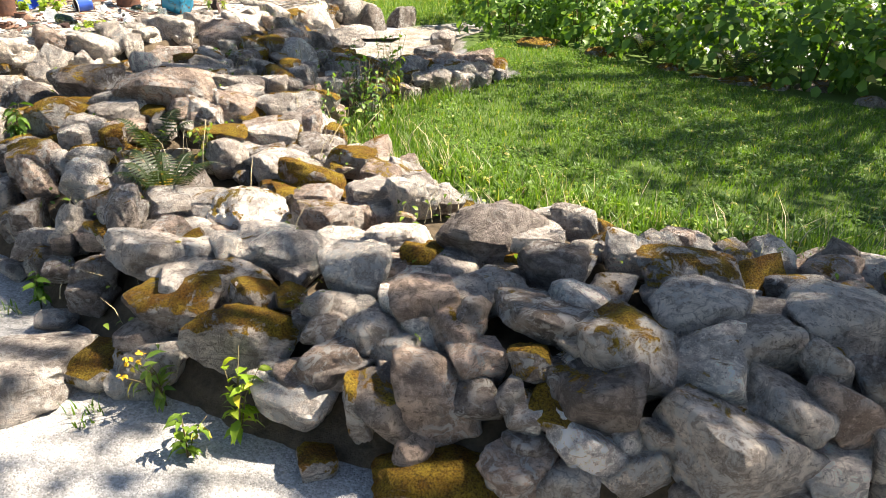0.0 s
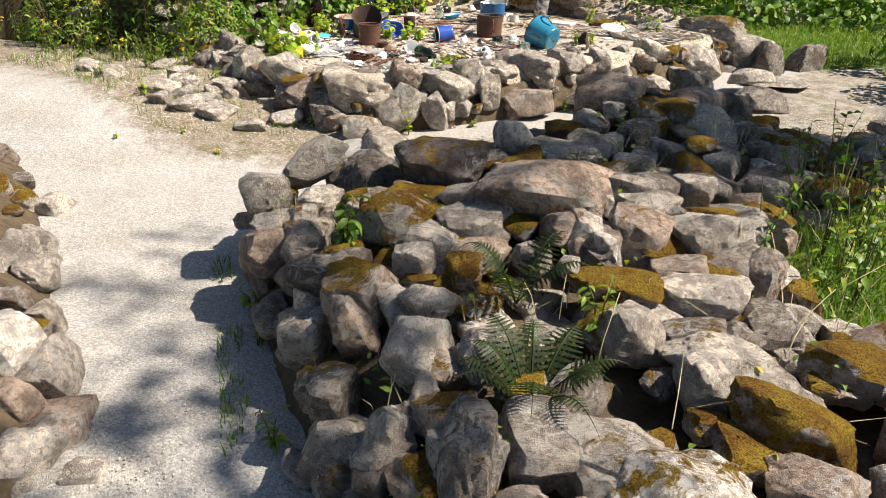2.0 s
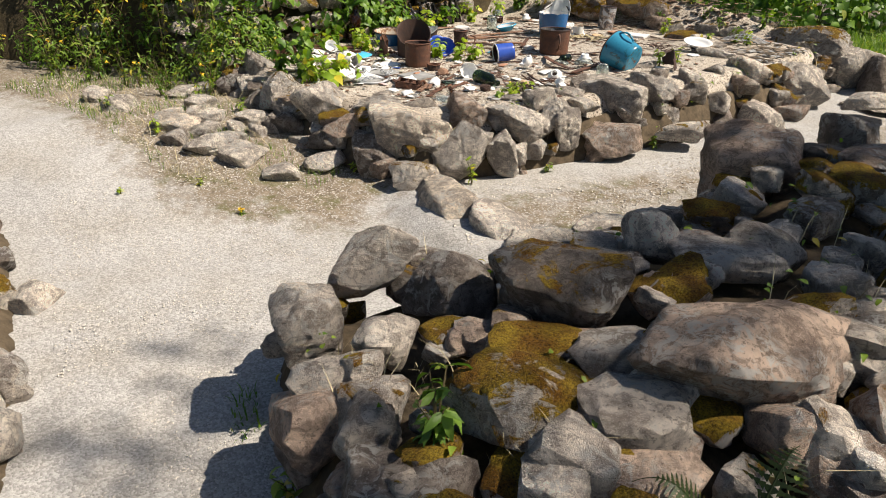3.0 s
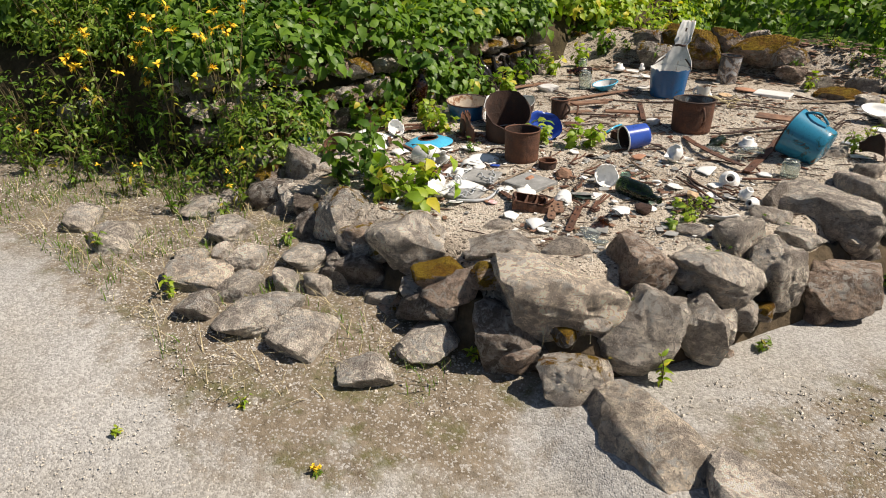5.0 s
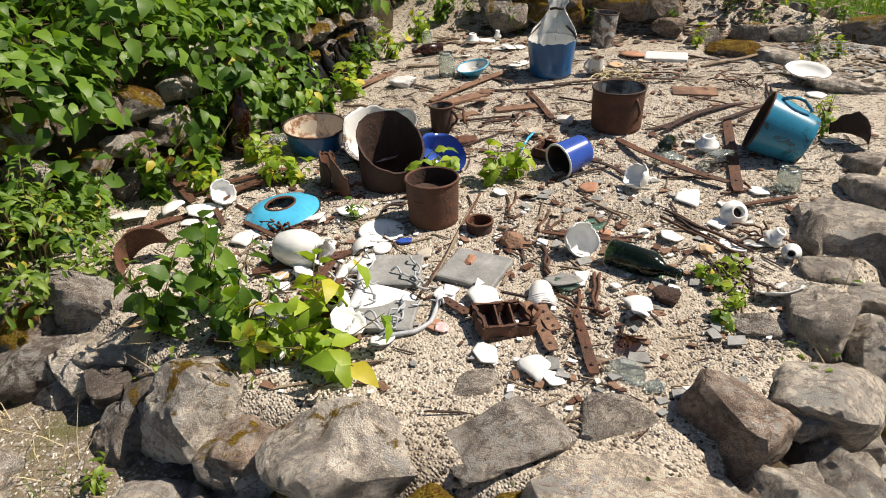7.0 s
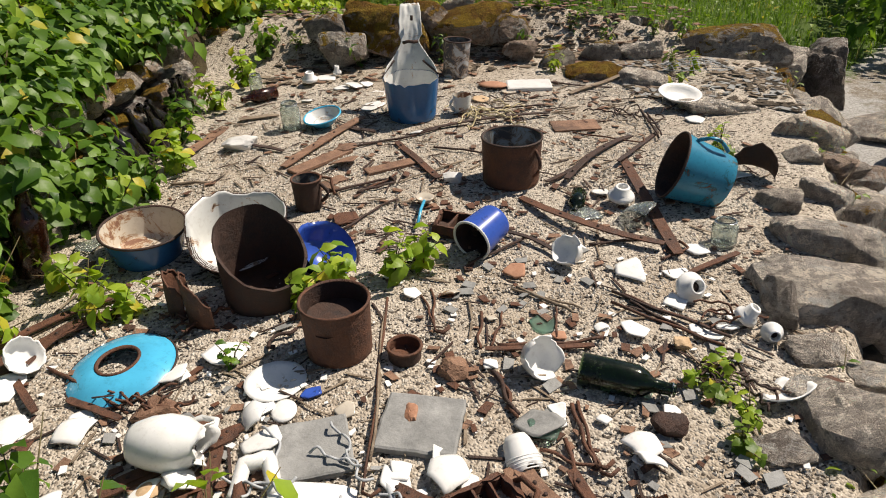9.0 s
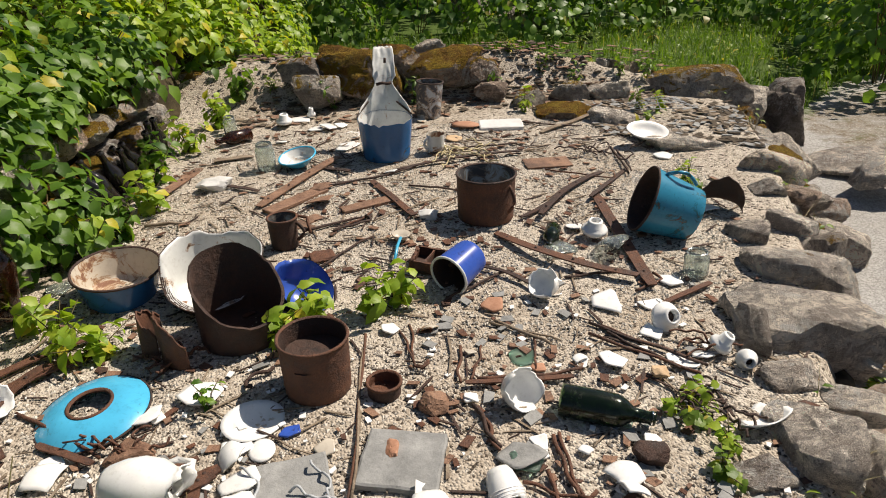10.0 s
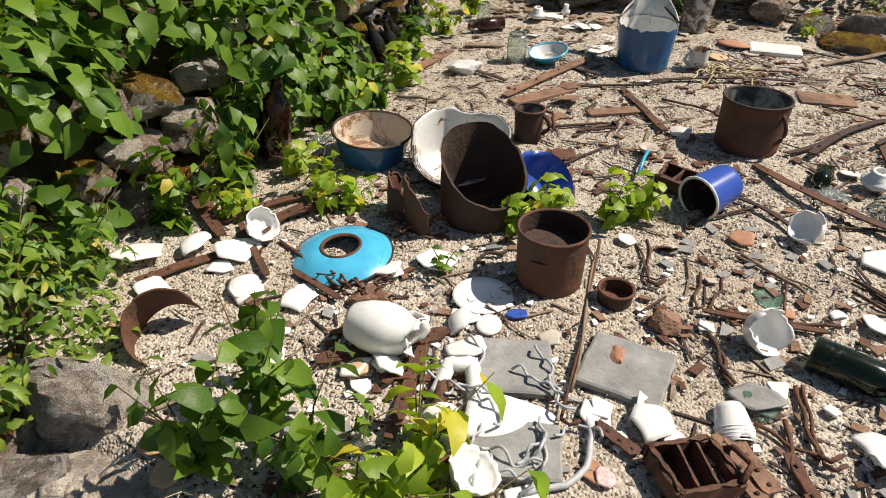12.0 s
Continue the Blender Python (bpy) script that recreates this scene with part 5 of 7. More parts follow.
tangle(-4.03, 6.28, .09, 7, 31, ZINC, "grey lead strips tangled over a slate")
tangle(-4.0, 6.1, .09, 8, 32, ZINC, "grey lead strips tangled over a slate")
tangle(-2.98, 6.4, .07, 12, 33, RUST_DARK, "matted dark chain and wire by stonecrop")
tangle(-3.25, 8.3, .14, 12, 34, STRAW, "dry straw and twigs beside enamel mug")
tangle(-2.86, 6.65, .08, 5, 35, RUST, "rusty wire rings among china shards")
tangle(-4.8, 7.5, .12, 5, 36, BARK, "dry brown roots at the edge of brambles")
tangle(-4.45, 6.55, .07, 6, 37, RUST, "bundle of rusty scrap below the blue lid")
tangle(-4.38, 6.86, .06, 9, 38, RUST, "rusted wire bundle by torn tin")
tangle(-2.55, 8.15, .12, 6, 39, RUST_DARK, "coil of dark wire near the white dish")
wire("lead_pipe", [(-3.88, 6.23, 0), (-3.86, 6.16, .01), (-3.87, 6.08, 0), (-3.91, 6.03, 0), (-3.99, 6.0, 0)], .007, ZINC, "bent grey lead pipe on the gravel", "pipe")
wire("lead_pipe", [(-4.2, 6.22, 0), (-4.18, 6.29, .03), (-4.13, 6.3, .03), (-4.11, 6.22, 0)], .018, CHINA, "white glazed pipe bend lying on iron", "pipe")
wire("iron_hook", [(-3.99, 7.62, 0), (-4.0, 7.66, .05), (-4.06, 7.68, .06)], .006, RUST, "broken rusty hook bent upwards", "hook")


def lump(name, x, y, a, b, c, material, label, shape, category="lump"):
    ob = thing(name, on_bed(x, y, c * .6), label, category)
    me = ROCKS[shape].copy()
    me.materials.clear()
    me.materials.append(material)
    sub("lump", me, ob, "", Matrix.Diagonal((a, b, c, 1)))


def rusty_lumps():
    lump("rust_lump", -3.68, 6.55, .045, .04, .03, RUST_PALE, "knotted lump of flaking rust", 7)
    lump("rust_lump", -4.42, 6.52, .06, .04, .025, RUST_PALE, "crumbling rust and clay pieces", 8)
    lump("rust_disc", -3.94, 7.42, .05, .05, .012, RUST, "round rusted disc in the gravel", 9, "disc")
    lump("slag_lump", -3.52, 7.67, .05, .035, .025, MARBLE, "white knobbly slag lump", 10)
    lump("plaster_lump", -4.42, 8.17, .08, .05, .04, MARBLE, "pale plaster lump near the bottles", 11)
    lump("clay_figure", -3.8, 6.4, .02, .032, .02, CLAY, "small terracotta fragment on a slate", 12)
    lump("iron_ball", -3.2, 6.27, .04, .035, .028, RUST_DARK, "dark iron ball lying on gravel", 13, "ball")
    lump("plaster_lump", -3.05, 6.55, .03, .025, .02, TAN, "small tan plaster lump", 6)


def net(x, y):
    """A piece of square wire mesh bowed over a hollow."""
    ob = thing("wire_netting", on_bed(x, y, .02, -6, 0, -8), "grey square wire netting over a hollow", "netting")
    for k in range(11):
        s = (k / 10 - .5)
        sub("wire", mesh_of("wire", *tube([(s * .34, v * .11, .05 * (1 - 4 * s * s) * (1 - v * v) + .03) for v in (-1, -.5, 0, .5, 1)], .0016, 4), ZINC), ob)
    for k in range(7):
        v = k / 3 - 1
        sub("wire", mesh_of("wire", *tube([(s * .34, v * .11, .05 * (1 - 4 * s * s) * (1 - v * v) + .03) for s in (-.5, -.25, 0, .25, .5)], .0016, 4), ZINC), ob)


net(-2.02, 8.72)


def pebbles(name, line, top, count, size, material, seed, label, edge=.18):
    """Loose grains, too many to count, on a surface."""
    rnd = random.Random(seed)
    base = [(1, 0, 0), (-.5, .87, 0), (-.5, -.87, 0), (0, 0, .8), (.3, .3, -.5)]
    plan = [(0, 1, 3), (1, 2, 3), (2, 0, 3), (1, 0, 4), (2, 1, 4), (0, 2, 4)]
    xs, ys = [p[0] for p in line], [p[1] for p in line]
    verts, faces = [], []
    made = 0
    while made < count:
        x, y = rnd.uniform(min(xs), max(xs)), rnd.uniform(min(ys), max(ys))
        if inside(x, y, line) < edge:
            continue
        made += 1
        s, a = size * rnd.uniform(.5, 1.3), rnd.uniform(0, 6.28)
        ca, sa, o, z = math.cos(a), math.sin(a), len(verts), top(x, y)
        for u, v, w in base:
            k = s * rnd.uniform(.75, 1.25)
            verts.append((x + (u * ca - v * sa) * k, y + (u * sa + v * ca) * k, z + w * s * .7 + s * .15))
        faces += [tuple(o + i for i in f) for f in plan]
    return tagged(new(name, mesh_of(name, verts, faces, material, True)), label, "gravel", "", "stuff")


NEAR_BED = [(-4.95, 6.1), (-4.2, 5.75), (-3.2, 5.7), (-2.6, 6.5), (-2.2, 7.6), (-2.2, 8.8), (-4.5, 8.9), (-4.75, 7.8)]
pebbles("bed_pebbles", NEAR_BED, bed_top, 26000, .0068, PEBBLE, 61, "loose tan pea gravel of the bed", 0)
NEAR_PATH = [(-0.64, 1.55), (-1.34, 2.32), (-2.39, 3.19), (-2.98, 3.96), (-2.98, 4.53), (-3.91, 4.95), (-5.31, 4.90), (-4.50, 4.07), (-3.09, 3.22), (-1.93, 2.29), (-1.34, 1.52)]
pebbles("path_pebbles", NEAR_PATH, ground_z, 5000, .0045, PEBBLE, 62, "loose grey stones on the gravel path", 0)


def litter(name, line, count, sizes, materials, seed, label, category, slim):
    """Crumbs of rubbish too small to count, one mesh to a material."""
    rnd = random.Random(seed)
    xs, ys = [p[0] for p in line], [p[1] for p in line]
    for material in materials:
        verts, faces, made = [], [], 0
        while made < count:
            x, y = rnd.uniform(min(xs), max(xs)), rnd.uniform(min(ys), max(ys))
            if inside(x, y, line) < 0 or noise.noise((x * 2.2, y * 2.2, seed)) < rnd.uniform(-.5, .35):
                continue
            made += 1
            s, a, o = rnd.uniform(*sizes), rnd.uniform(0, 6.28), len(verts)
            ca, sa, z, lift = math.cos(a), math.sin(a), bed_top(x, y) + .003, rnd.uniform(-.25, .35) * s * slim
            for u, v, w in ((-1, -1, 0), (1, -.8, 0), (.8, 1, 1), (-.9, .7, 1)):
                u, v = u * rnd.uniform(.7, 1.2) * s, v * rnd.uniform(.7, 1.2) * s * slim
                for t in (0, .003):
                    verts.append((x + u * ca - v * sa, y + u * sa + v * ca, z + w * lift + t + .003))
            faces += [tuple(o + k for k in f) for f in ((1, 3, 5, 7), (6, 4, 2, 0), (0, 2, 3, 1), (2, 4, 5, 3), (4, 6, 7, 5), (6, 0, 1, 7))]
        tagged(new(name, mesh_of(name, verts, faces, material, True)), label, category, "", "stuff")


FRONT_BED = [(-4.9, 6.15), (-4.2, 5.75), (-3.2, 5.7), (-2.75, 6.4), (-2.7, 7.1), (-4.8, 7.0)]
litter("china_crumbs", FRONT_BED, 170, (.004, .014), (CHINA,), 71, "small white china crumbs in the gravel", "crumbs", .7)
litter("rust_crumbs", NEAR_BED, 380, (.006, .024), (RUST, RUST_PALE), 72, "small rusty flakes strewn over gravel", "crumbs", .6)
litter("dry_sticks", NEAR_BED, 420, (.015, .06), (WOOD, RUST_DARK), 73, "short dry sticks strewn over the gravel", "twigs", .07)
litter("grey_crumbs", FRONT_BED, 110, (.008, .028), (SLATE,), 74, "small slate and stone chips in gravel", "crumbs", .7)
BACK_BED = [(-4.4, 9.0), (-1.9, 8.95), (-1.6, 9.5), (-2.6, 9.8), (-4.4, 9.85)]
litter("dry_leaves", BACK_BED, 420, (.012, .035), (WOOD, RUST_PALE, BARK), 75, "dry brown leaves at the back of the bed", "leaves", .6)
SIDE_BED = [(-2.45, 8.45), (-1.75, 8.1), (-1.5, 8.9), (-2.4, 9.1)]
litter("dry_leaves", SIDE_BED, 170, (.012, .04), (WOOD, BARK, SLATE), 76, "dry leaves and chips by the netting", "leaves", .5)
EARTH_NEAR = [(-3.4, 4.95), (-3.9, 4.6), (-4.6, 4.7), (-5.6, 4.95), (-6.6, 5.1), (-6.6, 5.8), (-5.4, 5.95), (-4.4, 5.5), (-3.5, 5.35)]
pebbles("earth_pebbles", EARTH_NEAR, ground_z, 2600, .007, PEBBLE, 63, "loose stone chips on the trodden earth", 0)
UPPER_PATH = [(-3.0, 5.2), (-1.9, 4.35), (-1.2, 5.2), (-.4, 6.0), (0, 7.5), (-1.2, 7.6), (-2.1, 6.5), (-2.8, 5.6)]
pebbles("upper_pebbles", UPPER_PATH, ground_z, 4000, .008, PEBBLE, 64, "loose stone chips on the upper path", 0)
mark = sub("paint_mark", mesh_of("paint_mark", *sheet_grid(6, 6, lambda u, v: ((u - .5) * .05 + .006 * noise.noise((u * 4, v * 4, 1)), (v - .5) * .035 + .006 * noise.noise((u * 4, v * 4, 7)), 0), .002), PINK), garden_wall, "smear of pink paint on the corner stone", pose(-2.54, 3.77, .35, 20, -10, 20))


rusty_lumps()
# straps, bars and rods lying on the gravel
strap(-4.874, 6.708, -4.627, 6.948, .04, RUST, .03)
strap(-4.492, 6.271, -4.215, 6.412, .04, RUST, 0)
strap(-4.674, 7.994, -4.521, 8.455, .05, RUST_PALE, 0)
strap(-4.207, 7.905, -3.854, 8.414, .045, RUST_PALE, .01)
strap(-4.660, 6.595, -4.504, 6.496, .02, RUST, 0)
strap(-3.713, 8.092, -3.575, 7.667, .03, RUST, 0)
strap(-3.081, 7.550, -2.651, 7.976, .03, RUST_DARK, .03)
strap(-3.283, 7.473, -2.902, 7.024, .035, RUST, -.06)
strap(-2.784, 7.724, -2.877, 6.967, .042, RUST, 0)
strap(-3.626, 8.189, -2.954, 8.274, .02, RUST_DARK, .02)
strap(-2.883, 6.869, -2.678, 6.953, .02, RUST, .0)
strap(-3.580, 6.611, -3.283, 6.584, .016, RUST, 0)
strap(-5.363, 7.172, -4.918, 6.705, .035, RUST, .0)
strap(-4.813, 6.747, -4.614, 6.967, .035, RUST, .04)
strap(-5.054, 6.466, -4.892, 6.646, .035, RUST, 0)
strap(-4.469, 6.289, -4.206, 6.432, .032, RUST, 0)
strap(-4.254, 6.382, -4.271, 6.073, .03, RUST, 0)
strap(-4.336, 6.248, -4.207, 6.266, .02, RUST, 0)
strap(-3.861, 6.202, -3.770, 6.128, .03, RUST, 0)
strap(-3.577, 6.209, -3.518, 6.079, .04, RUST_PALE, 0)
strap(-4.400, 8.189, -4.217, 8.082, .02, RUST_DARK, 0)
strap(-3.415, 8.354, -2.952, 8.389, .014, RUST_DARK, .02)
strap(-2.826, 7.675, -2.526, 7.988, .02, RUST_DARK, 0)
strap(-3.419, 7.238, -3.240, 7.008, .016, RUST_DARK, .02)
strap(-3.965, 8.338, -3.809, 8.207, .03, RUST_DARK, 0)
strap(-4.904, 6.798, -4.721, 6.551, .02, RUST, 0)
strap(-3.054, 7.345, -3.105, 7.467, .016, RUST, 0)
strap(-4.421, 5.950, -4.345, 5.990, .03, RUST, 0)
strap(-4.271, 6.325, -4.318, 6.225, .02, RUST, 0)
strap(-3.159, 7.564, -2.943, 7.714, .02, RUST_DARK, 0)
strap(-2.854, 8.762, -2.537, 8.568, .012, RUST_DARK, 0)
strap(-2.776, 8.545, -2.270, 8.854, .03, WOOD, 0)
strap(-4.459, 8.496, -4.271, 8.540, .035, WOOD, 0)
strap(-3.466, 6.186, -3.416, 5.913, .03, RUST, 0)
strap(-3.602, 6.213, -3.521, 5.989, .035, RUST_PALE, 0)
strap(-4.973, 6.776, -4.631, 7.052, .03, RUST, .02)
strap(-5.529, 7.416, -5.007, 6.832, .03, RUST, 0)
strap(-4.487, 6.363, -4.258, 6.472, .02, RUST, 0)
rod(-4.186, 6.25, -4.175, 6.03, .017, RUST)
rod(-3.824, 6.909, -3.925, 6.187, .0045, RUST)
rod(-3.723, 6.899, -3.699, 6.718, .004, RUST)
rod(-3.564, 6.783, -3.595, 6.613, .005, RUST)
rod(-3.559, 6.622, -3.498, 6.772, .004, RUST)
rod(-3.428, 6.892, -3.298, 6.736, .006, WOOD)
rod(-3.332, 6.780, -3.377, 6.638, .004, RUST)
rod(-3.123, 6.799, -2.913, 6.564, .005, RUST)
rod(-3.118, 6.764, -2.983, 6.558, .005, RUST_DARK)
rod(-3.408, 6.381, -3.411, 6.185, .006, RUST)
rod(-3.522, 6.252, -3.414, 6.186, .005, RUST)
rod(-3.560, 6.469, -3.551, 6.353, .006, RUST)
rod(-4.836, 7.519, -4.516, 7.526, .007, WOOD)
rod(-3.334, 7.166, -3.575, 7.027, .005, RUST_DARK)
rod(-4.016, 7.640, -3.742, 7.721, .006, RUST_DARK)
rod(-3.861, 7.630, -3.734, 7.761, .005, RUST)
rod(-3.136, 7.090, -2.949, 7.097, .005, RUST_DARK)
rod(-2.936, 6.953, -2.824, 7.012, .005, RUST)
rod(-3.612, 7.648, -3.499, 7.788, .004, RUST)
rod(-4.653, 7.820, -4.497, 7.819, .007, WOOD)
rod(-3.390, 6.388, -3.405, 6.166, .005, RUST)
rod(-3.458, 6.276, -3.463, 6.089, .006, RUST)
rod(-3.578, 6.527, -3.545, 6.361, .007, RUST_DARK)
rod(-3.692, 6.929, -3.701, 6.710, .004, RUST)
rod(-3.448, 6.888, -3.265, 6.752, .004, WOOD)
rod(-3.544, 6.620, -3.248, 6.607, .006, RUST)
rod(-4.755, 6.734, -4.491, 6.519, .006, RUST)
rod(-4.383, 6.039, -4.337, 5.938, .006, RUST)
rod(-3.961, 7.333, -3.758, 7.546, .005, RUST_DARK)
rod(-4.094, 6.784, -4.171, 6.746, .006, RUST_DARK)
rod(-3.906, 8.054, -3.511, 8.197, .006, RUST_DARK)
rod(-3.553, 8.002, -3.362, 7.898, .005, RUST_DARK)
rod(-3.904, 7.612, -3.753, 7.681, .006, RUST_DARK)
rod(-2.907, 8.053, -2.653, 7.868, .004, RUST)
rod(-2.497, 8.271, -2.563, 7.897, .006, RUST_DARK)
rod(-2.484, 8.230, -2.538, 7.924, .005, RUST_DARK)
rod(-3.444, 7.834, -3.746, 7.670, .004, WOOD)
rod(-3.910, 6.271, -3.819, 6.957, .004, WOOD)
rod(-3.152, 6.821, -2.906, 6.553, .005, RUST_DARK)
rod(-3.172, 6.769, -2.942, 6.524, .005, RUST)
# broken china, pottery and glass
shard(-4.055, 9.087, 0.132, 'p', CHINA, 1)
shard(-3.814, 8.921, 0.070, 'p', CHINA, 2)
shard(-4.019, 8.565, 0.101, 'b', CHINA, 3)
shard(-3.805, 8.582, 0.131, 'p', CHINA, 4)
shard(-3.894, 8.910, 0.112, 'p', CHINA, 5)
shard(-3.206, 7.055, 0.116, 'b', CHINA, 6)
shard(-3.053, 6.912, 0.131, 'p', CHINA, 7)
shard(-2.920, 6.891, 0.095, 'p', CHINA, 8)
shard(-2.988, 6.735, 0.081, 'p', CHINA, 9)
shard(-2.838, 6.643, 0.072, 'b', CHINA, 10)
shard(-2.895, 6.599, 0.052, 'p', CHINA, 11)
shard(-2.791, 7.006, 0.081, 'p', CHINA, 12)
shard(-3.753, 6.913, 0.067, 'p', CHINA, 13)
shard(-4.285, 6.714, 0.113, 'p', CHINA, 14)
shard(-4.138, 6.578, 0.132, 'd', CHINA, 15)
shard(-4.416, 6.642, 0.082, 'p', CHINA, 16)
shard(-4.613, 6.481, 0.099, 'b', CHINA, 17)
shard(-4.764, 6.504, 0.100, 'p', CHINA, 18)
shard(-4.178, 6.453, 0.074, 'b', CHINA, 19)
shard(-4.110, 6.471, 0.062, 'd', CHINA, 20)
shard(-3.956, 6.448, 0.056, 'p', CREAM, 21)
shard(-4.064, 6.328, 0.049, 'p', CHINA, 22)
shard(-3.575, 6.559, 0.040, 'p', CHINA, 23)
shard(-3.451, 6.334, 0.046, 'p', CHINA, 24)
shard(-3.499, 6.313, 0.088, 'p', GLASS_SEA, 25)
shard(-3.393, 6.702, 0.080, 'p', GLASS_SEA, 26)
shard(-3.240, 6.640, 0.042, 'b', CHINA, 27)
shard(-3.148, 6.638, 0.101, 'p', CHINA, 28)
shard(-2.877, 6.335, 0.126, 'b', CHINA, 29)
shard(-3.537, 6.746, 0.042, 'p', CREAM, 30)
shard(-3.287, 6.203, 0.071, 'b', CHINA, 31)
shard(-3.175, 6.321, 0.045, 'p', CHINA, 32)
shard(-3.860, 6.224, 0.074, 'p', CHINA, 33)
shard(-3.734, 6.213, 0.100, 'b', CHINA, 34)
shard(-4.324, 6.277, 0.088, 'b', CHINA, 35)
shard(-4.401, 6.265, 0.071, 'p', CHINA, 36)
shard(-4.048, 6.522, 0.053, 'p', ROYAL, 37)
shard(-3.094, 7.287, 0.147, 'p', GLASS_CLEAR, 38)
shard(-2.899, 7.235, 0.149, 'b', GLASS_CLEAR, 39)
shard(-3.419, 6.970, 0.082, 'p', CLAY, 40)
shard(-3.946, 7.890, 0.147, 'p', RUST_PALE, 41)
shard(-3.137, 8.765, 0.133, 'd', CLAY, 42)
shard(-3.943, 8.067, 0.103, 'p', RUST_PALE, 43)
shard(-3.362, 6.646, 0.041, 'p', CLAY, 44)
shard(-3.635, 6.879, 0.052, 'b', CREAM, 45)
shard(-3.195, 6.435, 0.047, 'b', GLASS_CLEAR, 46)
shard(-2.954, 6.583, 0.060, 'd', CHINA, 47)
shard(-2.982, 6.613, 0.043, 'p', CHINA, 48)
shard(-4.980, 6.650, 0.107, 'b', CHINA, 49)
shard(-4.985, 6.442, 0.116, 'p', CHINA, 50)
shard(-4.608, 6.522, 0.065, 'p', CHINA, 51)
shard(-4.155, 6.368, 0.097, 'p', CHINA, 52)
shard(-4.050, 6.335, 0.057, 'p', CHINA, 53)
shard(-3.981, 6.338, 0.044, 'p', CHINA, 54)
shard(-4.331, 6.286, 0.070, 'b', CHINA, 55)
shard(-4.388, 6.266, 0.067, 'b', TAN, 56)
shard(-4.368, 6.216, 0.053, 'p', CHINA, 57)
shard(-4.594, 6.249, 0.104, 'b', CHINA, 58)
shard(-4.044, 6.186, 0.178, 'p', CHINA, 59)
shard(-4.160, 6.125, 0.065, 'b', CHINA, 60)
shard(-3.836, 6.239, 0.068, 'p', CHINA, 61)
shard(-3.727, 6.237, 0.104, 'b', CHINA, 62)
shard(-4.326, 6.049, 0.074, 'p', GLASS_CLEAR, 63)
shard(-3.835, 6.064, 0.051, 'p', CHINA_INK, 64)
shard(-4.990, 6.335, 0.109, 'b', TAN, 65)
shard(-4.733, 5.993, 0.072, 'p', TAN, 66)
shard(-4.663, 5.962, 0.076, 'p', TAN, 67)
shard(-4.683, 5.918, 0.063, 'p', TAN, 68)
shard(-4.653, 6.007, 0.051, 'p', TAN, 69)
shard(-4.649, 6.084, 0.079, 'p', TAN, 70)
shard(-3.281, 6.230, 0.086, 'b', CHINA, 71)
shard(-3.347, 6.319, 0.044, 'b', CHINA, 72)
shard(-4.768, 6.505, 0.110, 'b', CHINA, 73)
shard(-4.870, 6.575, 0.066, 'p', CHINA, 74)
shard(-3.573, 6.560, 0.049, 'p', CHINA, 75)
shard(-3.243, 6.651, 0.054, 'b', CHINA, 76)
shard(-4.837, 7.385, 0.108, 'p', GLASS_CLEAR, 77)
shard(-4.627, 6.262, 0.056, 'p', CHINA, 78)
shard(-4.397, 6.648, 0.063, 'p', CHINA, 79)
shard(-5.238, 6.420, 0.103, 'b', SKY_BLUE, 80)
shard(-5.304, 6.373, 0.103, 'b', SKY_BLUE, 81)
shard(-4.230, 5.872, 0.091, 'b', CHINA, 82)
shard(-4.323, 5.877, 0.075, 'p', TAN, 83)
shard(-3.566, 5.921, 0.090, 'b', CHINA, 84)
shard(-3.521, 5.895, 0.064, 'p', CHINA, 85)
shard(-3.328, 5.939, 0.098, 'p', GLASS_CLEAR, 86)
shard(-3.315, 6.077, 0.103, 'b', GLASS_BROWN, 87)
shard(-3.841, 6.235, 0.075, 'p', CHINA, 88)
shard(-3.697, 6.187, 0.064, 'p', CHINA, 89)
shard(-3.699, 5.966, 0.084, 'p', CHINA, 90)
shard(-3.297, 6.171, 0.080, 'b', CHINA, 91)
shard(-3.266, 5.895, 0.064, 'p', GLASS_CLEAR, 92)
shard(-4.408, 6.296, 0.114, 'p', CREAM, 93)
shard(-4.176, 6.495, 0.085, 'p', CHINA, 94)
shard(-5.236, 6.911, 0.139, 'b', CHINA, 95)
shard(-5.120, 6.583, 0.152, 'p', CHINA, 96)
shard(-4.847, 6.655, 0.123, 'p', CHINA, 97)
shard(-3.989, 5.988, 0.070, 'p', CHINA, 98)
shard(-3.852, 6.076, 0.062, 'p', CLAY, 99)
shard(-3.502, 6.330, 0.114, 'p', SLATE, 100)
shard(-3.443, 6.365, 0.058, 'p', CHINA, 101)
shard(-3.955, 8.895, 0.096, 'p', CHINA, 102)
shard(-4.085, 8.488, 0.079, 'p', GLASS_CLEAR, 103)
shard(-3.773, 8.771, 0.093, 'b', CHINA, 104)
shard(-4.137, 8.719, 0.062, 'p', CHINA, 105)
shard(-2.302, 8.088, 0.087, 'p', CHINA, 106)
shard(-2.433, 7.723, 0.104, 'p', ZINC, 107)
shard(-2.395, 7.498, 0.111, 'p', CHINA, 108)
shard(-2.976, 7.446, 0.081, 'p', CHINA, 109)
shard(-3.615, 8.174, 0.067, 'p', CHINA, 110)
shard(-3.366, 8.901, 0.065, 'p', CREAM, 111)
shard(-3.065, 8.661, 0.093, 'p', CREAM, 112)
shard(-3.237, 8.561, 0.090, 'p', TAN, 113)
shard(-3.645, 8.951, 0.097, 'b', CHINA, 114)

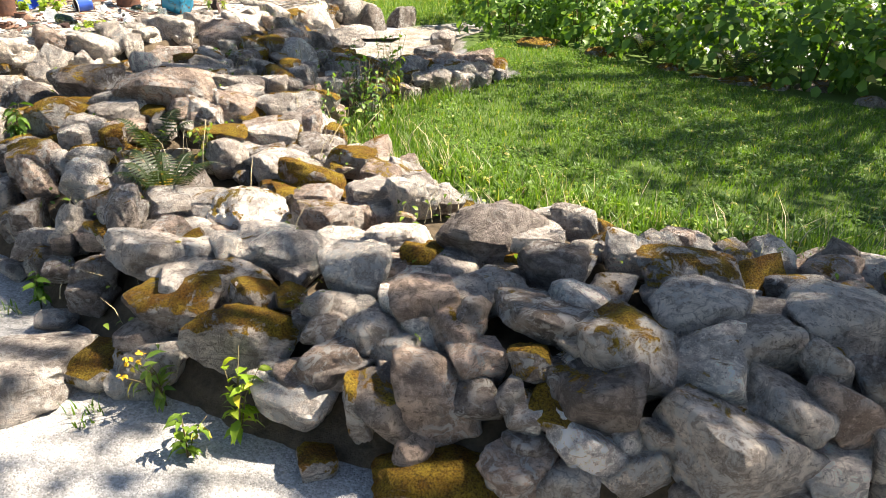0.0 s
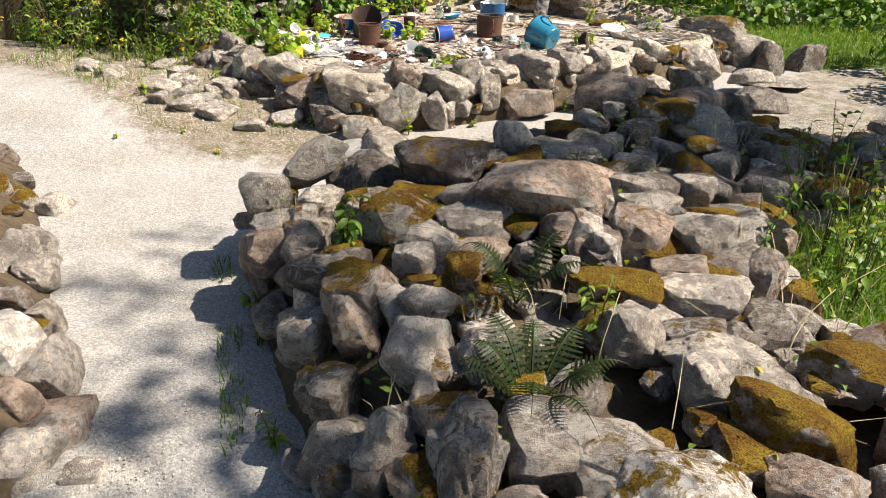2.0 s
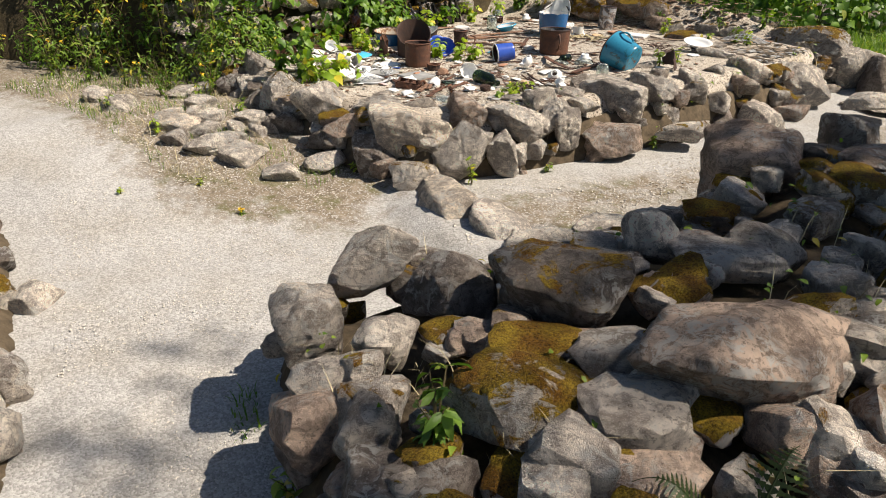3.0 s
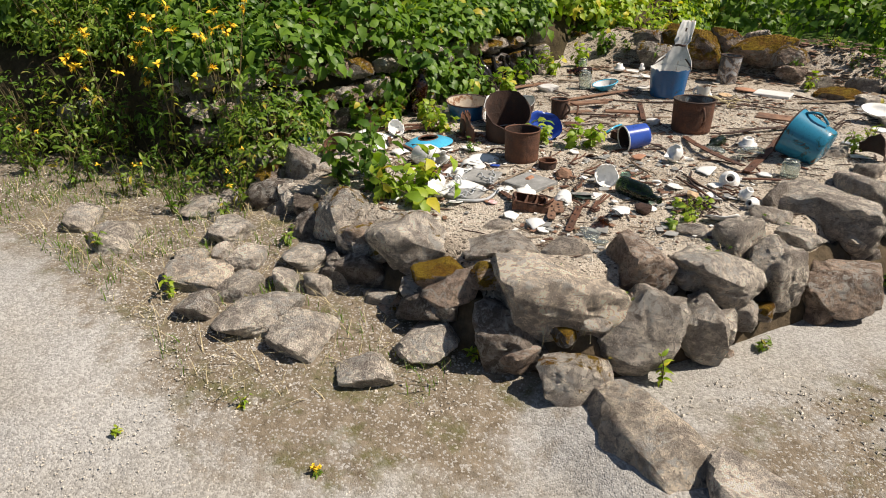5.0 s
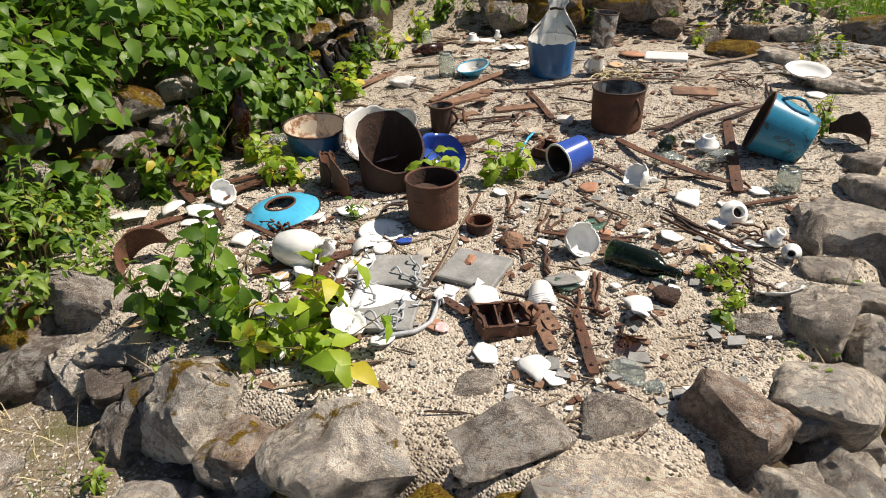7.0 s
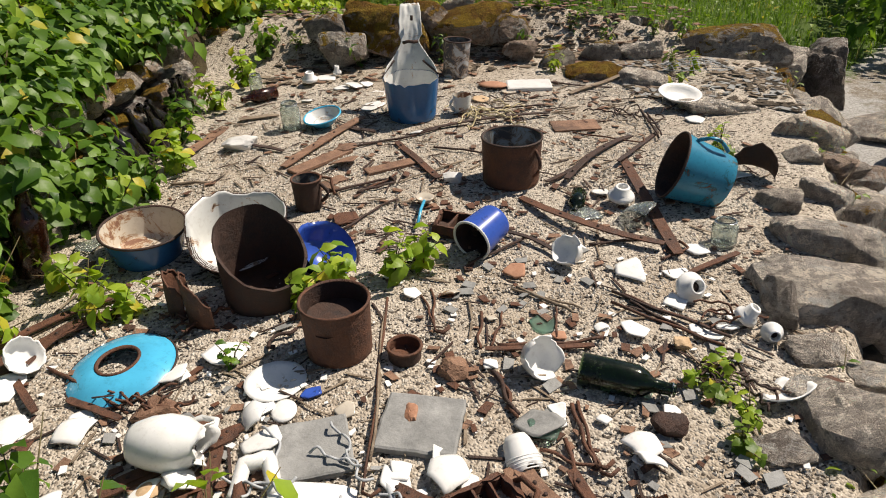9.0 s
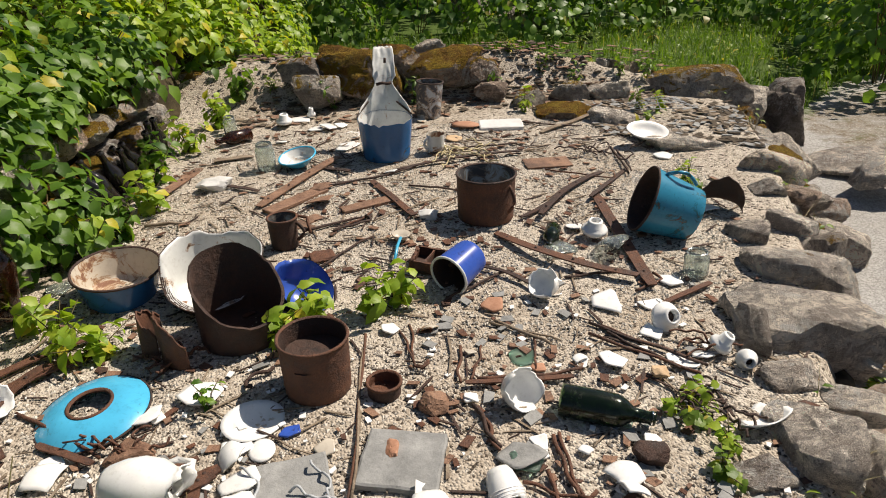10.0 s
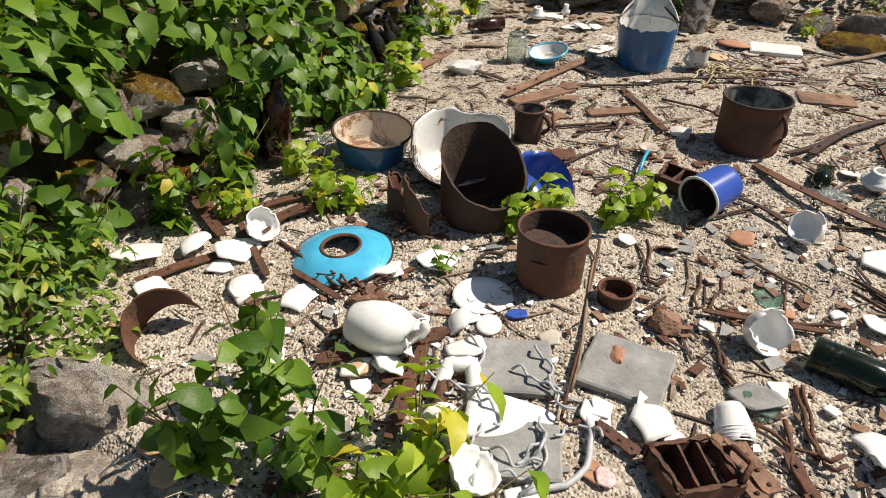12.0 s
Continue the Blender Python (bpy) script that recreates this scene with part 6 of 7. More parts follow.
# the garden wall's front, seen across the lawn
stone(garden_wall, 0.27, 2.53, 0.38, 0.186, 0.154, 0.154, -3, 2, 11, 0, 0.1)
stone(garden_wall, 0.47, 2.31, 0.38, 0.103, 0.095, 0.095, 6, 4, 13, 0, 0.0)
stone(garden_wall, 0.58, 2.68, 0.40, 0.098, 0.067, 0.067, 8, 8, 0, 1, 0.0)
stone(garden_wall, 0.57, 2.45, 0.39, 0.060, 0.062, 0.062, 4, 6, 3, 1, 0.0)
stone(garden_wall, 0.47, 2.54, 0.40, 0.037, 0.052, 0.052, -3, 8, 1, 4, 0.0)
stone(garden_wall, 0.71, 2.44, 0.38, 0.101, 0.092, 0.092, 1, 7, 6, 2, 0.4)
stone(garden_wall, 0.90, 2.35, 0.40, 0.180, 0.111, 0.060, 5, 1, 0, 1, 0.6)
stone(garden_wall, 1.17, 2.26, 0.40, 0.091, 0.057, 0.038, 10, -2, 2, 0, 0.3)
stone(garden_wall, 0.84, 2.08, 0.38, 0.167, 0.108, 0.108, -3, 8, 12, 1, 0.0)
stone(garden_wall, 1.23, 2.10, 0.38, 0.192, 0.120, 0.104, 7, 10, 12, 1, 0.0)
stone(garden_wall, 0.97, 1.96, 0.38, 0.121, 0.093, 0.093, -1, -7, 9, 1, 0.0)
stone(garden_wall, 1.03, 2.12, 0.39, 0.084, 0.052, 0.040, -12, -7, 13, 1, 0.0)
stone(garden_wall, 0.83, 1.86, 0.33, 0.099, 0.063, 0.063, -7, -15, 12, 1, 0.0)
stone(garden_wall, 1.10, 1.88, 0.37, 0.083, 0.062, 0.062, 9, 25, 2, 1, 0.0)
stone(garden_wall, 0.98, 1.81, 0.28, 0.117, 0.098, 0.098, -5, 30, 4, 1, 0.0)
stone(garden_wall, 1.20, 1.86, 0.36, 0.053, 0.072, 0.072, 3, -6, 10, 0, 0.0)
stone(garden_wall, 1.13, 1.80, 0.29, 0.130, 0.081, 0.079, 11, 20, 2, 3, 0.0)
stone(garden_wall, 1.20, 1.73, 0.23, 0.044, 0.072, 0.072, -5, 4, 6, 1, 0.0)
stone(garden_wall, 0.60, 1.95, 0.34, 0.153, 0.147, 0.147, -2, -20, 5, 1, 0.5)
stone(garden_wall, 0.42, 2.03, 0.37, 0.157, 0.098, 0.067, -10, 9, 4, 0, 0.3)
stone(garden_wall, 0.09, 2.13, 0.34, 0.112, 0.104, 0.104, 2, -4, 9, 3, 0.0)
stone(garden_wall, 0.21, 2.05, 0.36, 0.050, 0.068, 0.068, -4, 2, 11, 0, 0.0)
stone(garden_wall, -0.14, 2.33, 0.31, 0.128, 0.116, 0.116, -5, -4, 13, 2, 0.0)
stone(garden_wall, -0.40, 2.49, 0.30, 0.145, 0.111, 0.111, -4, 10, 11, 2, 0.2)
stone(garden_wall, -0.26, 2.62, 0.31, 0.098, 0.060, 0.054, -8, 0, 11, 2, 0.0)
stone(garden_wall, -0.03, 2.56, 0.35, 0.115, 0.071, 0.055, 11, -5, 0, 2, 0.3)
stone(garden_wall, 0.04, 2.38, 0.36, 0.067, 0.049, 0.049, -12, -3, 6, 3, 1.0)
stone(garden_wall, -0.47, 2.25, 0.28, 0.072, 0.045, 0.044, -3, 6, 5, 2, 0.0)
stone(garden_wall, -0.34, 2.23, 0.29, 0.057, 0.048, 0.048, -11, 7, 7, 3, 0.8)
stone(garden_wall, -0.23, 2.16, 0.29, 0.054, 0.073, 0.073, -9, -6, 3, 1, 0.0)
stone(garden_wall, -0.44, 2.12, 0.20, 0.184, 0.131, 0.131, 10, 15, 3, 1, 0.7)
stone(garden_wall, -0.05, 2.05, 0.29, 0.120, 0.074, 0.068, -4, 15, 7, 1, 0.0)
stone(garden_wall, -0.16, 2.00, 0.22, 0.107, 0.075, 0.075, -6, -3, 8, 3, 0.0)
stone(garden_wall, 0.24, 1.94, 0.29, 0.084, 0.074, 0.074, 6, -1, 9, 3, 0.0)
stone(garden_wall, -0.26, 1.94, 0.12, 0.139, 0.086, 0.076, -5, 6, 13, 2, 0.0)
stone(garden_wall, 0.12, 1.90, 0.18, 0.153, 0.144, 0.144, 11, 8, 6, 3, 0.0)
stone(garden_wall, -0.00, 1.94, 0.24, 0.042, 0.042, 0.042, 0, -8, 5, 0, 0.0)
stone(garden_wall, -0.07, 1.89, 0.16, 0.050, 0.093, 0.093, -4, -3, 2, 1, 0.7)
stone(garden_wall, 0.32, 1.85, 0.26, 0.039, 0.049, 0.049, -10, 8, 8, 1, 0.0)
stone(garden_wall, 0.36, 1.82, 0.21, 0.063, 0.056, 0.056, -8, 4, 4, 4, 0.0)
stone(garden_wall, 0.37, 1.77, 0.15, 0.071, 0.056, 0.056, 5, -8, 2, 0, 0.0)
stone(garden_wall, 0.50, 1.76, 0.17, 0.114, 0.080, 0.080, 12, 38, 4, 4, 0.0)
stone(garden_wall, 0.60, 1.75, 0.22, 0.039, 0.032, 0.032, -10, -7, 0, 4, 0.0)
stone(garden_wall, 0.63, 1.73, 0.15, 0.096, 0.069, 0.069, 1, -25, 9, 5, 0.0)
stone(garden_wall, 0.47, 1.71, 0.11, 0.087, 0.072, 0.072, 6, -2, 3, 1, 0.0)
stone(garden_wall, 0.54, 1.84, 0.27, 0.143, 0.113, 0.113, -1, -3, 4, 0, 0.4)
stone(garden_wall, 0.37, 1.91, 0.32, 0.064, 0.049, 0.049, 11, -2, 0, 0, 0.7)
stone(garden_wall, 0.81, 1.78, 0.27, 0.106, 0.065, 0.053, 0, 3, 12, 1, 0.5)
stone(garden_wall, 0.68, 1.76, 0.22, 0.064, 0.049, 0.049, 11, 7, 2, 1, 0.0)
stone(garden_wall, 0.91, 1.75, 0.18, 0.239, 0.151, 0.151, 11, 25, 9, 1, 0.3)
stone(garden_wall, 1.09, 1.71, 0.18, 0.103, 0.079, 0.079, -2, 3, 12, 2, 0.0)
stone(garden_wall, 0.13, 1.76, 0.06, 0.194, 0.121, 0.050, -8, -7, 5, 3, 1.0)
stone(garden_wall, 0.32, 1.73, 0.09, 0.079, 0.057, 0.057, -9, 7, 4, 1, 0.0)
stone(garden_wall, -0.17, 1.81, 0.02, 0.059, 0.060, 0.060, 8, 8, 9, 1, 0.8)
stone(garden_wall, 0.77, 1.68, 0.13, 0.082, 0.051, 0.033, 11, 10, 7, 1, 0.0)
stone(garden_wall, -0.79, 2.14, 0.07, 0.097, 0.062, 0.062, -1, 4, 5, 1, 0.5)
stone(garden_wall, -0.78, 2.09, 0.01, 0.101, 0.072, 0.072, 10, -4, 6, 2, 0.0)
stone(garden_wall, -0.68, 2.25, 0.21, 0.160, 0.103, 0.103, 12, -8, 13, 0, 0.7)
stone(garden_wall, -1.08, 2.43, 0.13, 0.099, 0.071, 0.071, 10, 9, 10, 0, 0.0)
stone(garden_wall, 1.02, 1.68, 0.14, 0.137, 0.085, 0.031, -10, 7, 2, 1, 0.0)
# its long side and the heap of stones on its corner
stone(garden_wall, -0.85, 2.47, 0.26, 0.165, 0.105, 0.105, 24, 20, 4, 1, 0.2)
stone(garden_wall, -0.85, 2.60, 0.31, 0.086, 0.062, 0.062, 20, 1, 8, 3, 0.0)
stone(garden_wall, -1.05, 2.68, 0.30, 0.074, 0.135, 0.135, 30, 0, 12, 0, 0.3)
stone(garden_wall, -1.29, 2.74, 0.23, 0.074, 0.106, 0.106, 28, 20, 5, 2, 0.0)
stone(garden_wall, -1.36, 2.98, 0.33, 0.098, 0.109, 0.109, 12, -30, 10, 2, 0.0)
stone(garden_wall, -1.26, 2.87, 0.31, 0.040, 0.054, 0.054, 28, -4, 8, 1, 0.0)
stone(garden_wall, -1.19, 3.04, 0.34, 0.091, 0.084, 0.084, 18, -4, 7, 1, 0.0)
stone(garden_wall, -1.42, 3.16, 0.37, 0.090, 0.061, 0.061, 18, 10, 11, 2, 0.0)
stone(garden_wall, -1.56, 3.35, 0.39, 0.104, 0.101, 0.101, 15, 9, 10, 2, 0.1)
stone(garden_wall, -1.72, 3.53, 0.43, 0.214, 0.133, 0.113, 24, 7, 7, 1, 0.7)
stone(garden_wall, -1.88, 3.23, 0.29, 0.109, 0.105, 0.105, 19, 10, 4, 0, 0.1)
stone(garden_wall, -1.78, 3.07, 0.19, 0.109, 0.105, 0.105, 22, -8, 4, 1, 0.2)
stone(garden_wall, -1.66, 3.15, 0.33, 0.137, 0.129, 0.129, 27, 6, 10, 3, 0.6)
stone(garden_wall, -1.37, 3.31, 0.40, 0.063, 0.086, 0.086, 27, -3, 4, 3, 1.0)
stone(garden_wall, -1.31, 3.80, 0.52, 0.279, 0.173, 0.149, 34, 5, 11, 3, 0.0)
stone(garden_wall, -1.77, 3.94, 0.49, 0.199, 0.124, 0.122, 15, -2, 13, 0, 0.5)
stone(garden_wall, -2.14, 3.95, 0.40, 0.157, 0.117, 0.117, 35, 7, 7, 0, 0.0)
stone(garden_wall, -1.66, 4.32, 0.54, 0.102, 0.093, 0.093, 24, 0, 5, 2, 0.0)
stone(garden_wall, -1.04, 3.61, 0.46, 0.049, 0.050, 0.050, 16, 1, 2, 4, 0.0)
stone(garden_wall, -1.10, 3.46, 0.43, 0.031, 0.043, 0.043, 23, -3, 13, 2, 0.0)
stone(garden_wall, -0.98, 3.92, 0.50, 0.108, 0.073, 0.073, 27, 4, 11, 1, 0.0)
stone(garden_wall, -0.76, 3.89, 0.44, 0.141, 0.125, 0.125, 30, -2, 9, 2, 0.2)
stone(garden_wall, -1.13, 4.35, 0.49, 0.084, 0.086, 0.086, 24, 0, 9, 2, 0.0)
stone(garden_wall, -0.88, 4.18, 0.49, 0.078, 0.079, 0.079, 26, 9, 4, 1, 0.0)
stone(garden_wall, -0.85, 4.62, 0.47, 0.089, 0.077, 0.077, 18, 5, 10, 2, 0.0)
stone(garden_wall, -0.67, 4.55, 0.42, 0.116, 0.097, 0.097, 15, 10, 3, 1, 0.0)
stone(garden_wall, -0.61, 3.75, 0.41, 0.068, 0.115, 0.115, 26, 30, 7, 3, 0.2)
stone(garden_wall, -0.70, 4.25, 0.45, 0.080, 0.055, 0.055, 28, -6, 12, 3, 0.0)
stone(garden_wall, -1.50, 5.24, 0.51, 0.251, 0.227, 0.227, 28, 10, 10, 3, 0.0)
stone(garden_wall, -1.00, 5.12, 0.51, 0.188, 0.130, 0.130, 35, 15, 7, 4, 0.0)
stone(garden_wall, -1.16, 5.74, 0.56, 0.139, 0.122, 0.122, 13, 0, 2, 0, 0.0)
stone(garden_wall, -1.06, 4.60, 0.50, 0.091, 0.069, 0.069, 14, 0, 2, 1, 0.0)
stone(garden_wall, -0.94, 5.60, 0.49, 0.153, 0.117, 0.117, 23, 0, 2, 0, 0.0)
stone(garden_wall, -0.69, 5.29, 0.42, 0.178, 0.110, 0.089, 12, 0, 8, 0, 0.0)
stone(garden_wall, -0.84, 6.02, 0.50, 0.189, 0.117, 0.095, 20, 0, 7, 1, 0.0)
stone(garden_wall, -1.54, 4.64, 0.52, 0.118, 0.073, 0.055, 26, 0, 10, 3, 0.9)
stone(garden_wall, -1.41, 4.31, 0.52, 0.171, 0.106, 0.053, 16, 0, 9, 1, 0.0)
stone(garden_wall, -0.04, 6.42, 0.48, 0.135, 0.104, 0.104, 33, 0, 11, 1, 0.0)
stone(garden_wall, 0.00, 5.96, 0.38, 0.144, 0.094, 0.094, 20, 0, 0, 3, 0.0)
stone(garden_wall, 0.26, 6.21, 0.34, 0.175, 0.122, 0.122, 32, 0, 4, 3, 0.0)
stone(garden_wall, -0.04, 5.51, 0.33, 0.132, 0.096, 0.096, 31, 7, 11, 1, 0.0)
stone(garden_wall, 0.15, 5.72, 0.34, 0.157, 0.100, 0.100, 24, -3, 0, 2, 0.5)
stone(garden_wall, -0.12, 6.01, 0.41, 0.124, 0.095, 0.095, 13, 0, 4, 0, 0.0)
stone(garden_wall, -0.88, 3.31, 0.36, 0.116, 0.098, 0.098, 34, 1, 5, 1, 0.2)
stone(garden_wall, -0.67, 3.21, 0.34, 0.082, 0.093, 0.093, 31, -4, 5, 2, 0.0)
stone(garden_wall, -0.72, 3.55, 0.39, 0.136, 0.084, 0.080, 25, -2, 13, 2, 0.0)
stone(garden_wall, -0.63, 3.33, 0.36, 0.155, 0.096, 0.054, 20, 10, 8, 2, 0.3)
stone(garden_wall, -0.96, 3.46, 0.42, 0.155, 0.096, 0.041, 15, -10, 2, 3, 0.9)
stone(garden_wall, -0.65, 2.81, 0.29, 0.191, 0.140, 0.140, 34, -2, 7, 4, 0.5)
stone(garden_wall, -0.45, 3.16, 0.32, 0.177, 0.109, 0.083, 26, 15, 2, 3, 1.0)
stone(garden_wall, -0.41, 2.97, 0.31, 0.122, 0.082, 0.082, 11, -3, 10, 3, 0.0)
stone(garden_wall, -0.20, 3.05, 0.31, 0.126, 0.110, 0.110, 19, 10, 1, 2, 0.0)
stone(garden_wall, -0.01, 2.98, 0.35, 0.114, 0.092, 0.092, 24, 15, 9, 2, 0.0)
stone(garden_wall, -0.60, 2.48, 0.30, 0.055, 0.093, 0.093, 20, -3, 9, 2, 0.4)
stone(garden_wall, -1.08, 2.50, 0.17, 0.092, 0.101, 0.101, 23, -1, 3, 0, 0.4)
stone(garden_wall, -0.31, 2.78, 0.32, 0.096, 0.060, 0.060, 20, 0, 11, 1, 0.0)
stone(garden_wall, -0.36, 5.03, 0.29, 0.100, 0.069, 0.069, 26, 9, 2, 0, 0.0)
stone(garden_wall, -0.46, 4.82, 0.21, 0.112, 0.097, 0.097, 23, -5, 4, 1, 0.0)
stone(garden_wall, -1.62, 3.07, 0.29, 0.080, 0.109, 0.109, 37, -2, 5, 3, 0.2)
stone(garden_wall, -1.53, 2.87, 0.19, 0.082, 0.101, 0.101, 18, -4, 4, 0, 0.4)
stone(garden_wall, -1.64, 2.91, 0.15, 0.070, 0.071, 0.071, 29, -10, 10, 0, 0.5)
stone(garden_wall, -1.27, 2.66, 0.20, 0.065, 0.059, 0.059, 16, -1, 4, 0, 0.0)
stone(garden_wall, -1.34, 2.92, 0.31, 0.047, 0.048, 0.048, 15, -7, 6, 2, 0.0)
stone(garden_wall, -1.27, 2.72, 0.23, 0.073, 0.081, 0.081, 28, 20, 8, 2, 0.0)
stone(garden_wall, -1.38, 2.68, 0.13, 0.091, 0.070, 0.070, 33, -5, 7, 0, 0.5)
stone(garden_wall, -1.16, 2.81, 0.31, 0.086, 0.066, 0.066, 35, -5, 4, 3, 0.6)
stone(garden_wall, -1.06, 2.71, 0.29, 0.100, 0.081, 0.081, 22, 4, 4, 1, 0.0)
stone(garden_wall, -2.43, 3.65, 0.32, 0.110, 0.149, 0.149, 39, 0, 9, 1, 0.2)
stone(garden_wall, -2.44, 3.97, 0.41, 0.171, 0.106, 0.090, 31, -30, 8, 1, 0.0)
stone(garden_wall, -2.16, 3.63, 0.37, 0.092, 0.083, 0.083, 37, 2, 11, 2, 0.0)
stone(garden_wall, -2.34, 4.12, 0.30, 0.140, 0.107, 0.107, 33, 0, 0, 0, 0.0)
stone(garden_wall, -2.01, 3.35, 0.35, 0.077, 0.078, 0.078, 32, -4, 8, 1, 0.2)
stone(garden_wall, -1.99, 3.26, 0.25, 0.068, 0.069, 0.069, 28, 2, 11, 3, 0.1)
stone(garden_wall, -1.82, 3.23, 0.34, 0.070, 0.055, 0.055, 32, -1, 5, 1, 0.3)
stone(garden_wall, -1.83, 3.15, 0.24, 0.070, 0.064, 0.064, 16, 6, 2, 2, 0.1)
stone(garden_wall, -1.31, 3.29, 0.27, 0.109, 0.095, 0.081, 40, 1, 1, 2, 0.0)
stone(garden_wall, -1.19, 3.47, 0.28, 0.098, 0.085, 0.072, 45, 0, 9, 1, 0.3)
stone(garden_wall, -1.31, 3.51, 0.30, 0.092, 0.080, 0.068, 40, -2, 9, 2, 0.6)
stone(garden_wall, -0.99, 3.47, 0.27, 0.115, 0.100, 0.085, 20, 2, 8, 1, 0.2)
stone(garden_wall, -1.51, 3.26, 0.30, 0.086, 0.075, 0.064, 40, 4, 7, 2, 0.0)
stone(garden_wall, -1.12, 3.35, 0.24, 0.115, 0.100, 0.085, 40, -2, 8, 1, 0.0)
# stones edging the lawn
stone(garden_wall, 2.03, 6.90, 0.25, 0.182, 0.113, 0.086, 4, -5, 7, 0, 0.8)
stone(garden_wall, 2.48, 6.41, 0.25, 0.232, 0.143, 0.080, 1, -8, 10, 0, 0.6)
stone(garden_wall, 3.08, 6.24, 0.25, 0.205, 0.127, 0.081, 7, -10, 12, 0, 0.4)
stone(garden_wall, 0.90, 7.80, 0.31, 0.233, 0.144, 0.079, 5, 2, 11, 3, 0.9)
stone(garden_wall, 1.49, 7.47, 0.29, 0.193, 0.120, 0.077, 9, 3, 7, 0, 0.8)
stone(garden_wall, 3.32, 5.81, 0.25, 0.169, 0.105, 0.091, -3, 7, 7, 0, 0.5)
stone(garden_wall, 2.25, 6.59, 0.25, 0.147, 0.090, 0.065, 10, 7, 3, 1, 0.7)
stone(garden_wall, 2.74, 6.22, 0.25, 0.142, 0.088, 0.069, -10, -1, 12, 0, 0.7)
# the low wall across the gravel
stone(side_wall, -4.92, 4.13, -0.03, 0.205, 0.138, 0.138, 33, 7, 11, 3, 0.0)
stone(side_wall, -3.82, 3.59, 0.00, 0.105, 0.107, 0.107, 33, 2, 10, 2, 0.0)
stone(side_wall, -3.36, 3.22, 0.06, 0.090, 0.077, 0.077, 19, 8, 2, 1, 0.0)
stone(side_wall, -3.21, 3.04, 0.13, 0.084, 0.115, 0.115, 38, 4, 7, 2, 0.0)
stone(side_wall, -3.07, 3.02, 0.07, 0.082, 0.097, 0.097, 29, 1, 6, 2, 0.0)
stone(side_wall, -2.86, 2.80, 0.14, 0.074, 0.056, 0.056, 32, 6, 1, 3, 0.0)
stone(side_wall, -2.79, 2.85, 0.06, 0.074, 0.075, 0.075, 34, -5, 1, 1, 0.0)
stone(side_wall, -2.59, 2.63, 0.13, 0.099, 0.112, 0.112, 23, 3, 0, 4, 0.0)
stone(side_wall, -2.49, 2.67, 0.04, 0.099, 0.146, 0.146, 39, -1, 1, 1, 0.0)
stone(side_wall, -2.39, 2.51, 0.08, 0.072, 0.062, 0.062, 18, 4, 0, 3, 0.0)
stone(side_wall, -2.27, 2.55, -0.05, 0.112, 0.145, 0.145, 30, -8, 9, 3, 0.0)
stone(side_wall, -2.23, 2.41, 0.02, 0.097, 0.099, 0.099, 36, 9, 11, 2, 0.0)
stone(side_wall, -2.15, 2.39, -0.02, 0.095, 0.060, 0.041, 37, 10, 11, 1, 0.0)
stone(side_wall, -2.06, 2.47, -0.02, 0.066, 0.057, 0.057, 19, -7, 9, 2, 0.0)
stone(side_wall, -1.19, 2.05, 0.03, 0.330, 0.210, 0.085, 28, 3, 12, 1, 0.0)
# the rim of the raised bed
stone(bed_rim, -3.28, 5.55, 0.32, 0.270, 0.169, 0.169, 21, 12, 9, 5, 0.0)
stone(bed_rim, -3.03, 5.67, 0.24, 0.189, 0.152, 0.152, 18, -40, 8, 2, 0.0)
stone(bed_rim, -2.86, 5.82, 0.20, 0.107, 0.163, 0.163, 23, -2, 1, 2, 0.1)
stone(bed_rim, -3.08, 5.81, 0.39, 0.123, 0.135, 0.135, 30, 30, 9, 3, 0.0)
stone(bed_rim, -2.83, 5.98, 0.35, 0.213, 0.132, 0.112, 25, 22, 11, 2, 0.0)
stone(bed_rim, -2.62, 6.22, 0.31, 0.096, 0.159, 0.159, 28, -4, 9, 2, 0.2)
stone(bed_rim, -2.73, 5.99, 0.20, 0.091, 0.069, 0.069, 25, -3, 10, 1, 0.0)
stone(bed_rim, -2.47, 6.37, 0.22, 0.077, 0.105, 0.105, 29, 0, 8, 3, 0.0)
stone(bed_rim, -3.64, 5.70, 0.39, 0.183, 0.113, 0.075, 29, -6, 1, 1, 0.0)
stone(bed_rim, -3.71, 5.85, 0.41, 0.067, 0.041, 0.032, 23, -5, 12, 1, 0.0)
stone(bed_rim, -3.99, 5.62, 0.37, 0.161, 0.164, 0.164, 35, -35, 2, 2, 0.4)
stone(bed_rim, -4.44, 5.74, 0.37, 0.158, 0.149, 0.149, 34, 7, 7, 2, 0.5)
stone(bed_rim, -4.93, 6.08, 0.40, 0.174, 0.108, 0.103, 19, 20, 2, 1, 0.3)
stone(bed_rim, -5.30, 6.12, 0.40, 0.110, 0.096, 0.096, 18, -10, 5, 1, 0.3)
stone(bed_rim, -3.79, 5.50, 0.32, 0.142, 0.088, 0.088, 37, 3, 1, 3, 0.9)
stone(bed_rim, -3.59, 5.50, 0.37, 0.078, 0.064, 0.064, 22, 0, 7, 3, 0.7)
stone(bed_rim, -3.79, 5.45, 0.23, 0.164, 0.101, 0.090, 39, 8, 7, 0, 0.2)
stone(bed_rim, -3.38, 5.79, 0.40, 0.115, 0.071, 0.062, 17, -8, 8, 1, 0.0)
stone(bed_rim, -3.15, 5.38, 0.12, 0.151, 0.096, 0.096, 36, 5, 0, 2, 0.5)
stone(bed_rim, -3.44, 5.43, 0.16, 0.194, 0.148, 0.148, 32, 9, 6, 0, 0.0)
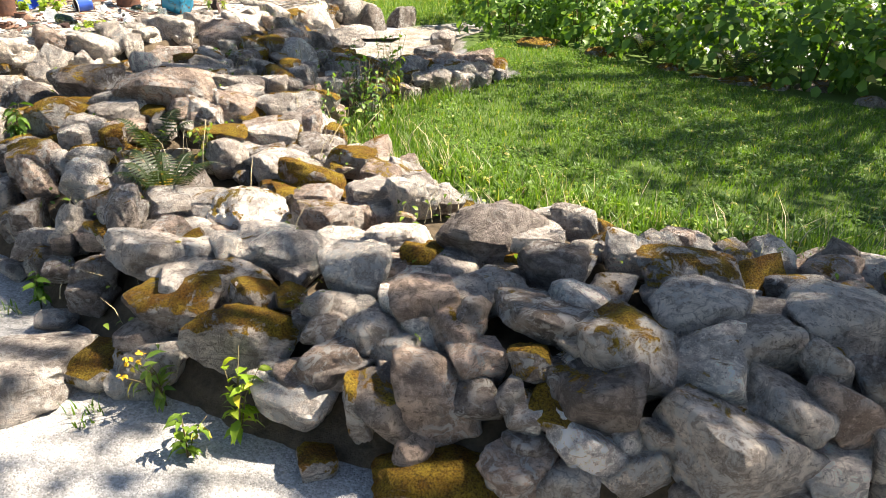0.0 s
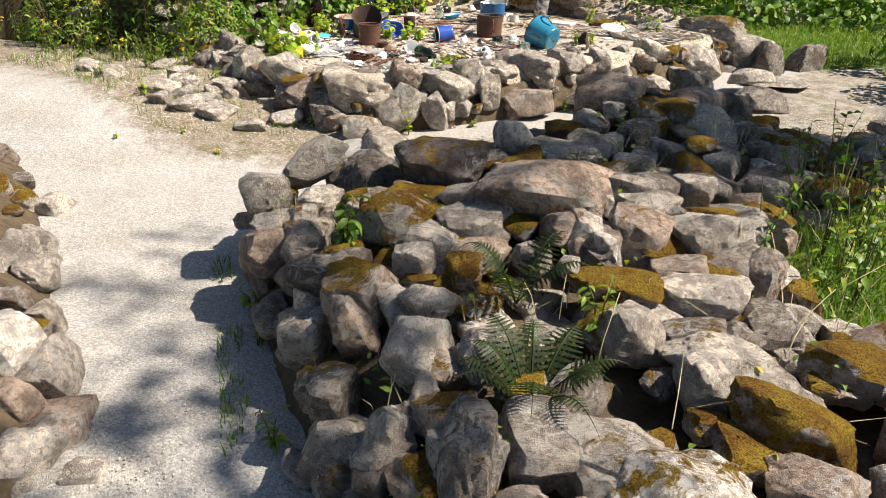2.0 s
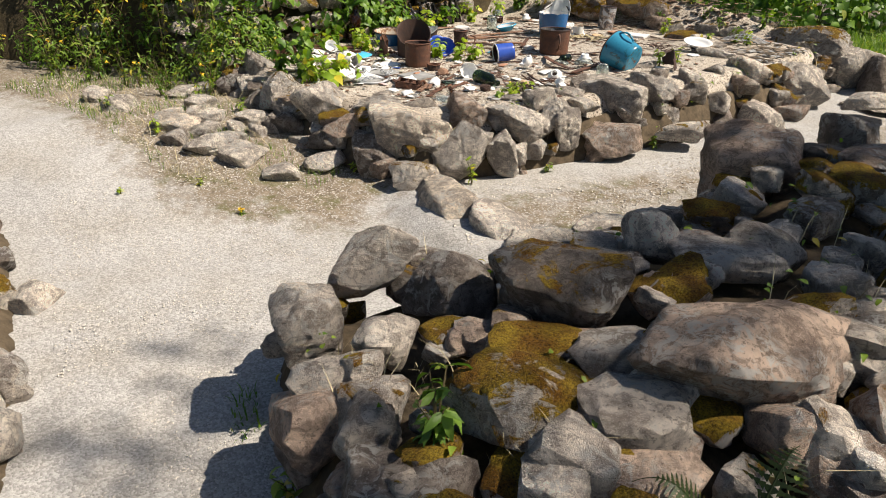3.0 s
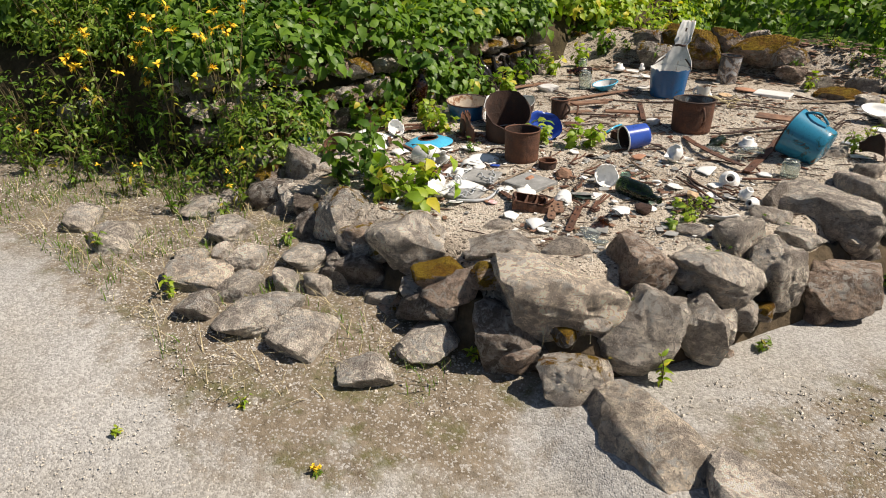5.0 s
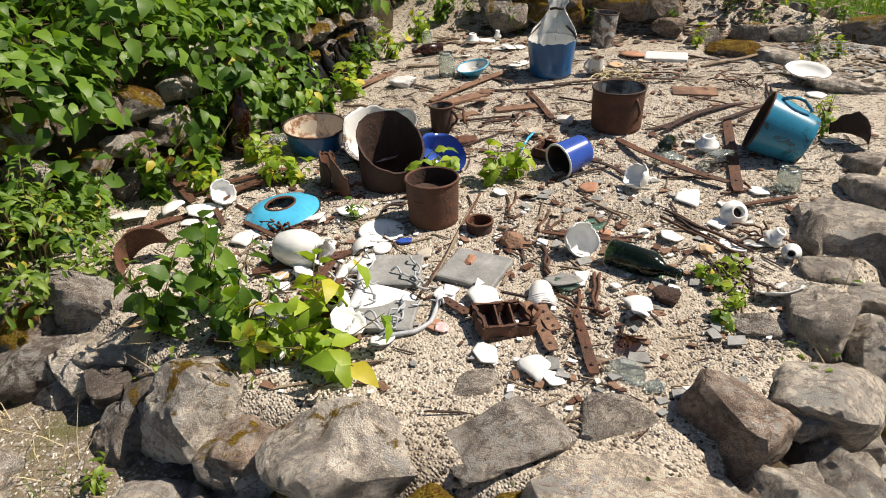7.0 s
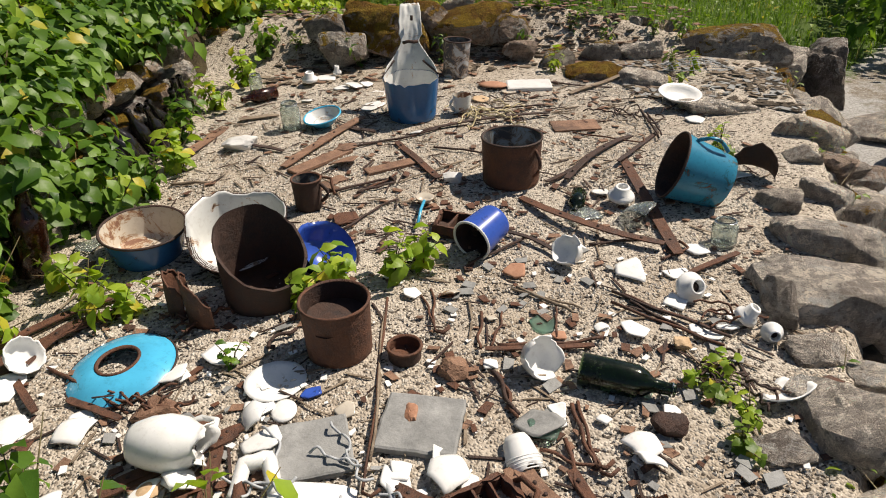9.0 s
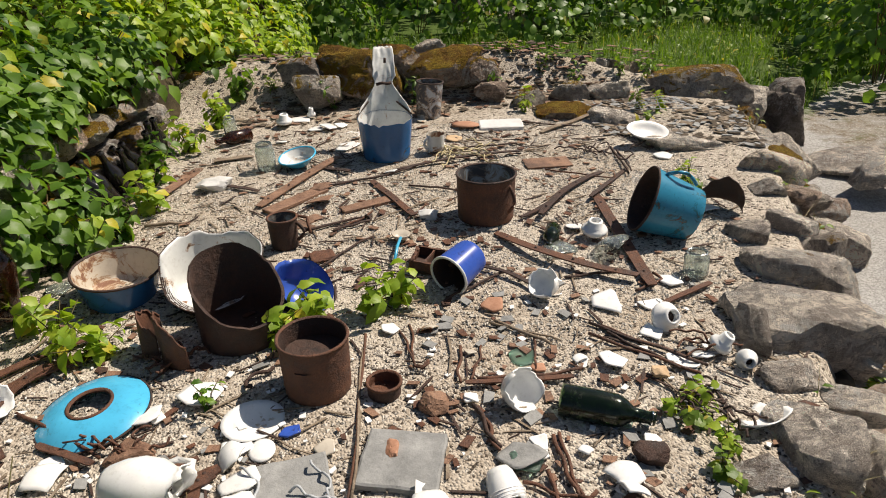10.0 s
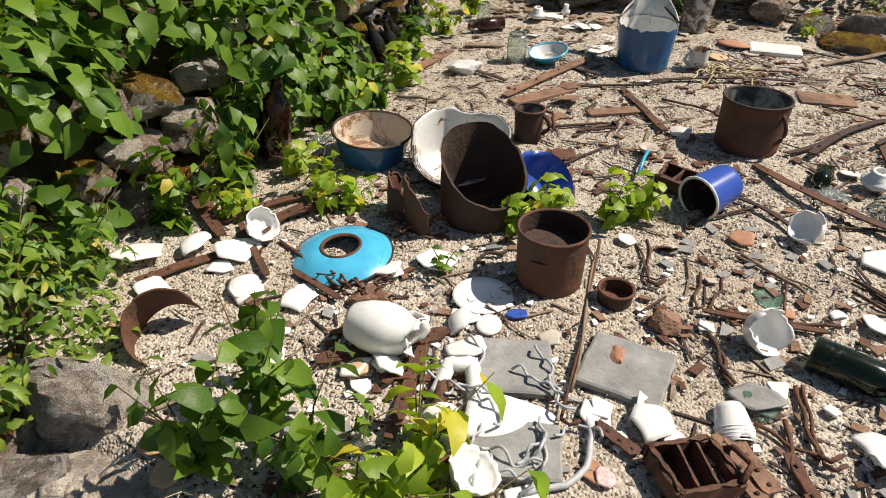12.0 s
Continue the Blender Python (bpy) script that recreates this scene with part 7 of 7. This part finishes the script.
stone(bed_rim, -4.25, 5.57, 0.19, 0.173, 0.141, 0.141, 18, -6, 1, 0, 0.0)
stone(bed_rim, -4.64, 5.73, 0.23, 0.142, 0.132, 0.132, 36, 8, 7, 0, 0.0)
stone(bed_rim, -5.01, 5.92, 0.30, 0.144, 0.132, 0.132, 25, -7, 9, 0, 0.0)
stone(bed_rim, -4.05, 5.46, 0.15, 0.088, 0.056, 0.056, 24, 7, 4, 2, 0.0)
stone(bed_rim, -5.62, 6.15, 0.24, 0.136, 0.121, 0.121, 35, 2, 5, 0, 0.0)
stone(bed_rim, -2.38, 6.40, 0.21, 0.213, 0.131, 0.117, 32, 3, 12, 3, 0.0)
stone(bed_rim, -2.24, 7.00, 0.23, 0.130, 0.132, 0.132, 22, 2, 9, 1, 0.0)
stone(bed_rim, -2.08, 7.67, 0.26, 0.243, 0.173, 0.173, 19, -6, 1, 2, 0.0)
stone(bed_rim, -2.04, 6.80, 0.23, 0.186, 0.115, 0.070, 22, -9, 3, 2, 0.4)
stone(bed_rim, -1.52, 8.30, 0.28, 0.240, 0.217, 0.217, 28, -3, 6, 2, 0.0)
stone(bed_rim, -1.22, 9.24, 0.33, 0.306, 0.249, 0.249, 39, 8, 9, 2, 0.2)
stone(bed_rim, -1.04, 8.10, 0.30, 0.208, 0.128, 0.072, 19, -4, 7, 2, 0.0)
stone(bed_rim, -2.59, 6.78, 0.23, 0.106, 0.086, 0.086, 19, -7, 2, 1, 0.0)
stone(bed_rim, -2.36, 7.94, 0.38, 0.231, 0.143, 0.103, 38, 7, 13, 2, 0.0)
stone(bed_rim, -2.57, 7.56, 0.41, 0.170, 0.106, 0.086, 20, -7, 4, 1, 0.0)
stone(bed_rim, -2.12, 8.44, 0.42, 0.166, 0.113, 0.113, 24, 6, 12, 1, 0.0)
stone(bed_rim, -1.84, 7.86, 0.46, 0.173, 0.112, 0.112, -21, 20, 3, 5, 0.0)
stone(bed_rim, -0.99, 9.12, 0.22, 0.179, 0.296, 0.296, 0, 8, 5, 0, 0.2)
stone(bed_rim, -1.53, 9.13, 0.53, 0.333, 0.206, 0.156, -5, -3, 0, 1, 0.6)
stone(bed_rim, -1.69, 7.57, 0.18, 0.203, 0.135, 0.135, -11, 30, 10, 2, 0.0)
stone(bed_rim, -2.14, 7.29, 0.45, 0.119, 0.074, 0.066, -19, 7, 2, 2, 0.0)
stone(bed_rim, -2.35, 7.26, 0.45, 0.076, 0.077, 0.077, -11, 3, 4, 1, 0.0)
stone(bed_rim, -2.32, 6.98, 0.43, 0.207, 0.128, 0.103, -21, -5, 2, 2, 0.3)
stone(bed_rim, -2.47, 6.69, 0.40, 0.253, 0.161, 0.161, -16, 4, 9, 2, 0.1)
stone(bed_rim, -2.70, 6.47, 0.41, 0.099, 0.077, 0.077, 0, -8, 6, 1, 0.0)
stone(bed_rim, -2.59, 6.37, 0.41, 0.115, 0.071, 0.043, -14, 4, 10, 2, 0.0)
stone(bed_rim, -2.79, 6.24, 0.39, 0.112, 0.132, 0.132, -20, -1, 4, 2, 0.0)
stone(bed_rim, -2.68, 6.18, 0.38, 0.089, 0.108, 0.108, -18, 10, 7, 2, 0.0)
stone(bed_rim, -2.70, 6.67, 0.43, 0.060, 0.123, 0.123, -17, -5, 10, 1, 0.0)
stone(bed_rim, -2.15, 9.12, 0.54, 0.138, 0.100, 0.100, -11, -9, 9, 2, 0.0)
stone(bed_rim, -2.28, 8.66, 0.49, 0.178, 0.110, 0.072, -11, 10, 0, 2, 0.0)
stone(bed_rim, -2.56, 8.85, 0.50, 0.198, 0.123, 0.099, -12, -1, 10, 3, 0.9)
stone(bed_rim, -2.69, 9.11, 0.54, 0.113, 0.081, 0.081, -2, -9, 8, 1, 0.6)
stone(bed_rim, -2.10, 8.24, 0.48, 0.231, 0.143, 0.065, -13, 7, 9, 2, 0.0)
stone(bed_rim, -2.05, 7.63, 0.46, 0.087, 0.074, 0.074, -16, -8, 1, 1, 0.0)
stone(bed_rim, -2.97, 6.19, 0.41, 0.090, 0.058, 0.058, 1, 6, 1, 1, 0.0)
stone(bed_rim, -1.52, 7.89, 0.20, 0.155, 0.096, 0.065, -6, -9, 3, 3, 0.3)
stone(bed_rim, -0.67, 9.47, 0.24, 0.146, 0.248, 0.248, -20, 0, 12, 0, 0.0)
stone(bed_rim, -3.93, 9.28, 0.63, 0.168, 0.114, 0.114, -11, -5, 6, 1, 0.5)
stone(bed_rim, -3.64, 9.42, 0.70, 0.268, 0.166, 0.155, 1, 3, 0, 3, 0.9)
stone(bed_rim, -3.15, 9.42, 0.71, 0.252, 0.156, 0.137, -10, -6, 11, 3, 0.9)
stone(bed_rim, -3.19, 9.64, 0.77, 0.122, 0.083, 0.083, -16, -2, 8, 5, 0.0)
stone(bed_rim, -1.28, 13.66, 0.29, 0.512, 0.317, 0.218, -19, 9, 12, 1, 0.4)
stone(bed_rim, -1.92, 14.34, 0.29, 0.331, 0.295, 0.295, -7, 1, 2, 0, 0.0)
stone(bed_rim, -2.88, 9.20, 0.59, 0.114, 0.077, 0.077, -7, 7, 3, 3, 0.0)
stone(bed_rim, -3.43, 9.49, 0.75, 0.176, 0.119, 0.119, -10, -1, 5, 3, 0.7)
stone(bed_rim, -3.77, 9.51, 0.76, 0.156, 0.100, 0.100, -9, 1, 6, 3, 0.8)
stone(bed_rim, -4.02, 9.43, 0.74, 0.135, 0.084, 0.078, 0, -7, 0, 1, 0.5)
stone(bed_rim, -2.95, 9.34, 0.69, 0.155, 0.098, 0.098, 0, -4, 7, 3, 0.6)
stone(bed_rim, -2.39, 9.15, 0.56, 0.116, 0.079, 0.079, -19, 10, 8, 1, 0.5)
stone(bed_rim, -4.77, 6.02, 0.34, 0.241, 0.150, 0.067, 8, 0, 4, 5, 0.1)
stone(bed_rim, -5.20, 6.20, 0.39, 0.103, 0.064, 0.045, 15, 0, 12, 3, 0.6)
stone(bed_rim, -5.11, 5.98, 0.34, 0.072, 0.106, 0.106, 6, 0, 13, 3, 0.8)
# flat stones let into the ground
stone(stepping_stones, -3.75, 5.37, 0.13, 0.122, 0.164, 0.062, 18, -7, 8, 2, 0.0)
stone(stepping_stones, -3.86, 5.06, 0.11, 0.122, 0.097, 0.062, 35, -5, 1, 2, 0.0)
stone(stepping_stones, -4.17, 5.08, 0.16, 0.149, 0.152, 0.070, 22, 9, 10, 2, 0.0)
stone(stepping_stones, -4.39, 5.08, 0.18, 0.171, 0.171, 0.081, 22, -9, 11, 2, 0.0)
stone(stepping_stones, -4.55, 5.16, 0.21, 0.093, 0.097, 0.062, 23, 4, 12, 2, 0.0)
stone(stepping_stones, -4.61, 5.00, 0.21, 0.081, 0.103, 0.062, 18, -3, 1, 1, 0.0)
stone(stepping_stones, -4.74, 5.13, 0.24, 0.160, 0.128, 0.062, 34, 5, 6, 5, 0.0)
stone(stepping_stones, -4.85, 5.19, 0.26, 0.089, 0.088, 0.062, 32, 1, 4, 5, 0.0)
stone(stepping_stones, -4.66, 5.34, 0.25, 0.077, 0.112, 0.062, 17, 5, 9, 2, 0.0)
stone(stepping_stones, -4.80, 5.31, 0.26, 0.045, 0.071, 0.062, 32, -7, 11, 2, 0.0)
stone(stepping_stones, -4.48, 5.50, 0.24, 0.098, 0.132, 0.062, 17, 9, 11, 2, 0.0)
stone(stepping_stones, -4.36, 5.55, 0.23, 0.043, 0.086, 0.062, 35, -1, 1, 1, 0.0)
stone(stepping_stones, -4.43, 5.31, 0.21, 0.062, 0.078, 0.062, 24, -2, 2, 2, 0.0)
stone(stepping_stones, -4.30, 5.36, 0.20, 0.067, 0.066, 0.062, 22, -4, 2, 2, 0.0)
stone(stepping_stones, -4.92, 5.50, 0.27, 0.120, 0.137, 0.062, 17, 4, 4, 2, 0.0)
stone(stepping_stones, -5.28, 5.65, 0.27, 0.120, 0.135, 0.062, 29, 1, 11, 1, 0.0)
stone(stepping_stones, -5.34, 5.17, 0.27, 0.113, 0.179, 0.062, 39, -9, 0, 2, 0.0)
stone(stepping_stones, -5.67, 5.24, 0.27, 0.082, 0.179, 0.062, 37, 7, 6, 2, 0.0)
stone(stepping_stones, -5.18, 5.82, 0.27, 0.107, 0.104, 0.062, 16, 9, 9, 1, 0.0)
stone(stepping_stones, -4.28, 5.48, 0.21, 0.063, 0.079, 0.062, 25, 1, 2, 1, 0.0)
stone(stepping_stones, -2.86, 5.22, 0.10, 0.260, 0.150, 0.085, -28, -2, 0, 5, 0.0)
stone(stepping_stones, -2.50, 5.08, 0.09, 0.220, 0.140, 0.075, -25, 2, 2, 2, 0.0)
stone(stepping_stones, -2.27, 4.99, 0.10, 0.170, 0.110, 0.060, 40, 2, 11, 2, 0.1)
stone(stepping_stones, -2.06, 5.26, 0.11, 0.150, 0.100, 0.060, 30, 0, 12, 2, 0.1)
stone(stepping_stones, -0.92, 8.47, 0.22, 0.351, 0.218, 0.028, 0, -3, 7, 1, 0.0)
# loose stones on the bank
stone(bank_stones, -5.88, 6.26, 0.72, 0.106, 0.108, 0.108, 20, -1, 6, 2, 0.2)
stone(bank_stones, -5.74, 6.35, 0.68, 0.087, 0.089, 0.089, 38, -9, 10, 1, 0.0)
stone(bank_stones, -5.68, 6.32, 0.54, 0.174, 0.108, 0.087, 30, 1, 7, 3, 0.0)
stone(bank_stones, -5.24, 7.43, 0.79, 0.175, 0.109, 0.109, 36, -8, 13, 4, 0.2)
stone(bank_stones, -6.00, 6.20, 0.62, 0.108, 0.092, 0.092, 39, 4, 3, 0, 0.0)
stone(bank_stones, -5.57, 6.48, 0.62, 0.104, 0.106, 0.106, 22, -9, 9, 0, 0.0)
stone(bank_stones, -5.76, 6.18, 0.46, 0.156, 0.097, 0.068, 25, 4, 5, 0, 0.0)
stone(bank_stones, -6.76, 6.03, 0.51, 0.163, 0.101, 0.082, 36, -6, 4, 1, 0.0)
fill(garden_wall, WALL_LINE, wall_z, 420, .035, 11)
fill(garden_wall, WALL_LINE, wall_z, 130, .03, 14, 9.0, .08, .125)
fill(bed_rim, BED_LINE, lambda x, y: bed_z(x, y), 230, .06, 12, .2)
fill(side_wall, LEFT_LINE, left_z, 60, .05, 13)


def face_stones():
    """Stones holding up the bank behind the bed."""
    rnd = random.Random(17)
    edge = BANK_LINE[1:7]
    for (ax, ay), (bx, by) in zip(edge, edge[1:]):
        span = math.hypot(bx - ax, by - ay)
        for row in range(3):
            k = 0.0
            while k < span:
                r = rnd.uniform(.055, .1)
                f = k / span
                stone(bank_stones, ax + (bx - ax) * f - .03 * row + rnd.uniform(-.03, .03), ay + (by - ay) * f + rnd.uniform(-.02, .02), .5 + .14 * row + rnd.uniform(-.02, .02), r * 1.2, r, r * .8, rnd.uniform(0, 180), rnd.uniform(-15, 15), rnd.randrange(14), rnd.choice((0, 1, 3, 1, 2)), rnd.choice((0, .4, .8)))
                k += r * 2.1


face_stones()
